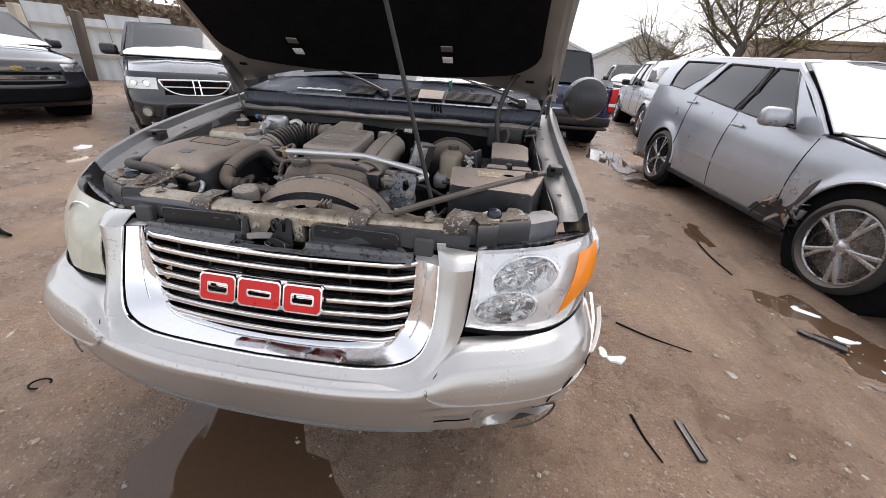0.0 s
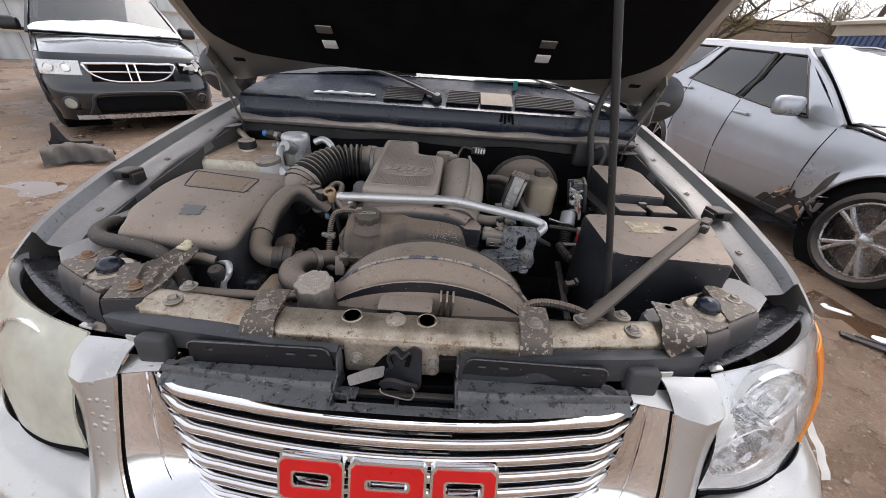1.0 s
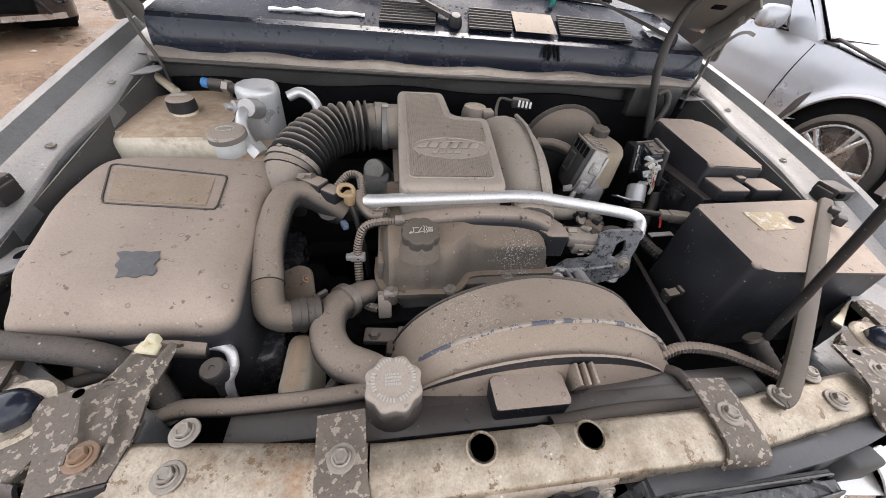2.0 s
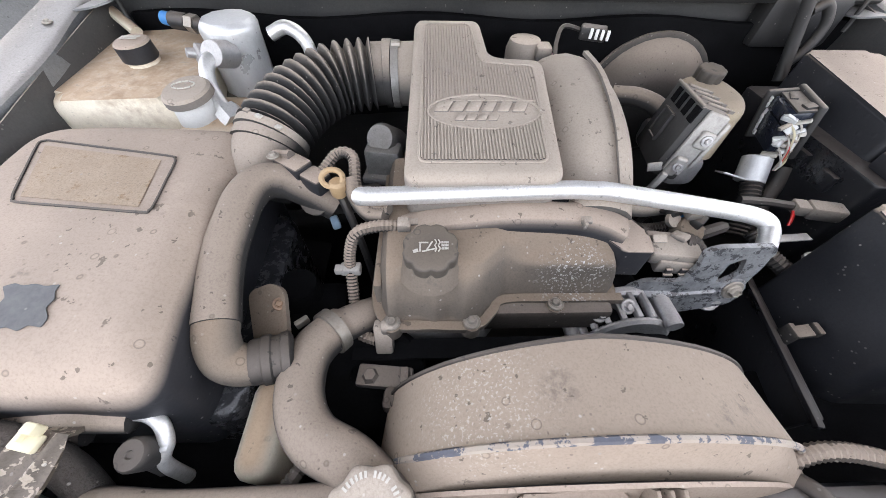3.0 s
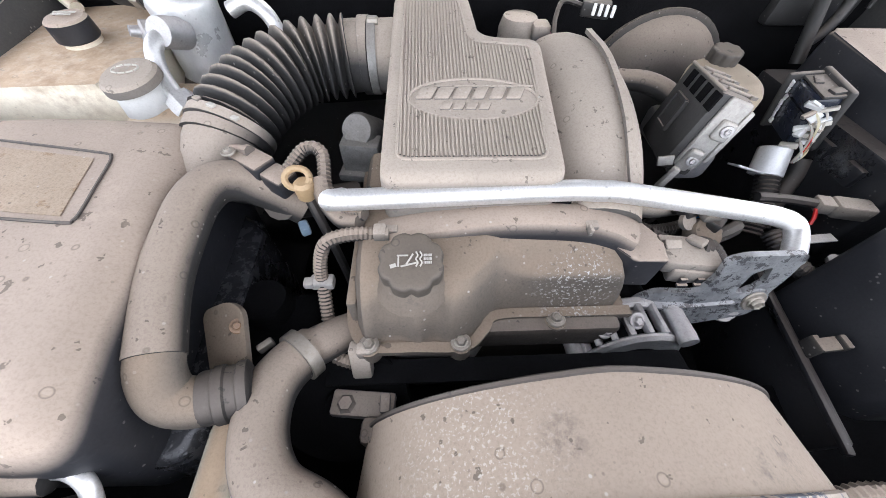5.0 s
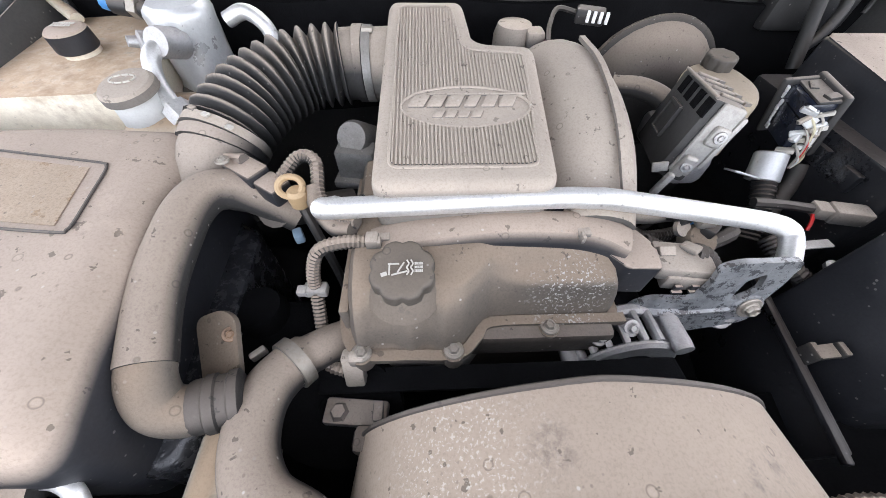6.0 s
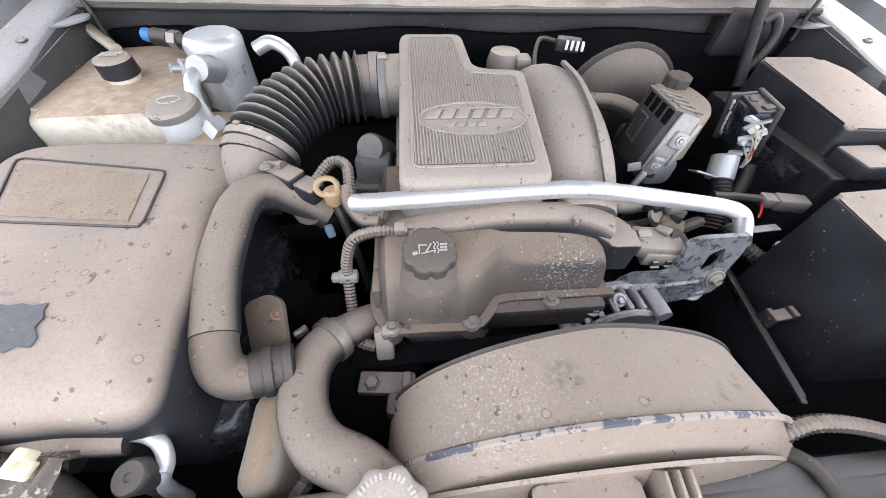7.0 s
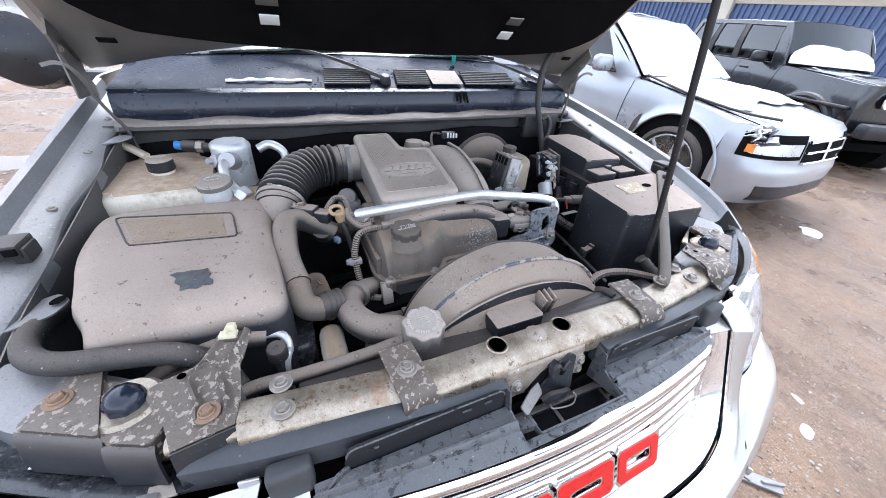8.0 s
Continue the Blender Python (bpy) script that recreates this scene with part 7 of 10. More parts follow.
# ---- battery and fuse box side ----
bat = rounded([(0.425, 0.312), (0.450, 0.298), (0.692, 0.284), (0.742, 0.462), (0.728, 0.488), (0.412, 0.474)], 0.010, 4)


def bat_tilt(v):
    return Vector((v.x, v.y, v.z + (0.13 * (v.y - 0.28) if v.z > 0.9 else 0)))


battery = part("battery_cover", warped(prism(bat, 0.80, 1.084, 0.008, 0.006, 3), bat_tilt), "dusty_black", suv, "dusty black battery cover")
part("label", warped(prism([(0.515, 0.395), (0.592, 0.398), (0.598, 0.446), (0.508, 0.446)], 1.0848, 1.0856), bat_tilt), "torn_paper", battery, "torn paper label")
part("finger_hole", warped(lathe([(0, 0.0), (0.017, 0.0)], 18, pose(0.616, 0.424, 1.0852) @ Matrix.Diagonal((1, 0.6, 1, 1))), bat_tilt), "felt", battery)
part("battery_tray", joined(box(0.375, 0.39, 0.93, 0.010, 0.27, 0.010, 0.003, rz=-10), box(0.385, 0.40, 0.83, 0.01, 0.27, 0.20, 0.003, rz=-10)), "black", suv)
part("tray_clip", joined(box(0.392, 0.375, 0.955, 0.022, 0.018, 0.008, 0.002, ry=-20), box(0.384, 0.378, 0.94, 0.008, 0.022, 0.03, 0.002), box(0.403, 0.374, 0.962, 0.008, 0.018, 0.014, 0.002)), "dusty_rubber", suv)
# Added sheets hide the bright ground, near-black like the shaded clutter there.
part("bay_dark_filler", box(0.52, 0.25, 0.875, 0.46, 0.20, 0.012, 0.004, ry=-4), "felt", suv)
part("bay_dark_filler", box(-0.55, 0.23, 0.875, 0.46, 0.16, 0.012, 0.004, ry=4), "felt", suv)
part("front_loom", conduit([(0.22, 0.215, 0.985), (0.27, 0.225, 1.0), (0.33, 0.215, 1.0), (0.39, 0.19, 0.99), (0.43, 0.17, 0.98)], 0.010, 0.006), "dusty_rubber", suv, "ribbed cable conduit")
part("stub", joined(lathe([(0, 0.04), (0.013, 0.04), (0.016, 0.036), (0.014, 0.03), (0.016, 0.024), (0.014, 0.018), (0.016, 0.012), (0.014, 0.006), (0.016, 0.0), (0.016, -0.02)], 14, aim((0.41, 0.20, 0.995), (-0.45, 0.6, 0.6)))), "rubber", suv)
part("pipe", tube([(0.235, 0.21, 0.97), (0.25, 0.19, 0.985), (0.255, 0.165, 0.985)], 0.010, 10), "rubber", suv)
fuse = rounded([(0.548, 0.598), (0.690, 0.588), (0.700, 0.78), (0.672, 0.83), (0.545, 0.83)], 0.012, 4)
fz = lambda v: Vector((v.x, v.y, v.z + (0.10 * (v.y - 0.60) if v.z > 1.05 else 0)))
fbox = part("fuse_box", warped(prism(fuse, 1.02, 1.128, 0.008, 0.003, 3), fz), "dusty_black", suv, "dusty black fuse box")
part("fuse_base", prism(rounded([(0.520, 0.540), (0.710, 0.535), (0.715, 0.84), (0.505, 0.85)], 0.01), 0.88, 1.075, 0.004), "black", fbox)
part("fuse_step", joined(box(0.575, 0.56, 1.09, 0.075, 0.06, 0.03, 0.005), box(0.665, 0.56, 1.09, 0.07, 0.055, 0.03, 0.005), box(0.618, 0.575, 1.102, 0.022, 0.014, 0.024, 0.003)), "dusty_black", fbox)
for k in range(3):
    part("box_rib", box(0.512, 0.60 + 0.06 * k, 1.04, 0.012, 0.03, 0.03, 0.003), "black", fbox)
# brake booster, master cylinder reservoir, control unit
part("brake_booster", lathe([(0, 0.05), (0.06, 0.048), (0.10, 0.036), (0.125, 0.012), (0.135, -0.005), (0.135, -0.02), (0.12, -0.08)], 36, aim((0.355, 0.935, 1.0), (0, -1, 0.05))), "dusty_rubber", suv, "dusty round brake booster")
part("booster_rim", lathe([(0.128, 0.0), (0.136, -0.002), (0.136, -0.012), (0.128, -0.014)], 40, aim((0.355, 0.932, 1.0), (0, -1, 0.05)) @ Matrix.Diagonal((1.04, 1.04, 1, 1))), "dusty_rubber", suv)
mres = rounded([(0.330, 0.715), (0.405, 0.705), (0.428, 0.745), (0.424, 0.81), (0.385, 0.842), (0.335, 0.825)], 0.022, 4)
mc = part("brake_reservoir", pillow(mres, 1.00, 1.108, 0.022, 6), "brown_plastic", suv, "yellowed brake fluid reservoir")
part("cap", moved(pillow([(x * 0.72, y * 0.72) for x, y in lobes], 0.0, 0.022, 0.004, 3), pose(0.380, 0.806, 1.106, 4)), "cap_plastic", mc, "dark lobed screw cap")
part("neck", lathe([(0.020, 0.004), (0.022, 0.0), (0.027, -0.02)], 18, pose(0.380, 0.806, 1.106)), "brown_plastic", mc)
part("mc_body", box(0.345, 0.755, 0.99, 0.06, 0.16, 0.06, 0.015), "cast", suv)
unit = part("control_unit", box(0.0, 0.0, 0.0, 0.044, 0.126, 0.110, 0.006), "grey_plastic", suv, "dark grey control module with a toothed top, in a pale bracket")
unit.matrix_local = pose(0.2660, 0.664, 1.0905, -9, 13, -17)
for k in range(4):
    y = 0.046 - 0.029 * k
    part("tooth", joined(box(0.006, y, 0.0565, 0.030, 0.007, 0.004, 0.001), prism([(0.020, y - 0.008), (0.032, y), (0.020, y + 0.008)], 0.0545, 0.0585)), "dusty_grey", unit)
    part("tooth_gap", prism([(-0.0232, y - 0.024), (-0.0205, y - 0.024), (-0.0205, y - 0.006), (-0.0232, y - 0.006)], 0.030, 0.051), "felt", unit)
part("unit_lip", box(-0.0205, 0.0, 0.0555, 0.004, 0.122, 0.004, 0.0012), "dusty_grey", unit)
clip = joined(*[box(-0.0245, y, z, 0.006, sy, sz, 0.001) for y, z, sy, sz in ((0.010, 0.020, 0.040, 0.005), (0.010, -0.022, 0.040, 0.004), (0.029, -0.001, 0.004, 0.044), (-0.009, -0.001, 0.006, 0.044))], box(-0.0232, 0.010, -0.001, 0.003, 0.034, 0.040, 0.001))
part("unit_clip", clip, "grey_plastic", unit)
bracket_end = joined(box(0.004, -0.066, 0.006, 0.030, 0.008, 0.096, 0.005, 3), box(0.024, -0.046, 0.010, 0.008, 0.046, 0.074, 0.004), box(0.008, -0.073, 0.018, 0.020, 0.010, 0.026, 0.004, 3), box(0.000, -0.073, -0.028, 0.018, 0.010, 0.034, 0.004, 3, rx=14), box(-0.008, -0.077, -0.060, 0.010, 0.010, 0.040, 0.003, rx=8), box(-0.022, -0.067, -0.042, 0.020, 0.004, 0.014, 0.001, ry=-30))
part("unit_frame", bracket_end, "pale_cast", unit, "pale metal bracket of the module")
for x, y, z in ((0.008, -0.0785, 0.020), (0.001, -0.078, -0.026)):
    part("frame_screw", bolt(x, y, z, 0.0065, (0, -1, 0.1)), "cast", unit)
part("blue_plug", joined(box(0.250, 0.545, 1.040, 0.028, 0.012, 0.012, 0.003, rx=-25), box(0.252, 0.538, 1.030, 0.022, 0.010, 0.022, 0.003, rx=-25), box(0.243, 0.534, 1.034, 0.004, 0.006, 0.020, 0.001)), "blue", suv)
for k, (x, y, z, d) in enumerate(((0.235, 0.505, 1.060, 0.02), (0.215, 0.515, 1.055, -0.01), (0.245, 0.50, 1.05, 0.0))):
    part("small_plug", joined(box(x, y, z, 0.022, 0.016, 0.014, 0.003, rz=20 * k), tube([(x, y, z), (x + d, y + 0.02, z - 0.02), (x + 2 * d, y + 0.03, z - 0.06)], 0.005, 6, 4)), ("dusty_grey", "rubber", "rubber")[k], suv)
conn = part("loom_connector", box(0, 0, 0, 0.046, 0.084, 0.100, 0.006), "cowl", suv, "black multi-pin connector block with a pale dusty frame")
conn.matrix_local = pose(0.480, 0.702, 1.078, 0, -12, -14) @ Matrix.Scale(0.78, 4)
part("connector_back", joined(box(0.026, 0.004, 0.002, 0.014, 0.108, 0.124, 0.008, 3), box(-0.006, 0.049, 0.0, 0.060, 0.012, 0.116, 0.006, 3)), "grey_plastic", conn)
part("connector_lid", joined(box(0.004, -0.002, 0.053, 0.036, 0.086, 0.006, 0.003), box(0.010, -0.030, 0.057, 0.022, 0.020, 0.008, 0.003, rz=12), box(0.0, 0.018, 0.056, 0.014, 0.030, 0.006, 0.002, rz=-15)), "grey_plastic", conn)
part("connector_seam", box(-0.0236, -0.006, 0.020, 0.002, 0.060, 0.002, 0), "felt", conn)
rw = random.Random(5)
for k in range(7):
    part("torn_tape", box(-0.0255, 0.040 + rw.uniform(-0.004, 0.004), 0.040 - 0.013 * k, 0.004, rw.uniform(0.005, 0.010), 0.012, 0.001, rx=rw.uniform(-20, 20)), "label_white", conn)
for k in range(16):
    part("crumpled_seal", box(-0.010 + rw.uniform(-0.016, 0.016), -0.046 + rw.uniform(-0.008, 0.004), 0.044 - 0.0062 * k, rw.uniform(0.014, 0.03), rw.uniform(0.008, 0.016), rw.uniform(0.005, 0.010), 0.002, rx=rw.uniform(-40, 40), ry=rw.uniform(-40, 40), rz=rw.uniform(-40, 40)), ("label_white", "can", "pale_print", "dusty_grey")[k % 4], conn)
for k in range(10):
    d = rw.uniform(-0.012, 0.012)
    part("wire", tube([(-0.008 + d, -0.044, 0.035 - 0.008 * k), (-0.002 + d, -0.062 + 0.4 * d, 0.018 - 0.008 * k), (0.004 + 0.5 * d, -0.060, -0.030 - 0.004 * k), (0.004 + 0.3 * d, -0.052, -0.085)], 0.0021, 5, 5), ("pale_print", "yellow", "label_white", "pale_print", "red", "dusty_grey", "tan")[k % 7], conn)
part("loom_trunk", tube([(0.512, 0.668, 1.015), (0.508, 0.652, 0.985), (0.492, 0.632, 0.955), (0.47, 0.60, 0.92)], 0.014, 12), "rubber", suv)
part("loom", conduit([(0.462, 0.685, 1.02), (0.452, 0.65, 1.0), (0.440, 0.61, 0.97), (0.425, 0.575, 0.93)], 0.018, 0.007, 12), "rubber", suv)
part("heat_sleeve", lathe([(0.021, 0.022), (0.023, 0.02), (0.024, -0.022), (0.02, -0.024)], 18, aim((0.454, 0.664, 1.012), (0.2, 0.6, 0.75))), "can", suv, "silver foil sleeve")
part("foil_tab", plate(rounded([(-0.025, -0.02), (0.02, -0.02), (0.025, 0.018), (-0.02, 0.018)], 0.005), 0.003, pose(0.416, 0.660, 1.002, -30, 10, -15)), "can", suv)
for pts, r in (([(0.17, 0.50, 1.03), (0.21, 0.49, 1.02), (0.26, 0.50, 1.02), (0.32, 0.53, 1.0), (0.38, 0.57, 0.96)], 0.010), ([(0.16, 0.53, 1.02), (0.2, 0.53, 1.0), (0.27, 0.55, 0.99), (0.33, 0.59, 0.97), (0.36, 0.62, 0.93)], 0.010),
               ([(0.40, 0.54, 0.98), (0.41, 0.50, 0.97), (0.44, 0.47, 0.95), (0.45, 0.44, 0.90)], 0.014), ([(0.13, 0.475, 1.045), (0.16, 0.465, 1.035), (0.2, 0.45, 1.02), (0.23, 0.45, 1.0)], 0.009)):
    part("loom", conduit(pts, r, 0.006), "rubber", suv, "ribbed cable conduit")
part("grey_plug", joined(box(0.492, 0.548, 1.02, 0.05, 0.026, 0.024, 0.004, rz=-12), box(0.458, 0.557, 1.02, 0.02, 0.022, 0.018, 0.002, rz=-12)), "dusty_grey", suv)
part("plug_lead", tube([(0.45, 0.56, 1.02), (0.41, 0.57, 1.02), (0.37, 0.575, 1.02)], 0.007, 8), "rubber", suv)
part("red_wire", tube([(0.447, 0.552, 1.018), (0.449, 0.545, 1.006), (0.448, 0.54, 0.996)], 0.0025, 6), "red", suv)
part("strap_end", joined(box(0.43, 0.51, 1.0, 0.06, 0.014, 0.003, 0.001, rz=4), lathe([(0.006, 0.003), (0.014, 0.003), (0.014, -0.003), (0.006, -0.003)], 14, pose(0.455, 0.478, 0.985))), "cast", suv)
part("brake_line", tube([(0.20, 0.78, 1.09), (0.24, 0.76, 1.095), (0.275, 0.735, 1.085), (0.285, 0.70, 1.06)], 0.016, 12), "dusty_rubber", suv)
part("cable_coil", tube([(0.575, 0.86, 1.08), (0.572, 0.885, 1.14), (0.560, 0.90, 1.20), (0.556, 0.92, 1.26), (0.575, 0.95, 1.34), (0.61, 0.96, 1.41), (0.66, 0.95, 1.44), (0.70, 0.95, 1.43)], 0.011, 12, 8), "rubber", suv, "thick black cable hanging from the hood")
part("cable_coil", tube([(0.572, 0.875, 1.10), (0.600, 0.880, 1.13), (0.612, 0.89, 1.17), (0.598, 0.90, 1.20), (0.575, 0.90, 1.19)], 0.009, 10, 8), "rubber", suv, "thick black cable hanging from the hood")
part("side_box", box(0.60, 0.95, 1.16, 0.16, 0.05, 0.09, 0.012), "rubber", suv)
part("battery_hold", joined(box(0.62, 0.24, 1.02, 0.10, 0.05, 0.012, 0.004, rz=25)), "steel", suv)
# Added black sheets close off the bay, so its depths stay dark.
part("side_dark_sheet", sheet(lambda u, v: Vector((lerp(-0.72, -0.36, u), lerp(0.22, 0.68, v), 0.80 + 0.01 * math.sin(11 * u))), 6, 6, 0.004), "felt", suv)
part("bay_dark_sheet", sheet(lambda u, v: Vector((lerp(-0.8, 0.8, u), lerp(0.15, 1.05, v), 0.50 + 0.02 * math.sin(7 * u + 5 * v))), 8, 8, 0.004), "felt", suv)

# ---- the yard: it slopes a little against the SUV ----
EX, EY = Vector((1, 0, -0.02)).normalized(), Vector((0, 1, 0.045))
EZ = EX.cross(EY).normalized()
EY = EZ.cross(EX)
YARD = Matrix((EX, EY, EZ)).transposed().to_4x4()


def at(x, y, z=0.0, rz=0.0):
    """A pose in the yard: x, y along the ground, z above it."""
    return YARD @ pose(x, y, z, 0, 0, rz)


PUDDLES = [(0.10, -0.12, 0.62, 0.36), (-0.45, 0.15, 0.3, 0.4), (2.95, 5.0, 0.35, 0.8), (2.75, 6.6, 0.4, 0.6), (-3.75, 2.65, 0.5, 0.32), (-2.9, 3.5, 0.6, 0.25), (2.85, 2.9, 0.3, 0.7), (3.0, 1.3, 0.5, 0.5),
           (5.2, 0.1, 0.9, 0.45), (6.8, 0.5, 0.8, 0.35), (-2.6, 4.3, 0.5, 0.3), (-1.9, 1.9, 0.35, 0.25), (4.0, 7.4, 0.4, 0.9)]


def ground_z(x, y):
    near = math.exp(-((x * x + y * y) / 900.0))
    z = 0.018 * noise.noise(Vector((x * 0.9, y * 0.9, 0))) + 0.010 * noise.noise(Vector((x * 3.1, y * 3.1, 4))) + 0.006 * noise.noise(Vector((x * 9, y * 9, 9)))
    if abs(x) < 7 and abs(y) < 8:
        z += 0.004 * noise.noise(Vector((x * 21, y * 17, 5))) + 0.005 * noise.noise(Vector((x * 5, y * 1.2, 8)))
    for px, py, rx, ry in PUDDLES:
        d = ((x - px) / rx) ** 2 + ((y - py) / ry) ** 2
        if d < 9:
            z -= 0.034 * math.exp(-0.8 * d)
    return z * near + 0.5 * noise.noise(Vector((x * 0.01, y * 0.01, 2))) * (1 - near)


def ground_mesh():
    n = 480
    def place(k):
        s = 2 * k / n - 1
        return math.copysign((math.exp(abs(s) * 6.6) - 1) / (math.exp(6.6) - 1) * 1400 + abs(s) * 14, s)
    axis = [place(k) for k in range(n + 1)]
    verts = [(x + 0.5, y + 1.5, ground_z(x + 0.5, y + 1.5)) for x in axis for y in axis]
    faces = [(i * (n + 1) + j, (i + 1) * (n + 1) + j, (i + 1) * (n + 1) + j + 1, i * (n + 1) + j + 1) for i in range(n) for j in range(n)]
    me = bpy.data.meshes.new("ground")
    me.from_pydata(verts, [], faces)
    for p in me.polygons:
        p.use_smooth = True
    return me


def mud():
    m, t, p = nodes_of("wet_mud")
    a, b, c, d = noise_of(t, 1.1, 6, 0.65), noise_of(t, 11, 6, 0.75), noise_of(t, 70, 5, 0.75), noise_of(t, 260, 3, 0.7)
    tracks = noise_of(t, 5, 5, 0.65, (1.0, 0.22, 1.0))
    tone = maths(t, "ADD", maths(t, "MULTIPLY", a, 0.45), maths(t, "ADD", maths(t, "MULTIPLY", b, 0.35), maths(t, "MULTIPLY", c, 0.2)))
    colour = mixc(t, ramp(t, tone, 0.38, 0.64), (0.115, 0.065, 0.038), (0.32, 0.212, 0.138))
    colour = mixc(t, ramp(t, tracks, 0.5, 0.66, 0, 0.5), colour, (0.31, 0.22, 0.15))
    colour = mixc(t, maths(t, "MULTIPLY", ramp(t, d, 0.50, 0.62), 0.5), colour, (0.06, 0.038, 0.025))
    co = t.nodes.new("ShaderNodeTexCoord")
    stones = None
    for size, low, tint in ((38.0, 0.72, (0.33, 0.275, 0.22)), (85.0, 0.70, (0.40, 0.35, 0.30)), (60.0, 0.80, (0.05, 0.035, 0.027))):
        v = add(t, "TexVoronoi", Scale=size)
        t.links.new(co.outputs["Object"], v.inputs["Vector"])
        sep = t.nodes.new("ShaderNodeSeparateColor")
        t.links.new(v.outputs["Color"], sep.inputs[0])
        there = maths(t, "MULTIPLY", ramp(t, sep.outputs[0], low, low + 0.02), ramp(t, v.outputs["Distance"], 0.34, 0.26))
        there = maths(t, "MULTIPLY", there, ramp(t, noise_of(t, 2.3, 4), 0.40, 0.58, 0.15, 1.0))
        colour = mixc(t, maths(t, "MULTIPLY", there, 0.75), colour, tint)
        stones = there if stones is None else maths(t, "ADD", stones, there)
    t.links.new(colour, p.inputs["Base Color"])
    t.links.new(ramp(t, a, 0.40, 0.60, 0.14, 0.75), p.inputs["Roughness"])
    h = maths(t, "ADD", maths(t, "MULTIPLY", b, 0.8), maths(t, "ADD", maths(t, "MULTIPLY", c, 0.35), maths(t, "MULTIPLY", tracks, 0.5)))
    h = maths(t, "ADD", h, maths(t, "ADD", maths(t, "MULTIPLY", stones, 0.16), maths(t, "MULTIPLY", d, 0.06)))
    bu = add(t, "Bump", Strength=0.9, Distance=0.04)
    t.links.new(h, bu.inputs["Height"])
    t.links.new(bu.outputs[0], p.inputs["Normal"])
    return m


M["mud"] = mud()
M["water"] = plain("muddy_water", (0.085, 0.050, 0.030), 0.03)
M["stone"] = surface("gravel_stone", (0.20, 0.165, 0.13), (0.42, 0.38, 0.33), 0.7, 0, 40, 200, 0.3)
ground = new("ground", ground_mesh())
ground.data.materials.append(M["mud"])
ground.matrix_world = YARD
tagged(ground, "wet brown mud and gravel of a salvage yard", "ground", kind="structure")
for i, (px, py, rx, ry) in enumerate(PUDDLES):
    pts = []
    for k in range(40):
        a = k * 2 * math.pi / 40
        q = 1.9 + 0.3 * noise.noise(Vector((3 * math.cos(a), 3 * math.sin(a), i * 3.3)))
        pts.append((px + rx * q * math.cos(a), py + ry * q * math.sin(a)))
    zc = ground_z(px, py)
    solo("puddle", prism(pts, zc - 0.02, zc + 0.007), "water", "brown puddle on the mud", "puddle", YARD, "puddles", "structure")


def gravel(seed, count, x0, x1, y0, y1, small, big):
    rnd = random.Random(seed)
    verts, faces = [], []
    form = [(1, 0, 0), (-1, 0, 0), (0, 1, 0), (0, -1, 0), (0, 0, 0.7), (0, 0, -0.7)]
    tris = [(0, 2, 4), (2, 1, 4), (1, 3, 4), (3, 0, 4), (2, 0, 5), (1, 2, 5), (3, 1, 5), (0, 3, 5)]
    for _ in range(count):
        x, y = rnd.uniform(x0, x1), rnd.uniform(y0, y1)
        r = small * (big / small) ** (rnd.random() ** 3)
        z = ground_z(x, y)
        k = len(verts)
        a = rnd.uniform(0, 6.28)
        for fx, fy, fz in form:
            sx, sy = fx * rnd.uniform(0.6, 1.3), fy * rnd.uniform(0.6, 1.3)
            verts.append((x + r * (sx * math.cos(a) - sy * math.sin(a)), y + r * (sx * math.sin(a) + sy * math.cos(a)), z + r * fz * rnd.uniform(0.5, 1) + 0.2 * r))
        faces += [(k + i, k + j, k + l) for i, j, l in tris]
    me = bpy.data.meshes.new("gravel")
    me.from_pydata(verts, [], faces)
    me.materials.append(M["stone"])
    ob = new("gravel", me)
    ob.matrix_world = YARD
    return tagged(ob, "small loose stones pressed into the mud", "gravel", kind="stuff")


gravel(11, 2600, 0.9, 3.4, -0.9, 4.5, 0.003, 0.016)
gravel(12, 1800, -4.5, -0.9, -0.9, 4.5, 0.004, 0.018)
gravel(13, 900, -1.2, 1.6, -1.0, 0.2, 0.003, 0.012)
gravel(14, 700, 3.0, 7.5, -1.0, 1.5, 0.004, 0.02)
gravel(15, 700, -9, -3, 2.0, 9.0, 0.008, 0.035)

# ---- parked vehicles ----
def paint(name, colour, rough=0.3, metal=0.5, drops=0.4):
    dusty = 0.10 if max(colour) > 0.1 else 0.0
    return surface(name, tuple(0.92 * c for c in colour), tuple(1.06 * c for c in colour), rough, metal, 3, 600, 0.03, coat=0.7, drops=drops, dust=dusty, rough_var=0.06)


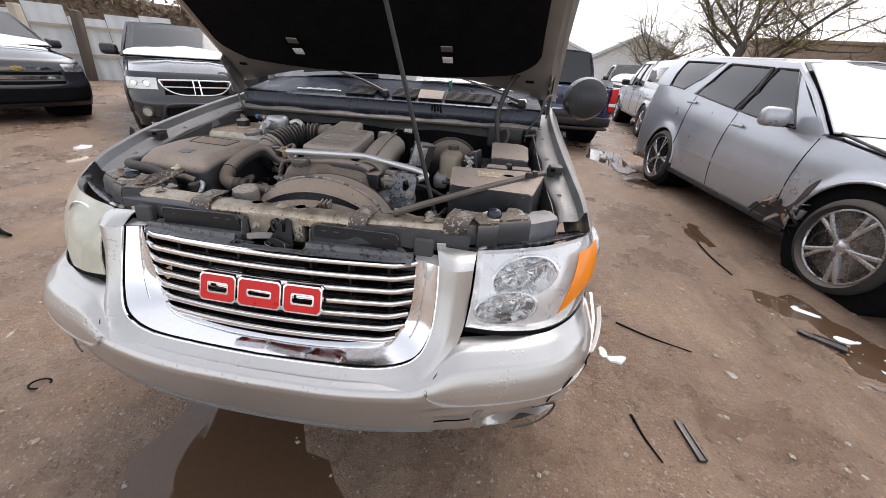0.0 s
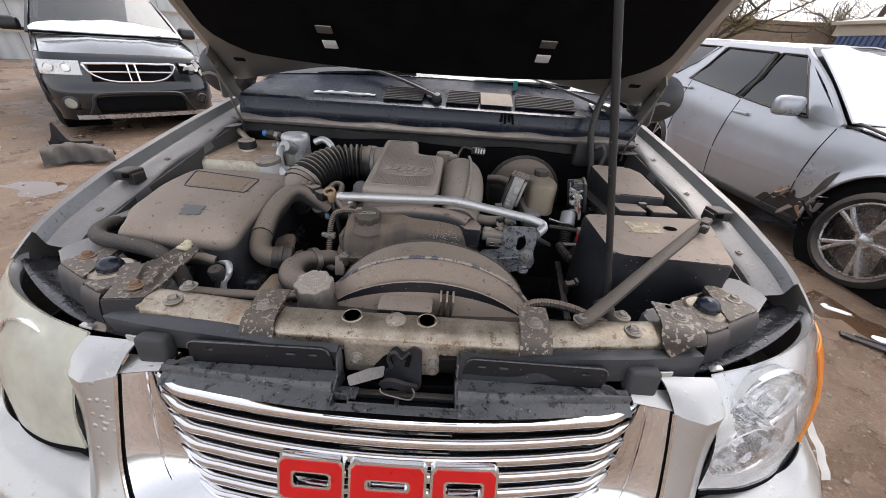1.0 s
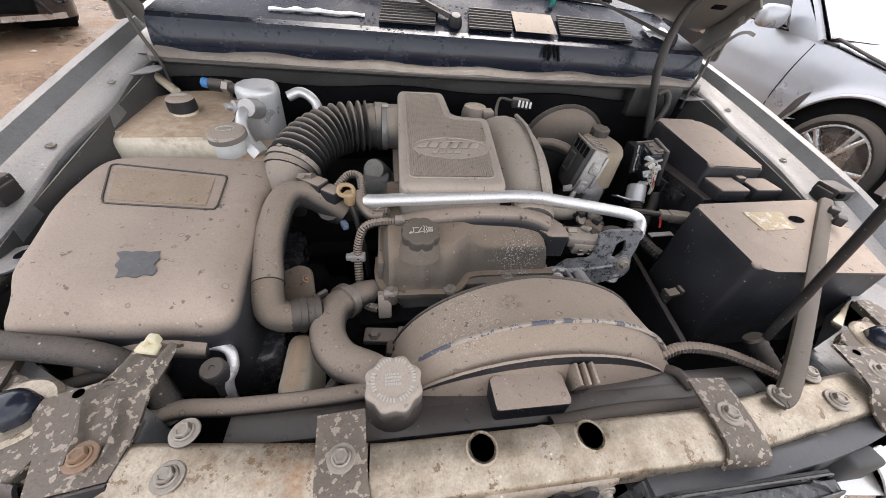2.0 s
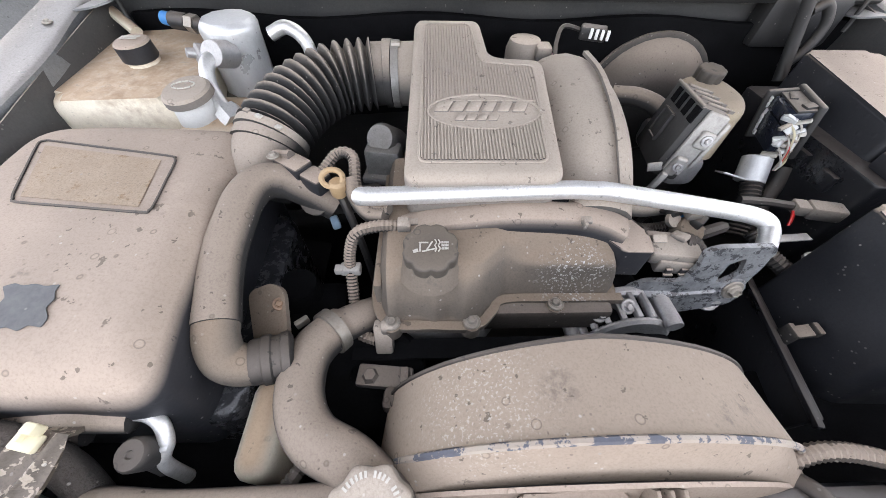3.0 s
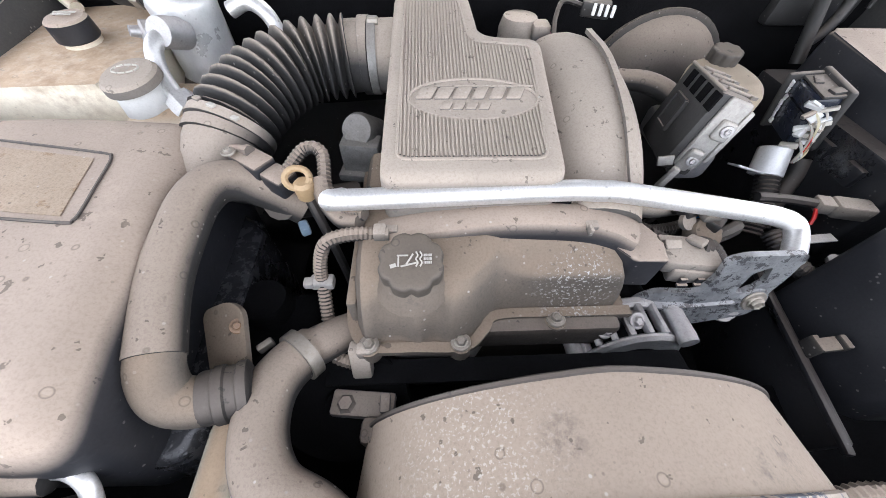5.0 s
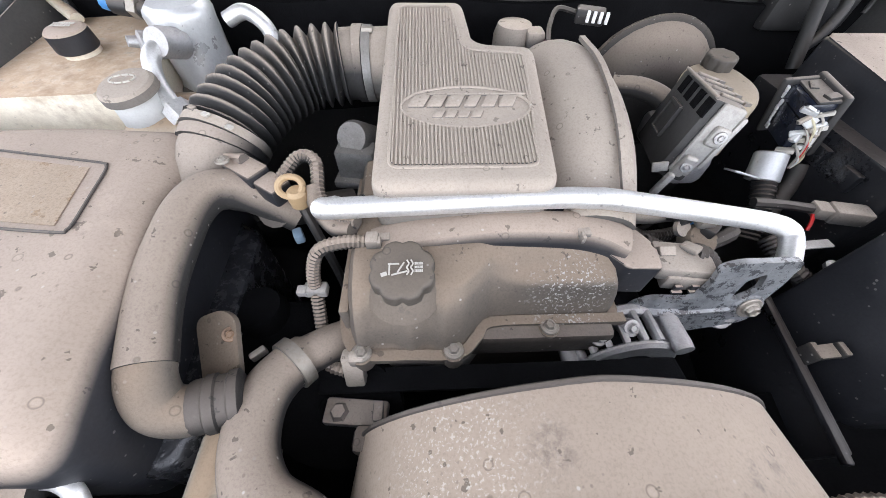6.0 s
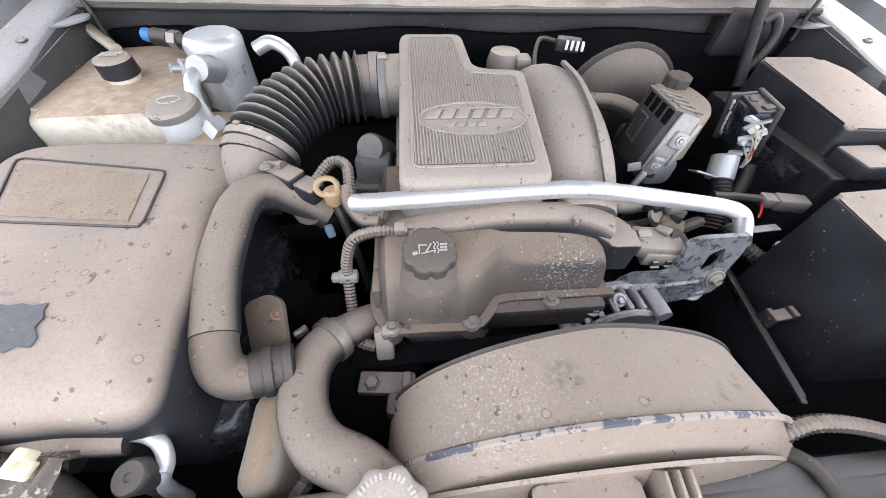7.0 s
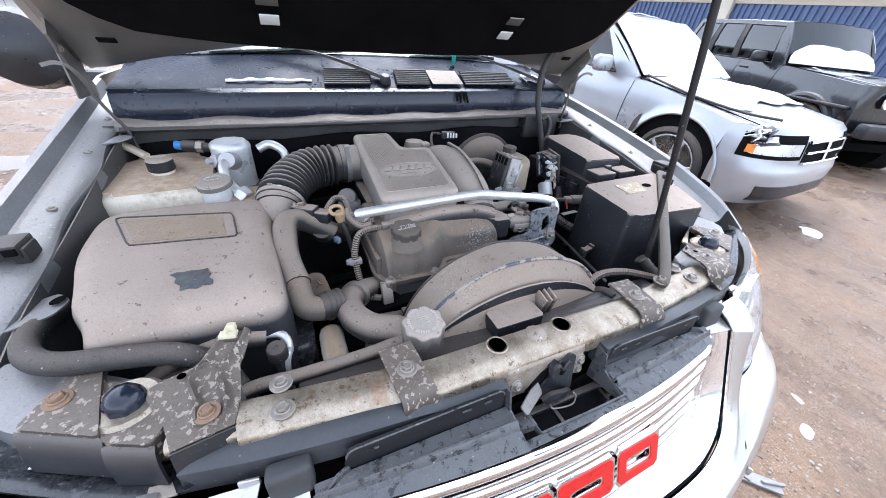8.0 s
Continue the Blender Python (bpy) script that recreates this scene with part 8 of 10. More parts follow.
def wheel(car, x, y, r, rim, width, spokes, side, style="bright", sink=0.0, inside="alloy_dark"):
    m = aim((x, y, r - sink), (side, 0, 0))
    barrel = part("wheel", lathe([(rim, 0.045), (rim * 0.96, 0.05), (rim * 0.93, 0.0), (rim * 0.9, -0.08), (0, -0.085)], 32, m), inside, car)
    part("tyre", lathe([(rim - 0.005, 0.045), (rim + 0.02, 0.07), (r - 0.05, 0.085), (r - 0.012, 0.07), (r, 0.05), (r, -width + 0.06), (r - 0.02, -width + 0.02), (rim, -width + 0.03)], 36, m), "tyre", barrel)
    mat = "alloy" if style == "bright" else "alloy_dark"
    part("rim_lip", lathe([(rim * 0.93, 0.04), (rim * 0.96, 0.058), (rim * 1.0, 0.056), (rim * 1.005, 0.045)], 36, m), mat, barrel)
    for k in range(spokes):
        a = 2 * math.pi * k / spokes
        for d in ((-0.13, 0.13) if spokes == 5 else (0,)):
            pts = [(0.045 * math.cos(a), 0.045 * math.sin(a), 0.05), (rim * 0.5 * math.cos(a + d * 0.5), rim * 0.5 * math.sin(a + d * 0.5), 0.055), (rim * 0.96 * math.cos(a + d), rim * 0.96 * math.sin(a + d), 0.045)]
            part("spoke", moved(sweep(pts, [(-0.011, -0.012), (0.011, -0.012), (0.014, 0.004), (0.005, 0.008), (-0.005, 0.008), (-0.014, 0.004)], 4, lambda s: lerp(0.85, 1.25, s), up=(0, 0, 1)), m), mat, barrel)
    part("hub_cap", lathe([(0, 0.066), (0.025, 0.064), (0.035, 0.056), (0.06, 0.05), (0.065, 0.03)], 18, m), mat, barrel)
    for k in range(5):
        a = 2 * math.pi * k / 5 + 0.3
        part("wheel_nut", moved(lathe([(0, 0.062), (0.008, 0.06), (0.009, 0.045)], 6), m @ pose(0.055 * math.cos(a), 0.055 * math.sin(a), 0)), "alloy", barrel)
    return barrel


def vehicle(name, label, where, spec, body_mat, category="car", group="parked cars"):
    """A road vehicle: its front at y = 0, its tail at y = L, built of side skins, hood, fascias, roof, glass and wheels."""
    s = spec
    L, W = s["L"], s["W"]
    half = W / 2
    car = thing(name, label, category, where, group)
    M[name] = body_mat
    nose = s.get("nose", 0.50)
    arch = s["r"] + s.get("gap", 0.055)
    sill = s.get("sill", 0.30)
    arches = dict(zip(s["wheels"], s.get("arches", (arch, arch))))
    top = s["top"]

    def plan(y):
        return half * (1 - 0.05 * max(0, 1 - y / 1.1) ** 2 - 0.05 * max(0, (y - L + 1.0) / 1.0) ** 2)

    def bulge(z, zt):
        k = (z - sill) / max(0.05, zt - sill)
        return 1 - 0.055 * (2 * min(1, max(0, k)) - 0.95) ** 2 - s.get("crease", 0.012) * math.exp(-((k - 0.62) / 0.05) ** 2)

    def side_point(side, y, v, off=0.0):
        zt = smooth_at(top, y)
        low = sill
        for wy in s["wheels"]:
            d = abs(y - wy)
            if d < arches[wy]:
                low = max(low, s["r"] + math.sqrt(arches[wy] ** 2 - d * d))
        z = lerp(low, zt, v)
        flare = 0.02 * sum(math.exp(-((math.hypot(y - wy, z - s["r"]) - arches[wy]) / 0.05) ** 2) for wy in s["wheels"])
        return Vector((side * (plan(y) * bulge(z, zt) + flare + off), y, z))

    for side in (-1, 1):
        ys = [nose]
        while ys[-1] < L - nose * 0.7:
            near = min(abs(abs(ys[-1] - wy) - arches[wy]) for wy in s["wheels"])
            ys.append(ys[-1] + (0.018 if near < 0.06 else 0.05))
        ys[-1] = L - nose * 0.7
        body = part("body_side", sheet(lambda u, v: side_point(side, ys[min(len(ys) - 1, round(u * (len(ys) - 1)))], v), len(ys) - 1, 16, 0.004), name, car)
        for wy in s["wheels"]:
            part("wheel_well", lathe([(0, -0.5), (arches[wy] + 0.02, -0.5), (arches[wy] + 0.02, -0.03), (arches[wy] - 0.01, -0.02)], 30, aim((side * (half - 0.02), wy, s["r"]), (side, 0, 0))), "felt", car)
            part("arch_trim", sweep([(side * (plan(wy) * 0.985 + 0.022), wy + arches[wy] * math.cos(a), s["r"] + arches[wy] * math.sin(a)) for a in [radians(d) for d in range(0, 181, 12)]], ring(s.get("trim", 0.012), 8), 2), s.get("trim_mat", name), car)
            if not (s.get("skip") == (side, wy)):
                wheel(car, side * (half - 0.07), wy, s["r"], s["rim"], 0.24, s.get("spokes", 5), side, s.get("wheel_style", "bright"), inside=s.get("rims", "alloy_dark"))
        part("sill_trim", box(side * (half - 0.06), L / 2, sill - 0.01, 0.07, s["wheels"][1] - s["wheels"][0] - 2 * arch, 0.07, 0.015), s.get("sill_mat", "black"), body)
        for y in s.get("gaps", ()):
            part("door_gap", tube([side_point(side, y + 0.02 * math.sin(3 * v), v, 0.0015) for v in (0.02, 0.25, 0.5, 0.75, 0.98)], 0.004, 5, 3), "felt", body)
        for y in s.get("handles", ()):
            c = side_point(side, y, 0.86, 0.022)
            part("door_handle", joined(box(c.x, c.y, c.z, 0.02, 0.20, 0.028, 0.008), box(c.x - side * 0.016, c.y - 0.07, c.z, 0.02, 0.03, 0.03, 0.006), box(c.x - side * 0.016, c.y + 0.07, c.z, 0.02, 0.03, 0.03, 0.006)), s.get("handle_mat", name), body)

    def nose_point(th, v, off=0.0, tail=False):
        a = radians(th)
        p, q = s.get("round", 0.55), s.get("round", 0.55)
        sx, cy = math.copysign(abs(math.sin(a)) ** p, a), math.cos(a) ** q
        yj = nose if not tail else L - nose * 0.7
        zt = smooth_at(top, yj) if not tail else s.get("tail_top", smooth_at(top, yj))
        low = s.get("chin", 0.26)
        z = lerp(low, lerp(zt, s.get("nose_z", zt), cy) if not tail else zt, v)
        prof = curve_at(s.get("nose_prof", [(0, 0.10), (0.15, 0.0), (0.45, 0.0), (0.55, 0.03), (0.85, 0.07), (0.95, 0.10), (1, 0.15)]), v)
        d = nose if not tail else nose * 0.7
        y = yj - (d - prof * (1 if not tail else 0.5) + off) * cy if not tail else yj + (d - prof * 0.5 + off) * cy
        wide = plan(yj) * bulge(z, zt)
        return Vector((sx * (wide + off * abs(math.sin(a))), y, z))

    front = part("front_fascia", sheet(lambda u, v: nose_point(lerp(-90, 90, u), v), 48, 18, 0.004), name, car)
    rear = part("rear_fascia", sheet(lambda u, v: nose_point(lerp(-90, 90, u), v, 0, True), 36, 14, 0.004), name, car)

    def patch(t0, t1, v0, v1, off, mat, pname, lab="", tail=False, thick=0.006, n=10, bend=None):
        f = (lambda u, v: nose_point(lerp(t0, t1, u), lerp(v0, v1, v) + (bend(u, v) if bend else 0), off, tail))
        return part(pname, sheet(f, n, 6, thick), mat, rear if tail else front, lab)

    # hood
    yc, zc = s["cowl"]
    def hood_skin(u, v):
        a = 2 * u - 1
        th = math.degrees(math.asin(max(-1, min(1, math.copysign(abs(a) ** (1 / s.get("round", 0.55)), a)))))
        e = nose_point(th, 1.0)
        y = lerp(e.y, yc + 0.05 * (1 - a * a) * -1, v)
        zs = smooth_at(top, max(y, nose)) if abs(a) > 0.999 else lerp(e.z, zc, v)
        zedge = lerp(e.z, smooth_at(top, yc), v)
        z = lerp(zedge, lerp(e.z, zc, v), 1 - abs(a) ** 3) + s.get("crown", 0.035) * (1 - a * a) * math.sin(math.pi * min(1, v * 1.2)) + s.get("power", 0.0) * math.exp(-((abs(a) - 0.35) / 0.08) ** 2) * math.sin(math.pi * v)
        x = a * lerp(abs(nose_point(90, 1.0).x), plan(yc) * bulge(zedge, zedge), v)
        return Vector((x, y, z))
    hood_part = part("hood", sheet(hood_skin, 24, 18, 0.004), name, car)
    for k in (-1, 1):
        part("hood_gap", tube([hood_skin(0.5 + k * 0.47, v) + Vector((0, 0, 0.002)) for v in (0.02, 0.2, 0.4, 0.6, 0.8, 0.97)], 0.005, 5, 3), "felt", hood_part)

    # glasshouse
    wb = plan(yc) * 0.945
    wr = half * s.get("roof_w", 0.76)
    (yf, zf), (yr, zr) = s["roof"]
    yb, zb = s["back"]
    zbelt = lambda y: smooth_at(top, y) - 0.005

    def cab(side, sx, v, off=0.0):
        b = Vector((side * plan(yc + 0.4) * 0.945, lerp(yc, yb, sx), 0))
        b.z = zbelt(b.y)
        t = Vector((side * wr, lerp(yf, yr, sx), lerp(zf, zr, sx) + 0.015 * math.sin(math.pi * sx)))
        p = b.lerp(t, v)
        p.x += side * (0.035 * math.sin(math.pi * v) + off)
        return p

    for side in (-1, 1):
        for (a0, a1, b0, b1) in s["windows"]:
            g = part("side_window", sheet(lambda u, v: cab(side, lerp(lerp(a0, b0, v), lerp(a1, b1, v), u), lerp(0.03, 0.9, v), -0.012), 8, 5, 0.004), s.get("side_glass", "glass_dark"), car)
            g.visible_shadow = False
            rimpts = [cab(side, lerp(lerp(a0, b0, v), lerp(a1, b1, v), u), lerp(0.03, 0.9, v), 0.002) for u, v in ((0, 0), (0.5, 0), (1, 0), (1, 0.5), (1, 1), (0.5, 1), (0, 1), (0, 0.5), (0, 0))]
            part("window_trim", sweep(rimpts, ring(0.009, 6), 1), "rubber", g)
        edges = [(0.0, s["windows"][0][0], 0.0, s["windows"][0][2])] + [(w[1], x[0], w[3], x[2]) for w, x in zip(s["windows"], s["windows"][1:])] + [(s["windows"][-1][1], 1.0, s["windows"][-1][3], 1.0)]
        for i, (a0, a1, b0, b1) in enumerate(edges):
            part("pillar", sheet(lambda u, v: cab(side, lerp(lerp(a0, b0, v), lerp(a1, b1, v), u), v), 4, 6, 0.02), s.get("pillar_mat", "rubber") if i not in s.get("body_pillars", (0, len(edges) - 1)) else name, car)
        part("roof_rail", sheet(lambda u, v: cab(side, u, lerp(0.89, 1.0, v)), 20, 2, 0.02), name, car)
    roof = part("roof", sheet(lambda u, v: Vector((lerp(-wr, wr, u), lerp(yf - 0.02, yr + 0.02, v), lerp(zf, zr, v) + 0.015 * math.sin(math.pi * v) + 0.045 * math.sin(math.pi * u) ** 0.7)), 20, 16, 0.01), name, car)
    wsg = part("windscreen", sheet(lambda u, v: Vector((lerp(-1, 1, u) * lerp(wb - 0.03, wr - 0.02, v), lerp(yc - 0.07 * math.sin(math.pi * u), yf - 0.05 * math.sin(math.pi * u), v), lerp(zc + 0.0, zf + 0.02, v) + 0.01 * math.sin(math.pi * u))), 16, 8, 0.004), s.get("screen", "glass"), car)
    wsg.visible_shadow = False
    bg_ = part("rear_glass", sheet(lambda u, v: Vector((lerp(-1, 1, u) * lerp(wb - 0.06, wr - 0.04, v), lerp(yb + 0.02, yr + 0.03, v) + 0.04 * math.sin(math.pi * u), lerp(zbelt(yb), zr, v))), 12, 6, 0.004), "glass_dark", car)
    for side in (-1, 1):
        part("screen_pillar", sweep([(side * (wb + 0.008), yc + 0.02, zc - 0.005), (side * (lerp(wb, wr, 0.5) + 0.012), lerp(yc, yf, 0.5) - 0.02, lerp(zc, zf, 0.5) + 0.012), (side * (wr + 0.004), yf + 0.01, zf + 0.012)], [(-0.020, -0.02), (0.022, -0.022), (0.018, 0.004), (-0.014, 0.006)], 6, up=(0, 0, 1)), name, car)
    part("cowl_panel", box(0, yc + 0.02, zc - 0.03, 1.9 * wb, 0.16, 0.03, 0.01), "rubber", car)
    for side in (-1, 1):
        part("wiper", tube([(side * 0.25 + 0.35, yc - 0.05, zc + 0.02), (side * 0.25 + 0.05, yc + 0.0, zc + 0.05), (side * 0.25 - 0.3, yc - 0.02, zc + 0.035)], 0.008, 6, 4), "rubber", car)
    # inside: floor, dashboard and seats
    part("cabin_floor", box(0, (yc + yb) / 2, 0.55, W * 0.86, yb - yc, 0.3, 0.02), "felt", car)
    part("dashboard", box(0, yc + 0.35, zc - 0.12, W * 0.8, 0.5, 0.22, 0.06), "felt", car)
    for side in (-1, 1):
        part("seat", joined(box(side * 0.38, yc + 1.2, 0.95, 0.5, 0.18, 0.62, 0.08, 3, rx=-12), box(side * 0.38, yc + 1.29, 1.36, 0.26, 0.11, 0.18, 0.05, 3, rx=-8), box(side * 0.38, yc + 0.95, 0.72, 0.5, 0.5, 0.16, 0.06, 3)), "felt", car)
        if s.get("mirror", True):
            c = Vector((side * (half + 0.12), yc + 0.42, zbelt(yc + 0.4) + 0.09))
            mir = part("door_mirror", box(c.x, c.y, c.z, 0.24, 0.13, 0.17, 0.055, 4, rx=-6, rz=side * 8), s.get("mirror_mat", "black"), car)
            part("mirror_foot", box(c.x - side * 0.12, c.y + 0.03, c.z - 0.065, 0.12, 0.06, 0.04, 0.012), "black", mir)
    part("underbody", box(0, L / 2, 0.36, W * 0.7, L * 0.9, 0.14, 0.03), "felt", car)
    return dict(car=car, front=front, rear=rear, patch=patch, nose=nose_point, side=side_point, hood=hood_skin, hood_part=hood_part, cab=cab, roof=roof, wb=wb, wr=wr)


def screen_snow(v, spec, amount=0.35, label="strip of snow along the foot of the windscreen"):
    yc, zc = spec["cowl"]
    yf, zf = spec["roof"][0]
    wb, wr = v["wb"], v["wr"]
    def f(u, t):
        a = 2 * u - 1
        q = t * amount * (0.25 + 0.75 * math.sin(math.pi * u) ** 0.4 if amount < 1 else 1.0) * (0.86 + 0.15 * noise.noise(Vector((u * 2.6, 3, amount * 9))) + 0.05 * noise.noise(Vector((u * 9, 5, 1))))
        x = a * lerp(wb - 0.02, wr - 0.015, q)
        return Vector((x, lerp(yc - 0.07 * math.sin(math.pi * u), yf - 0.05, q) - 0.012, lerp(zc, zf + 0.02, q) + 0.022 + 0.014 * math.sin(math.pi * t)))
    part("snow", sheet(f, 40, 8, 0.015), "snow", v["car"], label)


# the grey SUV with a wrecked front corner
GREY = dict(L=5.1, W=1.93, wheels=(0.93, 3.97), r=0.375, rim=0.298, arches=(0.50, 0.43), sill=0.29, chin=0.22, nose=0.52, nose_z=0.93, round=0.66, crown=0.04, power=0.012, crease=0.006, body_pillars=(0, 2, 3), rims="felt",
            top=[(0.3, 0.86), (0.8, 0.97), (1.4, 1.07), (1.8, 1.10), (2.2, 1.115), (2.7, 1.165), (3.6, 1.27), (4.3, 1.345), (5.1, 1.36)], cowl=(1.56, 1.12), roof=((2.42, 1.655), (4.75, 1.735)), back=(4.86, 1.36), tail_top=1.34,
            windows=[(0.10, 0.355, 0.005, 0.125), (0.375, 0.640, 0.15, 0.44), (0.735, 0.865, 0.49, 0.86)], gaps=(1.62, 2.72, 3.62), handles=(2.60, 3.62), mirror_mat=None, spokes=5, trim=0.014, roof_w=0.77)
gpaint = paint("grey_paint", (0.41, 0.425, 0.455), 0.32, 0.55)
M["grey_suv"] = gpaint
GREY["mirror_mat"] = "grey_suv"
g = vehicle("grey_suv", "grey SUV with a torn front corner, snow on its hood", at(4.32, 1.26, 0.0, 4), GREY, gpaint)
g["patch"](-16, 16, 0.60, 0.86, 0.006, "felt", "grille_opening", bend=lambda u, v: 0.0)
for k, v0 in enumerate((0.60, 0.73, 0.86)):
    part("grille_bar", sweep([g["nose"](th, v0, 0.018) for th in (-16, -12, -8, -4, -1, 0, 1, 4, 8, 12, 16)], ring(0.014, 6), 2), "chrome", g["front"])
part("grille_post", sweep([g["nose"](0, v, 0.02) for v in (0.60, 0.7, 0.78, 0.86)], ring(0.014, 6), 2), "chrome", g["front"])
for side in (-1, 1):
    g["patch"](side * 18, side * 80, 0.64, 0.93, 0.006, "felt", "lamp_hole")
    g["patch"](side * 21, side * 70, 0.69, 0.83, 0.014, "alloy", "headlamp", "smashed headlamp with an amber end")
    g["patch"](side * 66, side * 74, 0.70, 0.80, 0.02, "amber", "amber_reflector")
g["patch"](-50, 50, 0.08, 0.30, 0.008, "black", "lower_grille")
rnd = random.Random(3)
for k in range(16):
    c = g["nose"](-62 + rnd.uniform(-14, 14), rnd.uniform(0.82, 0.98), 0.02)
    part("broken_plastic", box(c.x, c.y, c.z, rnd.uniform(0.04, 0.14), rnd.uniform(0.03, 0.09), 0.008, 0.002, rx=rnd.uniform(-50, 50), ry=rnd.uniform(-50, 50), rz=rnd.uniform(0, 180)), rnd.choice(("black", "black", "black", "lamp_silver", "snow")), g["car"])
part("door_crease", sweep([g["side"](-1, y, lerp(0.42, 0.34, (y - 1.5) / 2.0), 0.004) for y in (1.55, 1.9, 2.3, 2.7, 3.1, 3.45)], [(-0.006, -0.022), (0.010, -0.010), (0.010, 0.002), (-0.006, 0.022)], 5, lambda s: 0.25 + 0.75 * math.sin(math.pi * min(1, 0.12 + 0.8 * s))), "grey_suv", g["car"])
# torn rocker behind the front wheel
for k in range(18):
    c = Vector((-0.93 + rnd.uniform(-0.05, 0.07), 0.93 + 0.43 + rnd.uniform(-0.02, 0.38), rnd.uniform(0.34, 0.58)))
    part("torn_metal", sweep([c, c + Vector((rnd.uniform(-0.08, 0.02), rnd.uniform(-0.09, 0.09), rnd.uniform(-0.09, 0.06))), c + Vector((rnd.uniform(-0.1, 0.03), rnd.uniform(-0.09, 0.09), rnd.uniform(-0.12, 0.03)))],
         [(-0.02, -0.003), (0.02, -0.003), (0.025, 0.003), (-0.015, 0.003)], 4, lambda s: lerp(1.3, 0.4, s)), rnd.choice(("rust", "rust", "black", "black", "dark", "cast")), g["car"])
part("rocker_gash", sheet(lambda u, v: g["side"](-1, lerp(1.36, 1.95, u), lerp(0.02, 0.30 * (1 - u) + 0.06 + 0.04 * math.sin(17 * u), v), 0.006), 20, 5, 0.003), "dark", g["car"], "dark torn hole in the sill")
# snow over its hood and windscreen
def hood_snow(u, v):
    p = g["hood"](lerp(0.04, 0.96, u), lerp(0.30 + 0.12 * noise.noise(Vector((u * 5, 1, 7))), 1.0, v))
    return p + Vector((0, 0, 0.012 + 0.03 * math.sin(math.pi * u) ** 0.5 * math.sin(math.pi * min(1, v + 0.1)) ** 0.5 + 0.012 * noise.noise(p * 6)))


part("snow", sheet(hood_snow, 40, 24, 0.01), "snow", g["car"], "sheet of snow over the hood")
screen_snow(g, GREY, 1.05, "snow over the windscreen")
part("roof_snow", sheet(lambda u, v: Vector((lerp(-0.6, 0.6, u), lerp(2.5, 4.6, v), lerp(1.668, 1.740, v) + 0.055 * math.sin(math.pi * u) ** 0.7 + 0.01 * noise.noise(Vector((u * 7, v * 9, 0))))), 24, 24, 0.01), "snow", g["car"], "thin snow on the roof")
part("weather_cable", tube([g["hood"](0.045, 0.95) + Vector((-0.02, 0.05, 0.05)), g["hood"](0.03, 0.72) + Vector((0, 0, 0.03)), g["hood"](0.03, 0.5) + Vector((0, 0, 0.02)), g["hood"](0.06, 0.2) + Vector((0, 0, 0.02)), g["hood"](0.15, 0.06) + Vector((0, 0, 0.03))], 0.012, 8, 8), "rubber", g["car"], "loose black rubber seal along the hood's edge")

# the black SUV that faces the silver one
BLK = dict(L=4.89, W=1.84, wheels=(0.95, 3.84), r=0.36, rim=0.25, sill=0.30, chin=0.20, nose=0.50, nose_z=0.97, round=0.52, crown=0.05, power=0.012,
           top=[(0.3, 0.93), (0.8, 1.02), (1.5, 1.10), (2.6, 1.14), (3.8, 1.2), (4.89, 1.22)], cowl=(1.38, 1.13), roof=((2.15, 1.62), (4.4, 1.62)), back=(4.6, 1.18), tail_top=1.2,
           windows=[(0.18, 0.44, 0.09, 0.36), (0.47, 0.70, 0.385, 0.66), (0.735, 0.93, 0.69, 0.9)], gaps=(1.5, 2.55, 3.5), handles=(2.35, 3.3), mirror_mat="black", screen="glass")
b = vehicle("black_suv", "black SUV with a chrome cross grille and one broken headlamp", at(-4.2, 4.6, 0.0, 45.0), BLK, paint("black_paint", (0.012, 0.014, 0.018), 0.18, 0.1))
b["patch"](-14, 14, 0.60, 0.88, 0.006, "felt", "grille_opening")
oval_pts = [b["nose"](th, v, 0.02) for th, v in ((-17, 0.86), (-6, 0.865), (-1, 0.87), (1, 0.87), (6, 0.865), (17, 0.86), (14, 0.74), (8, 0.64), (3, 0.60), (0.5, 0.595), (-0.5, 0.595), (-3, 0.60), (-8, 0.64), (-14, 0.74), (-17, 0.86))]
part("grille_ring", sweep(oval_pts, ring(0.013, 8), 3), "chrome", b["front"])
part("grille_bar", sweep([b["nose"](th, 0.745, 0.02) for th in (-14.5, -10, -6, -3, -1, 0, 1, 3, 6, 10, 14.5)], ring(0.013, 8), 2), "chrome", b["front"])
for d in (-0.15, 0.15):
    part("grille_post", sweep([b["nose"](d, v, 0.024) for v in (0.595, 0.68, 0.78, 0.87)], ring(0.012, 8), 2), "chrome", b["front"])
b["patch"](-66, -19, 0.70, 0.90, 0.012, "lamp_silver", "headlamp", "clear headlamp")
part("headlamp_lens", sheet(lambda u, v: b["nose"](lerp(-67, -18, u), lerp(0.69, 0.91, v), 0.02), 12, 5, 0.003), "lens", b["front"])
for d in (-48, -30):
    c = b["nose"](d, 0.80, 0.02)
    part("lamp_bowl", lathe([(0.052, 0.0), (0.045, 0.006), (0.034, -0.004), (0.018, -0.008), (0, -0.004)], 10, aim(c, (math.sin(radians(d)) * 0.7, -1, 0.1))), "reflector", b["front"])
b["patch"](20, 66, 0.72, 0.89, 0.008, "felt", "lamp_hole", "empty socket of the broken headlamp")
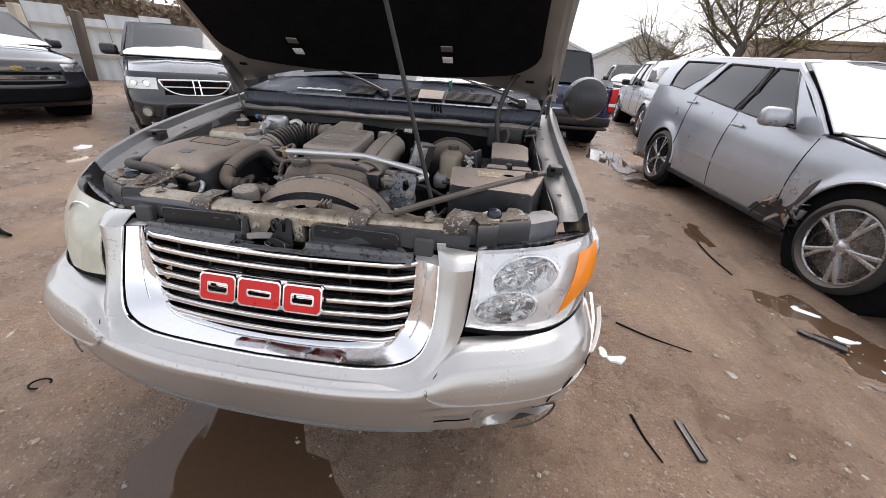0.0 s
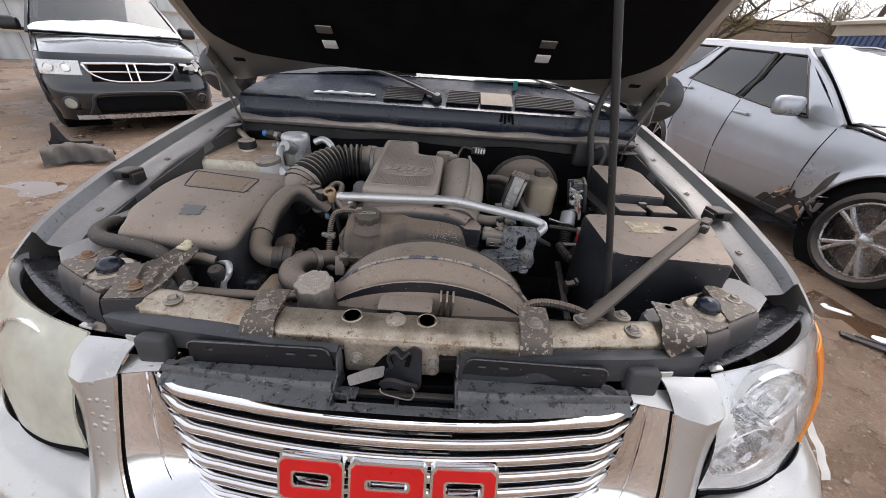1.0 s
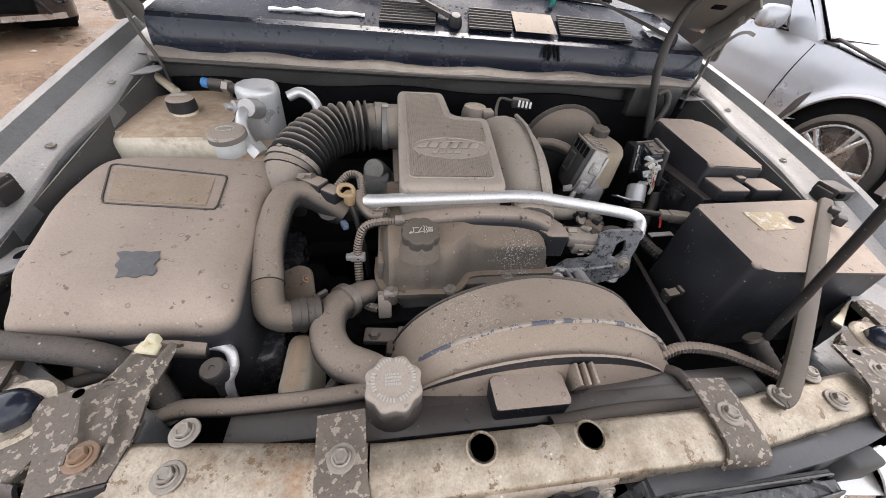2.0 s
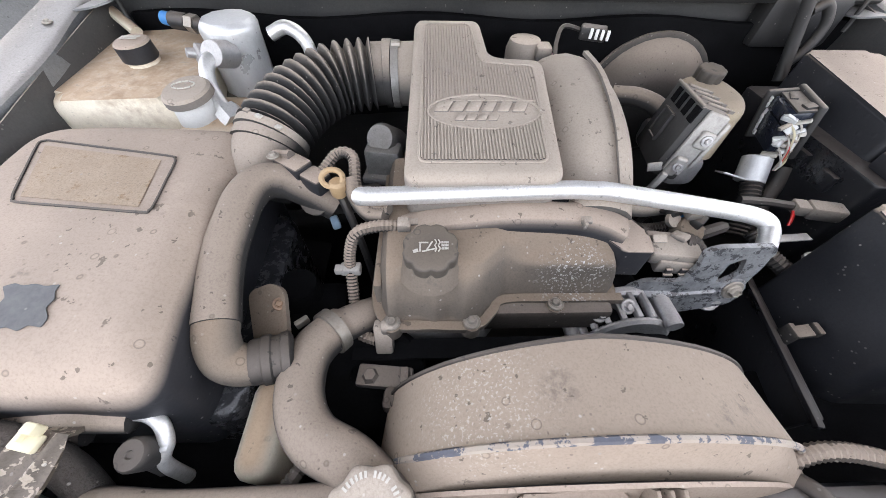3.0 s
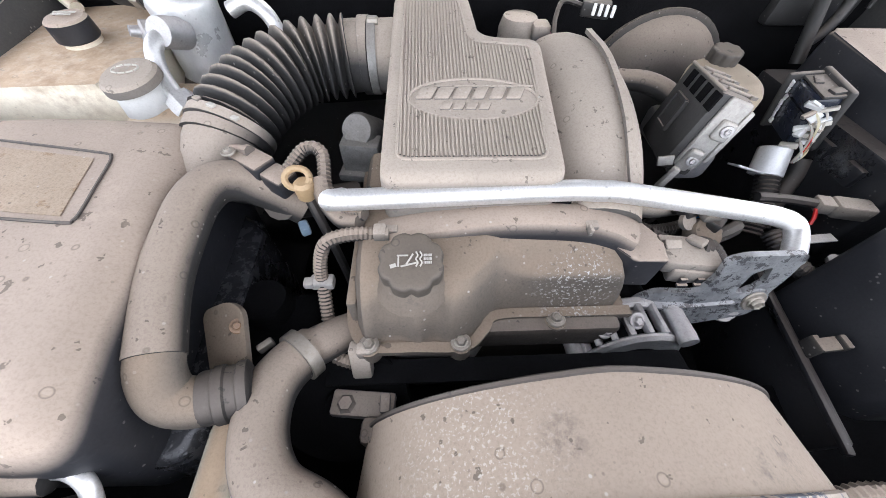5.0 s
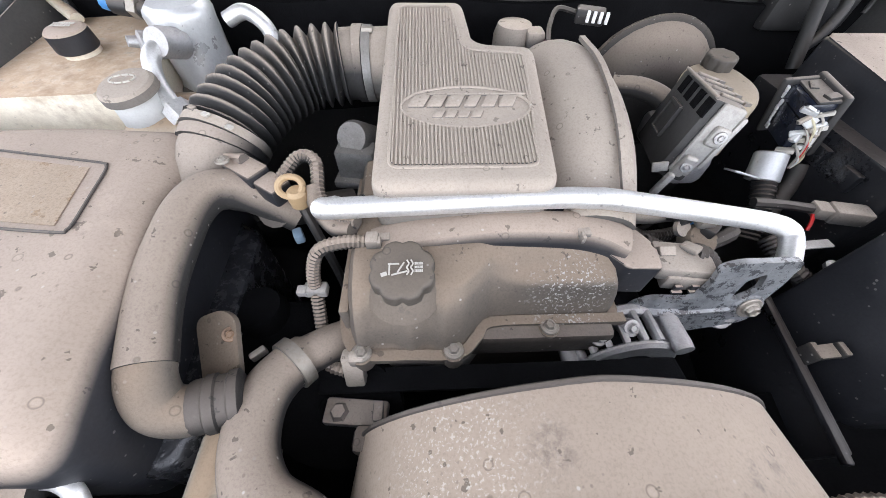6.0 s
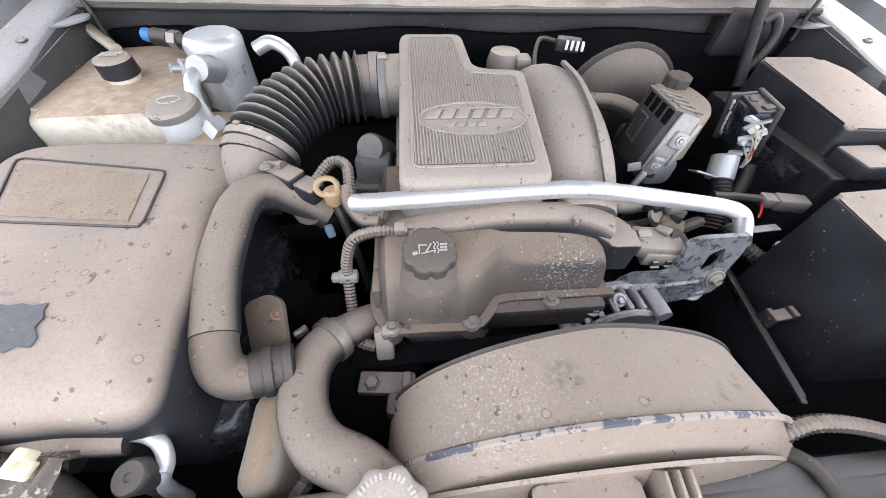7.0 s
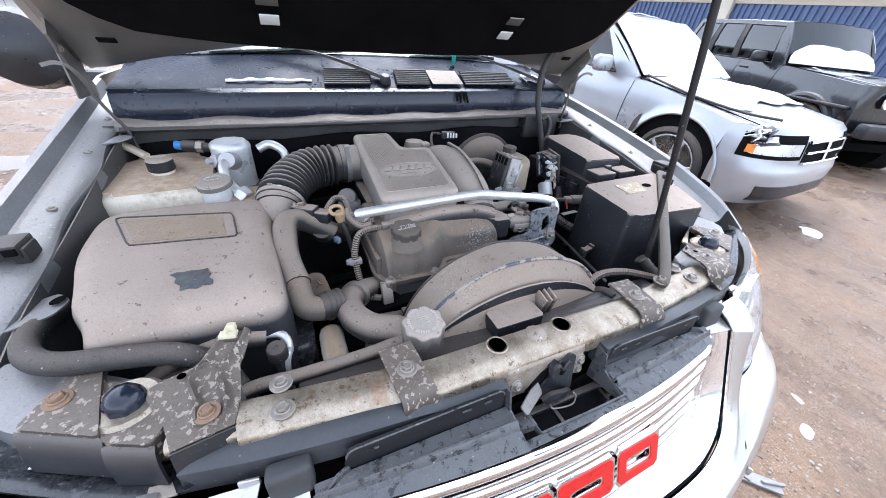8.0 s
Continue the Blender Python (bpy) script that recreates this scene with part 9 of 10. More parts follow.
for k in range(12):
    c = b["nose"](rnd.uniform(22, 62), rnd.uniform(0.70, 0.92), 0.02)
    part("broken_plastic", box(c.x, c.y, c.z, rnd.uniform(0.04, 0.11), 0.01, rnd.uniform(0.03, 0.09), 0.003, rx=rnd.uniform(-40, 40), ry=rnd.uniform(-40, 40), rz=rnd.uniform(-40, 40)), rnd.choice(("label_white", "lamp_white", "black", "reflector")), b["car"])
b["patch"](-18, 18, 0.12, 0.38, 0.008, "felt", "lower_grille", bend=lambda u, v: -0.02 * abs(2 * u - 1))
part("lower_frame", sweep([b["nose"](th, v, 0.02) for th, v in ((-26, 0.10), (-20, 0.24), (-15, 0.40), (-3, 0.43), (3, 0.43), (15, 0.40), (20, 0.24), (26, 0.10))], ring(0.022, 8), 4), "black", b["front"])
part("skid_strip", sweep([b["nose"](th, 0.05, 0.016) for th in range(-42, 43, 6)], [(-0.006, -0.028), (0.006, -0.028), (0.006, 0.028), (-0.006, 0.028)], 2), "alloy", b["front"])
for d in (-40, 40):
    c = b["nose"](d, 0.28, 0.012)
    part("fog_lamp", lathe([(0.062, 0.004), (0.055, 0.006), (0.05, -0.004), (0, 0.0)], 20, aim(c, (math.sin(radians(d)) * 0.6, -1, 0))), "lens_hazed" if d < 0 else "lens", b["front"])
    part("fog_bezel", lathe([(0.06, 0.006), (0.075, 0.004), (0.085, -0.01)], 20, aim(c, (math.sin(radians(d)) * 0.6, -1, 0)), False), "black", b["front"])
screen_snow(b, BLK, 0.34)

# the black crossover with chrome bars, farther along the fence
BLC = dict(L=4.65, W=1.85, wheels=(0.92, 3.72), r=0.36, rim=0.24, sill=0.32, chin=0.25, nose=0.5, nose_z=0.98, round=0.5, crown=0.05,
           top=[(0.3, 0.93), (0.8, 1.02), (1.5, 1.08), (2.6, 1.12), (3.8, 1.2), (4.65, 1.22)], cowl=(1.30, 1.13), roof=((2.1, 1.62), (4.1, 1.60)), back=(4.35, 1.18), tail_top=1.2,
           windows=[(0.18, 0.44, 0.09, 0.36), (0.47, 0.72, 0.385, 0.68), (0.75, 0.93, 0.71, 0.9)], gaps=(1.45, 2.5, 3.4), handles=(2.3, 3.2), mirror_mat="black", screen="glass")
c_ = vehicle("black_crossover", "black crossover with broken front trim, snow on its hood", at(-7.05, 4.30, 0.0, 70.0), BLC, paint("black_paint_dusty", (0.014, 0.015, 0.02), 0.22, 0.1))
for v0, d, mat in ((0.80, 20, "chrome"), (0.62, 19, "chrome"), (0.71, 18, "felt"), (0.52, 18, "felt")):
    part("grille_bar", sweep([c_["nose"](th, v0 + 0.0006 * abs(th), 0.018) for th in (-d, -0.7 * d, -0.4 * d, -0.2 * d, -0.06 * d, 0, 0.06 * d, 0.2 * d, 0.4 * d, 0.7 * d, d)], [(-0.008, -0.022), (0.008, -0.022), (0.008, 0.022), (-0.008, 0.022)], 2), mat, c_["front"])
c_["patch"](22, 66, 0.74, 0.90, 0.012, "alloy", "headlamp", "clear headlamp")
c_["patch"](-66, -22, 0.74, 0.90, 0.012, "alloy", "headlamp", "clear headlamp")
part("badge_plate", lathe([(0, 0.01), (0.05, 0.008), (0.055, 0)], 12, aim(c_["nose"](0, 0.80, 0.02), (0, -1, 0)) @ Matrix.Diagonal((1.6, 0.7, 1, 1))), surface("gold_badge", (0.45, 0.33, 0.12), (0.5, 0.38, 0.16), 0.3, 0.8), c_["front"])
c_["patch"](-50, 50, 0.10, 0.40, 0.008, "felt", "lower_grille")
part("snow", sheet(lambda u, v: c_["hood"](lerp(0.08, 0.92, u), lerp(0.72 + 0.08 * noise.noise(Vector((u * 5, 2, 3))), 1.0, v)) + Vector((0, 0, 0.012 + 0.02 * math.sin(math.pi * v))), 24, 8, 0.01), "snow", c_["car"], "snow at the back of the hood")
screen_snow(c_, BLC, 0.3)

# pickups behind
PK = dict(L=5.7, W=1.98, wheels=(0.95, 4.45), r=0.40, rim=0.25, sill=0.45, chin=0.40, nose=0.42, nose_z=1.10, round=0.4, crown=0.03,
          top=[(0.3, 1.06), (0.8, 1.12), (1.6, 1.18), (2.6, 1.2), (5.7, 1.2)], cowl=(1.45, 1.2), roof=((2.15, 1.86), (3.4, 1.86)), back=(3.6, 1.2), tail_top=1.2,
          windows=[(0.24, 0.58, 0.14, 0.54), (0.63, 0.94, 0.60, 0.9)], gaps=(1.6, 2.7, 3.65), handles=(2.5,), mirror_mat="black")
bp = vehicle("blue_pickup", "dark blue pickup seen from its tail", at(1.85, 12.7, 0.0, 180.0), PK, paint("blue_paint", (0.012, 0.022, 0.075), 0.25, 0.3), "pickup", "parked pickups")
part("tailgate", box(0, 5.66, 0.95, 1.6, 0.05, 0.45, 0.02), "blue_pickup", bp["car"])
part("bed_floor", box(0, 4.6, 0.86, 1.7, 2.0, 0.05, 0.01), "felt", bp["car"])
part("tailgate_handle", box(0, 5.692, 1.0, 0.2, 0.02, 0.08, 0.01), "black", bp["car"])
part("rear_bumper", box(0, 5.74, 0.58, 1.85, 0.14, 0.17, 0.03), "black", bp["car"])
for side in (-1, 1):
    part("tail_lamp", box(side * 0.91, 5.62, 0.98, 0.12, 0.12, 0.42, 0.025), "red", bp["car"], "red tail lamp")
    part("lamp_band", box(side * 0.91, 5.625, 0.90, 0.124, 0.122, 0.06, 0.01), "lamp_white", bp["car"])
part("hitch", tube([(-0.9, 5.75, 0.45), (0, 5.72, 0.42), (0.9, 5.75, 0.45)], 0.03, 8, 4), "dark", bp["car"])

gp = vehicle("grey_pickup", "grey pickup with a canopy over its bed", at(5.85, 14.2, 0.0, 174.0), PK, paint("grey_blue_paint", (0.22, 0.24, 0.28), 0.3, 0.5), "pickup", "parked pickups")
part("bed_canopy", sheet(lambda u, v: Vector((lerp(-0.95, 0.95, u), lerp(3.55, 5.6, v), 1.2 + 0.66 * min(1, 9 * u, 9 * (1 - u)) ** 0.5 + 0.03 * math.sin(math.pi * u))), 40, 12, 0.01), "grey_pickup", gp["car"])
part("canopy_back", box(0, 5.575, 1.53, 1.80, 0.04, 0.62, 0.02), "grey_pickup", gp["car"])
part("canopy_glass", box(0, 5.60, 1.56, 1.4, 0.012, 0.40, 0.006), "glass_dark", gp["car"])
for side in (-1, 1):
    part("canopy_window", box(side * 0.93, 4.55, 1.52, 0.02, 1.5, 0.34, 0.008, ry=side * -6), "glass_dark", gp["car"])
BT = dict(PK, top=[(0.3, 1.12), (0.8, 1.16), (1.6, 1.22), (5.7, 1.24)])
bt = vehicle("black_pickup", "black pickup facing the yard, snow on its screen", at(6.05, 15.6, 0.0, -8.0), BT, paint("black_paint_far", (0.02, 0.02, 0.022), 0.3, 0.1), "pickup", "parked pickups")
bt["patch"](-50, 50, 0.45, 0.85, 0.01, "chrome", "grille")
bt["patch"](-46, 46, 0.50, 0.80, 0.02, "felt", "grille_opening")
for side in (-1, 1):
    bt["patch"](side * 54, side * 76, 0.5, 0.85, 0.012, "lamp_white", "headlamp")
screen_snow(bt, BT, 0.6)

# black off-roader with round lamps
JP = dict(L=4.3, W=1.80, wheels=(0.75, 3.45), r=0.43, rim=0.22, sill=0.55, chin=0.55, nose=0.22, nose_z=1.22, round=0.3, crown=0.03, gap=0.10, crease=0.0,
          top=[(0.2, 1.20), (0.8, 1.25), (1.45, 1.30), (4.3, 1.32)], cowl=(1.5, 1.32), roof=((1.85, 1.92), (4.1, 1.94)), back=(4.2, 1.32), tail_top=1.32, roof_w=0.84,
          windows=[(0.10, 0.40, 0.06, 0.38), (0.45, 0.68, 0.43, 0.67), (0.73, 0.96, 0.72, 0.95)], gaps=(1.55, 2.45, 3.3), handles=(2.3, 3.15), mirror_mat="black", trim=0.05, trim_mat="black", spokes=5, wheel_style="dark", nose_prof=[(0, 0.02), (1, 0.04)])
j = vehicle("black_offroader", "black boxy off-roader with round lamps, snow on its screen", at(7.9, 1.8, 0.0, -20.0), JP, paint("black_paint_offroad", (0.012, 0.013, 0.016), 0.25, 0.1))
for k in range(7):
    part("grille_slot", box(-0.27 + 0.09 * k, 0.0, 1.02, 0.045, 0.03, 0.26, 0.012), "felt", j["car"])
for side in (-1, 1):
    part("headlamp", lathe([(0.098, 0.0), (0.105, 0.012), (0.095, 0.02), (0.085, 0.012), (0.04, 0.0), (0, -0.01)], 24, aim((side * 0.52, 0.0, 1.04), (0, -1, 0))), "reflector", j["car"], "round headlamp")
    part("headlamp_lens", lathe([(0.09, 0.012), (0.05, 0.026), (0, 0.03)], 20, aim((side * 0.52, 0.0, 1.04), (0, -1, 0))), "lens", j["car"])
    part("fender_flare", box(side * 0.82, 0.62, 0.90, 0.30, 0.95, 0.05, 0.02), "black", j["car"])
part("front_bumper", box(0, -0.16, 0.66, 1.72, 0.18, 0.2, 0.04), "black", j["car"], "plain black bumper")
part("hood_marks", moved(joined(*[box(-0.24 + 0.085 * k, 0, 0, 0.06, 0.09, 0.003, 0) for k in range(7)]), pose(-0.60, 0.95, 1.275, 2, -10, 90)), "pale_print", j["hood_part"], "pale bars of lettering")
for k in range(5):
    part("hood_louvre", box(-0.32, 0.55 + 0.05 * k, 1.29, 0.2, 0.02, 0.012, 0.004), "black", j["hood_part"])
screen_snow(j, JP, 0.55)

# ---- round the yard ----
M["siding"] = surface("white_siding", (0.78, 0.79, 0.80), (0.86, 0.86, 0.86), 0.6, 0, 2, 60, 0.1)
M["shingle"] = surface("snowy_shingles", (0.30, 0.30, 0.31), (0.55, 0.56, 0.57), 0.8, 0, 3, 40, 0.4)
M["panel"] = surface("pale_metal_panel", (0.50, 0.53, 0.54), (0.66, 0.68, 0.69), 0.5, 0.2, 1.5, 40, 0.1)
M["old_wood"] = surface("weathered_wood", (0.05, 0.04, 0.032), (0.12, 0.095, 0.075), 0.85, 0, 6, 90, 0.5, stretch=(1, 1, 0.15))
M["pale_wood"] = surface("pale_wood", (0.34, 0.30, 0.23), (0.45, 0.40, 0.32), 0.8, 0, 6, 90, 0.4)
M["brick"] = surface("brown_brick", (0.20, 0.145, 0.105), (0.31, 0.235, 0.175), 0.85, 0, 5, 30, 0.5)
M["blue_sheet"] = surface("blue_corrugated_steel", (0.075, 0.11, 0.21), (0.11, 0.15, 0.26), 0.5, 0.2, 2, 60, 0.1)
M["beige"] = surface("beige_trim", (0.48, 0.43, 0.34), (0.56, 0.51, 0.42), 0.6, 0, 3, 60, 0.1)
M["bark"] = surface("grey_brown_bark", (0.07, 0.06, 0.05), (0.15, 0.13, 0.11), 0.9, 0, 8, 60, 0.6)
M["bud"] = surface("yellow_green_buds", (0.30, 0.24, 0.08), (0.42, 0.34, 0.14), 0.7, 0, 3, 40, 0.2)
M["dead"] = surface("dead_brown_vines", (0.13, 0.095, 0.062), (0.24, 0.18, 0.125), 0.9, 0, 4, 40, 0.3)


def run(x, y, dx, dy, s, z=0.0):
    return Vector((x + dx * s, y + dy * s, z))


# pale sheet fence on the far side, with leaning posts
fence = thing("panel_fence", "fence of pale sheet panels with dark leaning posts", "fence", YARD)
for k in range(26):
    a, b2 = run(-13.2, 10.2, 0.62, 0.785, -9 + 0.9 * k), run(-13.2, 10.2, 0.62, 0.785, -8.12 + 0.9 * k)
    h = 1.95 + 0.16 * math.sin(k * 2.3)
    part("fence_panel", sheet(lambda u, v: a.lerp(b2, u) + Vector((0.012 * math.sin(u * 19), -0.012 * math.sin(u * 19), lerp(0.02, h, v))), 12, 1, 0.01), "panel", fence)
for s_, lean in ((-6.5, 4), (-3.2, -6), (-1.0, 3), (0.2, 9), (3.5, -3), (7, 2)):
    p = run(-13.0, 9.95, 0.62, 0.785, s_)
    part("post", box(p.x, p.y, 0.95, 0.24, 0.2, 2.1, 0.02, ry=lean), "old_wood" if lean != 3 else "pale_wood", fence)
for z in (0.75, 1.55):
    a, b2 = run(-13.1, 10.1, 0.62, 0.785, -9), run(-13.1, 10.1, 0.62, 0.785, 14)
    part("fence_rail", sweep([a + Vector((0, 0, z)), b2 + Vector((0, 0, z))], [(-0.02, -0.04), (0.02, -0.04), (0.02, 0.04), (-0.02, 0.04)], 1), "pale_wood", fence)


def leaves(name, mat, label, category, centre, reach, count, size, seed, m=YARD):
    """Many small two-sided leaves or twigs in clumps."""
    rnd_ = random.Random(seed)
    verts, faces = [], []
    for _ in range(count):
        c = centre(rnd_)
        k = len(verts)
        a = Vector((rnd_.gauss(0, 1), rnd_.gauss(0, 1), rnd_.gauss(0, 1))).normalized() * size * rnd_.uniform(0.5, 1.4)
        b3 = a.cross(Vector((rnd_.gauss(0, 1), rnd_.gauss(0, 1), rnd_.gauss(0, 1)))).normalized() * size * reach * rnd_.uniform(0.5, 1.2)
        verts += [tuple(c - a), tuple(c + b3), tuple(c + a), tuple(c - b3)]
        faces += [(k, k + 1, k + 2), (k, k + 2, k + 3)]
    me = bpy.data.meshes.new(name)
    me.from_pydata(verts, [], faces)
    me.materials.append(M[mat])
    return me


def vines(r_):
    s_ = r_.uniform(-12, 18)
    p = run(-17.0, 12.6, 0.62, 0.785, s_)
    top = 3.0 + 0.35 * math.sin(s_ * 1.3) + 0.2 * math.sin(s_ * 3.1)
    return p + Vector((r_.gauss(0, 0.35), r_.gauss(0, 0.35), top * (1 - abs(r_.gauss(0, 0.28)))))


hedge = new("dead_hedge", leaves("dead_hedge", "dead", "", "", vines, 0.35, 9000, 0.16, 21))
hedge.matrix_world = YARD
tagged(hedge, "brown leafless vines grown over an old wall", "hedge", kind="stuff")
wall = thing("old_wall", "long brown wall behind the pale fence", "wall", YARD, kind="structure")
part("wall_face", sheet(lambda u, v: run(-17.3, 12.9, 0.62, 0.785, lerp(-13, 19, u), lerp(0, 2.75, v)), 40, 2, 0.3), "brick", wall)


def house(name, label, where, w, d, eave, ridge, boards=True):
    h = thing(name, label, "house", where)
    def gable(x):
        return lerp(ridge, eave, abs(x) / (w / 2))
    part("gable_wall", plate([(-w / 2, 0), (w / 2, 0), (w / 2, eave), (0, ridge), (-w / 2, eave)], 0.2, pose(0, 0.1, 0, 90)), "siding", h)
    z = 0.25
    while z < ridge - 0.3 and boards:
        half = w / 2 if z < eave else w / 2 * (ridge - z) / (ridge - eave)
        part("board", sweep([(-half, -0.012, z), (half, -0.012, z)], [(-0.012, -0.09), (0.022, -0.09), (0.004, 0.09), (-0.012, 0.09)], 1, up=(0, 0, 1)), "siding", h)
        z += 0.2
    for side in (-1, 1):
        part("roof_slope", sheet(lambda u, v: Vector((side * lerp(0, w / 2 + 0.35, u), lerp(-0.3, d, v), lerp(ridge + 0.08, eave - 0.12, u))), 4, 4, 0.12), "shingle", h)
        part("side_wall", box(side * (w / 2 - 0.1), d / 2, eave / 2, 0.2, d, eave, 0.01), "siding", h)
        part("barge_board", sweep([(side * (w / 2 + 0.35), -0.32, eave - 0.14), (0, -0.32, ridge + 0.06)], [(-0.02, -0.09), (0.02, -0.09), (0.02, 0.09), (-0.02, 0.09)], 1), "panel", h)
    part("garage_door", box(0.4, -0.06, 1.05, 2.6, 0.08, 2.1, 0.02), "panel", h)
    return h


house("white_house", "white clapboard house with a snowy gable roof", at(9.9, 29.0, -0.15, -4), 5.8, 9, 2.75, 4.2)
house("far_house", "small white gabled house beyond the fence", at(-28.5, 28.5, 0, 40), 5.5, 7, 2.6, 4.1, False)
low = house("long_shed", "low white shed with a snowy roof", at(5.0, 33.0, -0.2, 0), 7.5, 8, 2.6, 3.9, False)

# brown block building far right, blue steel building beside the off-roader
bb = thing("brown_building", "flat-roofed brown brick building in the distance", "building", at(20.5, 27.5, 0, -20))
part("wall", box(0, 2, 2.0, 7.5, 5, 4.2, 0.05), "brick", bb)
part("parapet", box(0, 2, 4.18, 7.7, 5.2, 0.22, 0.03), "brick", bb)
for x in (-2.4, 0, 2.4):
    part("window", box(x, -0.5, 2.2, 1.0, 0.06, 1.2, 0.02), "glass_dark", bb)
blue = thing("blue_building", "blue corrugated steel building with beige trim", "building", at(15.0, 3.0, 0, 5))
for k in range(10):
    y0 = -2.0 + 1.4 * k
    part("steel_sheet", sheet(lambda u, v: Vector((0.03 * (1 if math.sin((y0 + 1.4 * u) * 2 * math.pi / 0.19) > 0 else -1), y0 + 1.4 * u, lerp(0.0, 2.75, v))), 58, 1, 0.006), "blue_sheet", blue)
part("fascia", box(0.02, 5.0, 2.95, 0.14, 14.4, 0.42, 0.02), "beige", blue)
part("corner_post", box(-0.06, 6.3, 1.5, 0.3, 0.55, 3.2, 0.02), "beige", blue)
part("roof", sheet(lambda u, v: Vector((lerp(-0.3, 6, u), lerp(-2.2, 12.2, v), lerp(3.16, 4.2, u))), 3, 3, 0.1), "beige", blue)
part("back_wall", box(6, 5, 1.6, 0.2, 14, 3.2, 0.02), "blue_sheet", blue)


# ---- trees ----
def limb(rnd_, start, way, length, r, depth, verts, faces, tips):
    pts = [start]
    d = way.normalized()
    for _ in range(4):
        d = (d + Vector((rnd_.gauss(0, 0.16), rnd_.gauss(0, 0.16), rnd_.gauss(0.03, 0.12)))).normalized()
        pts.append(pts[-1] + d * length / 4)
    n = 7 if depth < 2 else 4
    a = d.orthogonal().normalized()
    b5 = d.cross(a)
    k = len(verts)
    for i, p in enumerate(pts):
        q = r * lerp(1, 0.5, i / 4)
        verts += [tuple(p + a * (q * math.cos(6.2832 * j / n)) + b5 * (q * math.sin(6.2832 * j / n))) for j in range(n)]
    faces += [(k + i * n + j, k + i * n + (j + 1) % n, k + (i + 1) * n + (j + 1) % n, k + (i + 1) * n + j) for i in range(4) for j in range(n)]
    if depth >= 3:
        tips += pts[1:]
        return
    for k2 in range(5 if depth else 7):
        q = pts[min(4, 1 + k2 % 4)]
        side = Vector((rnd_.gauss(0, 1), rnd_.gauss(0, 1), rnd_.gauss(0.25, 0.5))).normalized()
        limb(rnd_, q, d * 0.55 + side * 0.85, length * rnd_.uniform(0.5, 0.72), r * 0.45, depth + 1, verts, faces, tips)


def tree(name, label, where, height, r, seed, buds):
    rnd_ = random.Random(seed)
    t = thing(name, label, "tree", where)
    verts, faces, tips = [], [], []
    trunk = [(0, 0, -0.1), (0.05, 0.02, height * 0.12), (0.0, 0.08, height * 0.24), (0.1, 0.05, height * 0.34)]
    part("trunk", sweep(trunk, ring(r, 12), 6, lambda s: lerp(1.15, 0.7, s)), "bark", t)
    for k in range(7):
        a = k * 2.4
        limb(rnd_, Vector((0.06, 0.06, height * rnd_.uniform(0.2, 0.34))), Vector((math.cos(a), math.sin(a), rnd_.uniform(0.35, 1.2))), height * rnd_.uniform(0.32, 0.46), r * 0.38, 0, verts, faces, tips)
    me = bpy.data.meshes.new("crown_wood")
    me.from_pydata(verts, [], faces)
    for p in me.polygons:
        p.use_smooth = True
    me.materials.append(M["bark"])
    o = new("crown_wood", me)
    o.parent = t
    if buds:
        me = leaves("crown", "bud", "", "", lambda r_: r_.choice(tips) + Vector((r_.gauss(0, 0.12), r_.gauss(0, 0.12), r_.gauss(0, 0.12))), 0.5, buds, 0.034, seed + 1)
        c = new("crown", me)
        c.parent = t
        c["label"] = "sparse yellow-green buds"
    return t


tree("budding_tree", "wide bare tree with yellow-green buds", at(11.0, 19.0, 0.0), 9.0, 0.26, 31, 30000)
tree("young_tree", "slim budding tree beside the house", at(9.6, 24.5, 0.0), 7.0, 0.14, 37, 9000)
tree("bare_tree", "bare tree behind the fence", at(-20.5, 16.5, 0.0), 6.0, 0.13, 41, 0)
tree("distant_tree", "budding tree far beyond the yard", at(24.0, 25.0, 0.0), 8.5, 0.2, 43, 6000)
pole = thing("utility_pole", "leaning grey wooden utility pole", "pole", at(18.5, 19.0, 0, 0))
part("pole_shaft", tube([(0, 0, 0), (0.5, 0, 4), (1.0, 0, 8)], 0.11, 10, 3), "old_wood", pole)
part("pole_fitting", box(0.62, 0, 5.0, 0.3, 0.2, 0.35, 0.04), "black", pole)

# ---- litter on the ground ----
def stick(x0, y0, x1, y1, r, label="thin black stick lying on the mud"):
    mid = ((x0 + x1) / 2 + 0.04 * (y1 - y0), (y0 + y1) / 2 - 0.04 * (x1 - x0))
    pts = [(x, y, ground_z(x, y) + r) for x, y in ((x0, y0), mid, (x1, y1))]
    solo("stick", tube(pts, r, 7, 5, lambda s: 1.1 - 0.5 * s), "felt", label, "stick", YARD, "sticks on the mud")


stick(1.49, 1.23, 1.87, 1.04, 0.006)
stick(2.75, 2.81, 2.72, 2.16, 0.008, "curved black rubber strip lying on the mud")
stick(1.36, 0.52, 1.42, 0.30, 0.006)
stick(-0.35, -0.28, -0.12, -0.20, 0.006, "thin dark twig in the puddle")
stick(-3.3, 1.22, -3.0, 1.12, 0.02, "black plastic stub lying on the mud")


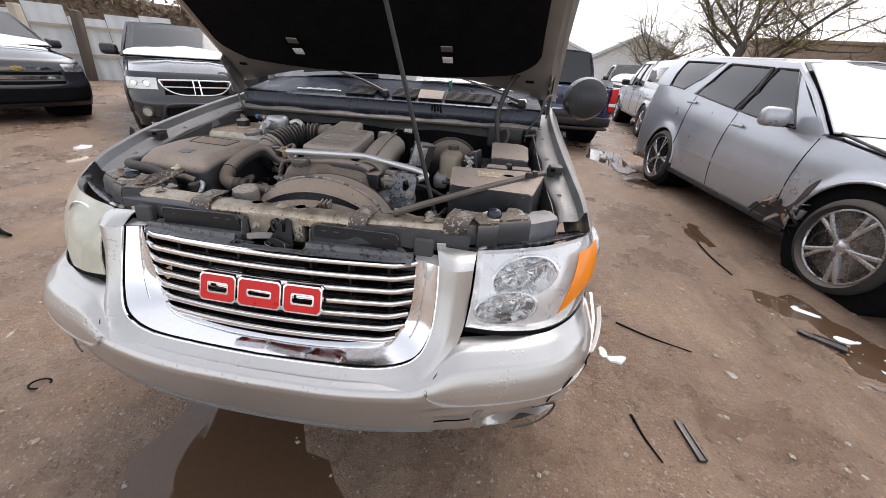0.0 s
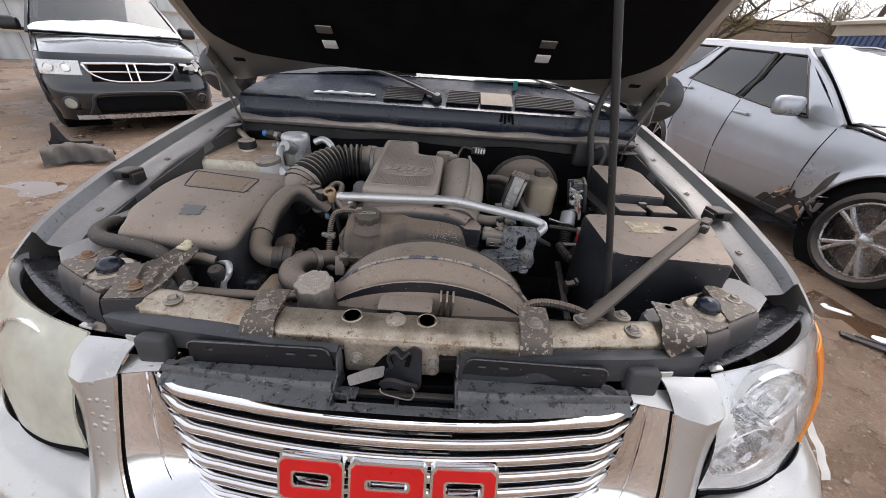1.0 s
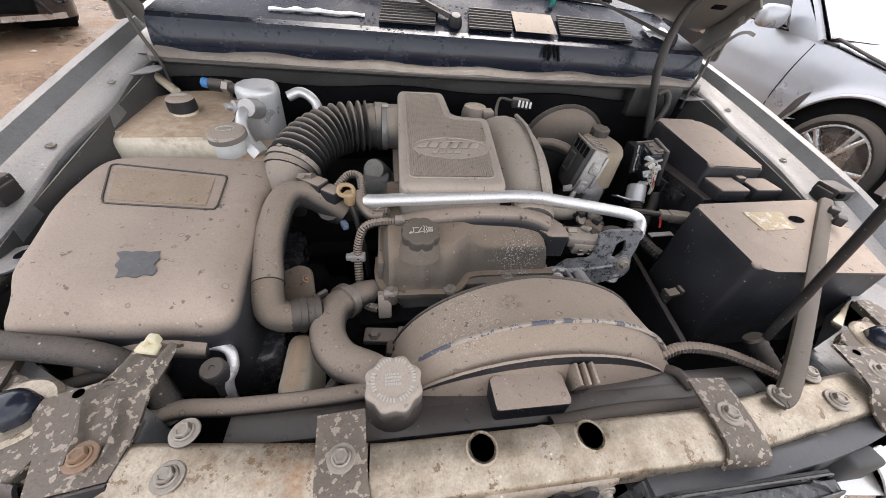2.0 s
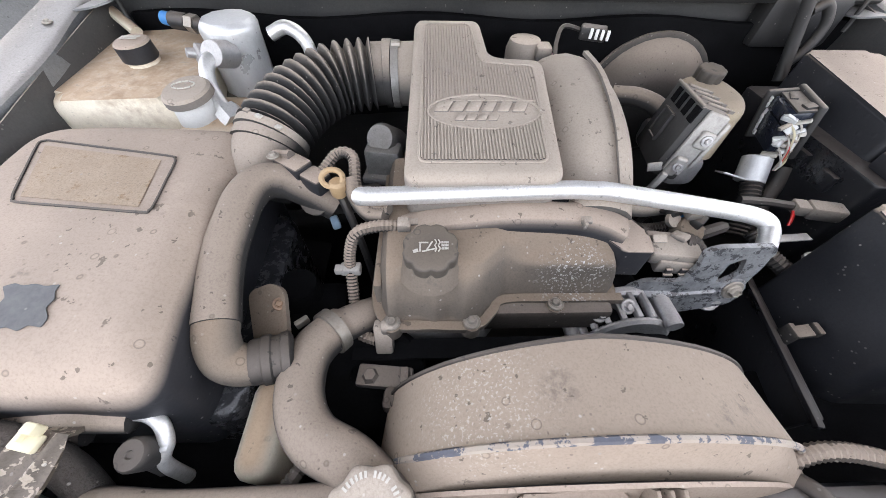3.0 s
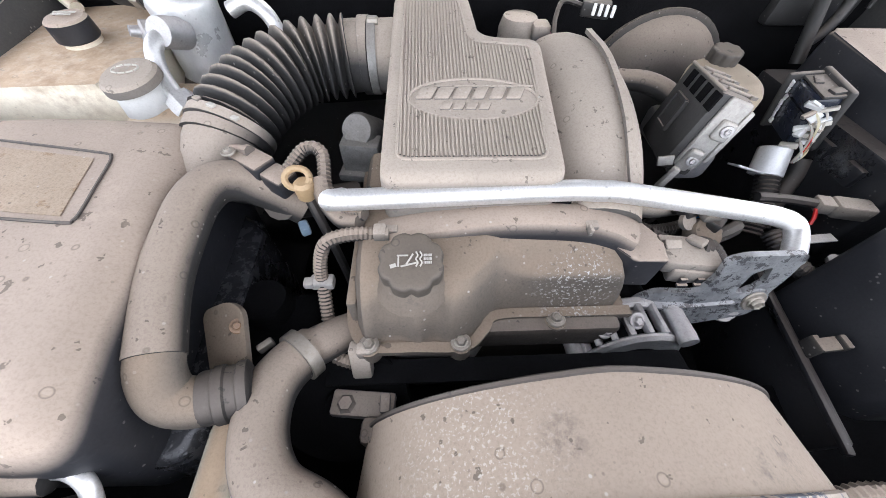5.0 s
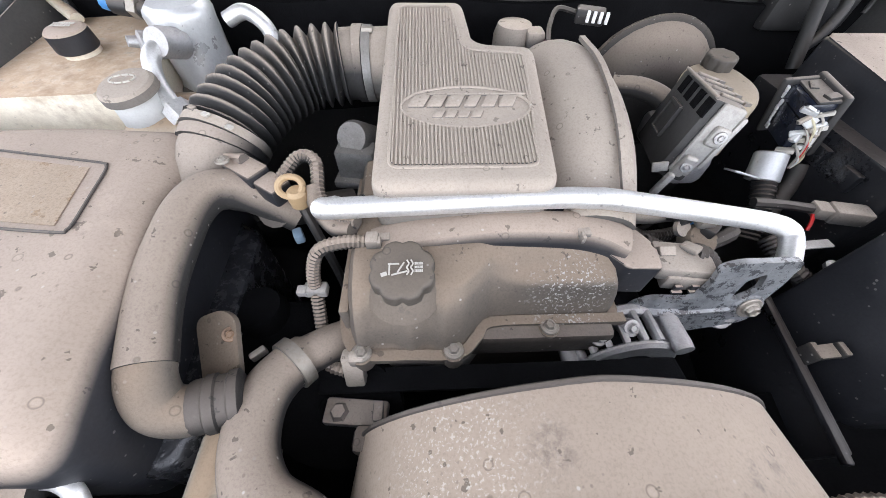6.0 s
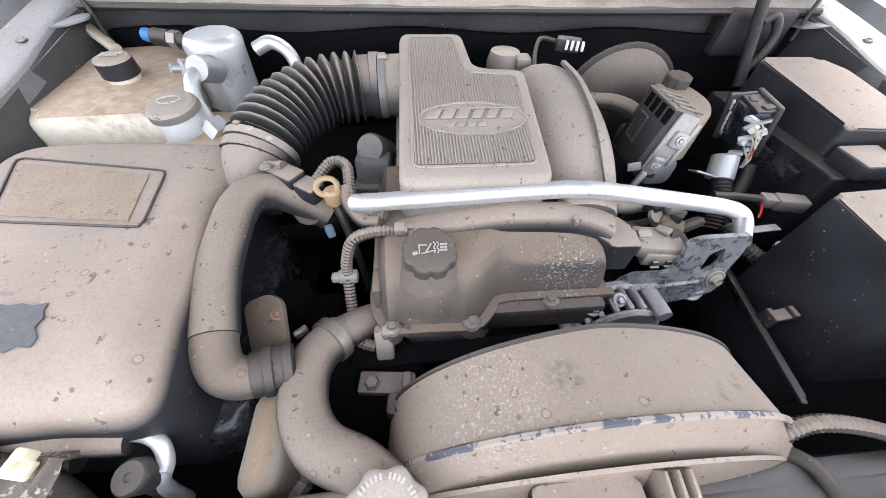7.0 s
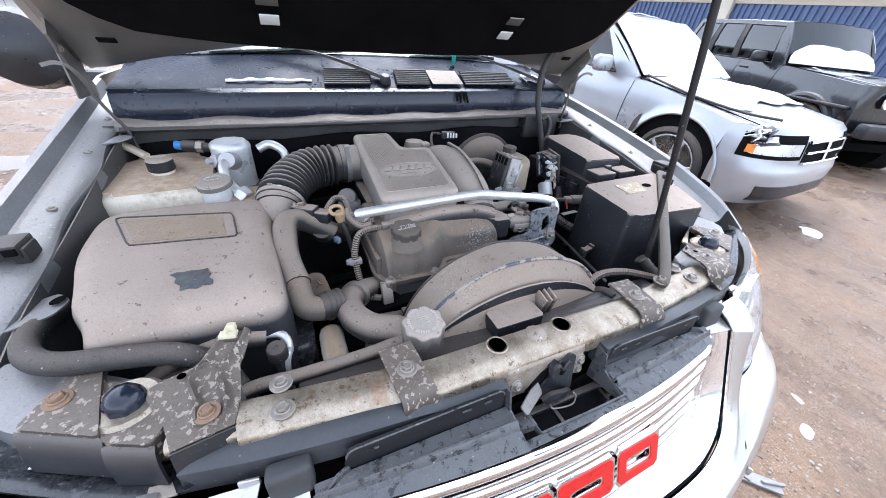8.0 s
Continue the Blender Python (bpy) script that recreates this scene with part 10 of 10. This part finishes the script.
def scrap(name, x, y, size, mat, label, seed, lift=0.0, tall=0.25):
    rnd_ = random.Random(seed)
    pts = [(size * rnd_.uniform(0.6, 1.1) * math.cos(a) * 1.2, size * rnd_.uniform(0.6, 1.1) * math.sin(a) * 0.7) for a in [k * 2 * math.pi / 9 for k in range(9)]]
    bm = prism(rounded(pts, size * 0.1, 2), 0.0, size * tall, size * 0.05, size * 0.1, 2)
    warped(bm, lambda v: Vector((v.x, v.y, v.z + 0.3 * size * noise.noise(v * (1.2 / size)) * (1 if v.z > 0 else 0))))
    solo(name, bm, mat, label, "litter", YARD @ pose(x, y, ground_z(x, y) - 0.004 + lift, 0, 0, rnd_.uniform(0, 360)), "litter on the mud")


strip = joined(box(0, 0, 0.012, 0.24, 0.055, 0.018, 0.004), box(0.03, 0.03, 0.02, 0.16, 0.02, 0.02, 0.004, rz=8), box(-0.08, -0.02, 0.02, 0.06, 0.05, 0.016, 0.004, rz=-14))
solo("plastic_strip", strip, "black", "broken black plastic strip on the mud", "litter", at(2.84, 1.38, ground_z(2.84, 1.38), -38), "litter on the mud")
strip = joined(box(0, 0, 0.01, 0.19, 0.028, 0.014, 0.003), box(0.01, 0.018, 0.012, 0.17, 0.008, 0.02, 0.002))
solo("plastic_strip", strip, "black", "ribbed black plastic strip on the mud", "litter", at(1.585, 0.435, ground_z(1.585, 0.435), -82), "litter on the mud")
scrap("flat_stone", 2.03, 0.91, 0.035, "stone", "pale flat stone on the mud", 1)
scrap("dark_stone", 2.85, 1.01, 0.055, "dark", "dark flat stone on the mud", 2)
scrap("ice_lump", 1.39, 0.88, 0.055, "snow", "lump of wet snow beside the bumper", 3)
scrap("ice_lump", 1.33, 0.92, 0.04, "snow", "lump of wet snow beside the bumper", 4)
scrap("white_scrap", -5.15, 3.4, 0.13, "white", "white plastic scrap on the mud", 5, tall=0.15)
scrap("pale_board", -4.65, 2.9, 0.16, "pale_wood", "splintered pale board on the mud", 6, tall=0.12)
scrap("snow_patch", 4.36, 1.0, 0.16, "snow", "melting patch of snow on the mud", 7, tall=0.1)
scrap("snow_patch", 3.0, 1.75, 0.10, "snow", "melting patch of snow by the wheel", 8, tall=0.12)
scrap("snow_patch", 3.05, 1.45, 0.09, "snow", "melting patch of snow by the wheel", 9, tall=0.12)
scrap("snow_patch", 3.1, 1.2, 0.12, "snow", "melting patch of snow by the wheel", 10, tall=0.1)
scrap("white_scrap", 1.69, -0.11, 0.05, "snow", "white wet scrap on the mud", 12)
shard = joined(box(0, 0, 0.012, 0.17, 0.05, 0.012, 0.003, rz=10), box(0.05, 0.012, 0.02, 0.09, 0.012, 0.02, 0.003, rz=24), box(-0.05, -0.01, 0.02, 0.05, 0.03, 0.014, 0.003, rz=-20))
solo("metal_shard", shard, "silver_dull", "bent bright trim piece on the mud", "litter", at(1.19, -0.14, ground_z(1.19, -0.14), -55), "litter on the mud")
ringbit = tube([(0.028 * math.cos(a) * 1.4, 0.028 * math.sin(a), 0.006) for a in [k * 2 * math.pi / 14 for k in range(12)]], 0.004, 7, 3)
solo("rubber_loop", ringbit, "felt", "loop of black rubber on the mud", "litter", at(-1.34, 0.10, ground_z(-1.34, 0.10), 20), "litter on the mud")
# torn wheel-arch liner and bumper pieces in front of the black SUV
liner_bm = sheet(lambda u, v: Vector((lerp(-0.28, 0.28, u), 0.24 * (v - 0.5) + 0.05 * math.sin(5 * u) + 0.02 * math.sin(23 * u + 9 * v), 0.02 + 0.17 * math.sin(math.pi * v) * (0.55 + 0.45 * math.cos(2.5 * (u - 0.4))) + 0.02 * abs(math.sin(13 * u + 5 * v)))), 14, 10, 0.006)
solo("arch_liner", liner_bm, "rubber", "torn black wheel-arch liner lying on the mud", "car part", at(-3.95, 3.25, ground_z(-3.95, 3.25), 40), "litter on the mud")
fin = joined(sheet(lambda u, v: Vector((lerp(-0.2, 0.2, u), 0.02 * math.sin(6 * u), 0.01 + v * (0.05 + 0.22 * math.exp(-((u - 0.25) / 0.12) ** 2)))), 16, 4, 0.01), box(0.05, -0.08, 0.015, 0.5, 0.16, 0.02, 0.006))
solo("bumper_piece", fin, "black", "broken black bumper piece lying on the mud", "car part", at(-4.55, 3.75, ground_z(-4.55, 3.75), 30), "litter on the mud")
part_bits = random.Random(17)
for k in range(40):
    x, y = (part_bits.uniform(1.2, 3.3), part_bits.uniform(-0.4, 4.5)) if k % 2 else (part_bits.uniform(-6, -1.4), part_bits.uniform(0.0, 6))
    r = part_bits.uniform(0.012, 0.035)
    scrap("mud_clod", x, y, r, part_bits.choice(("stone", "dark", "pale_wood", "stone")), "small clod or stone on the mud", 100 + k)
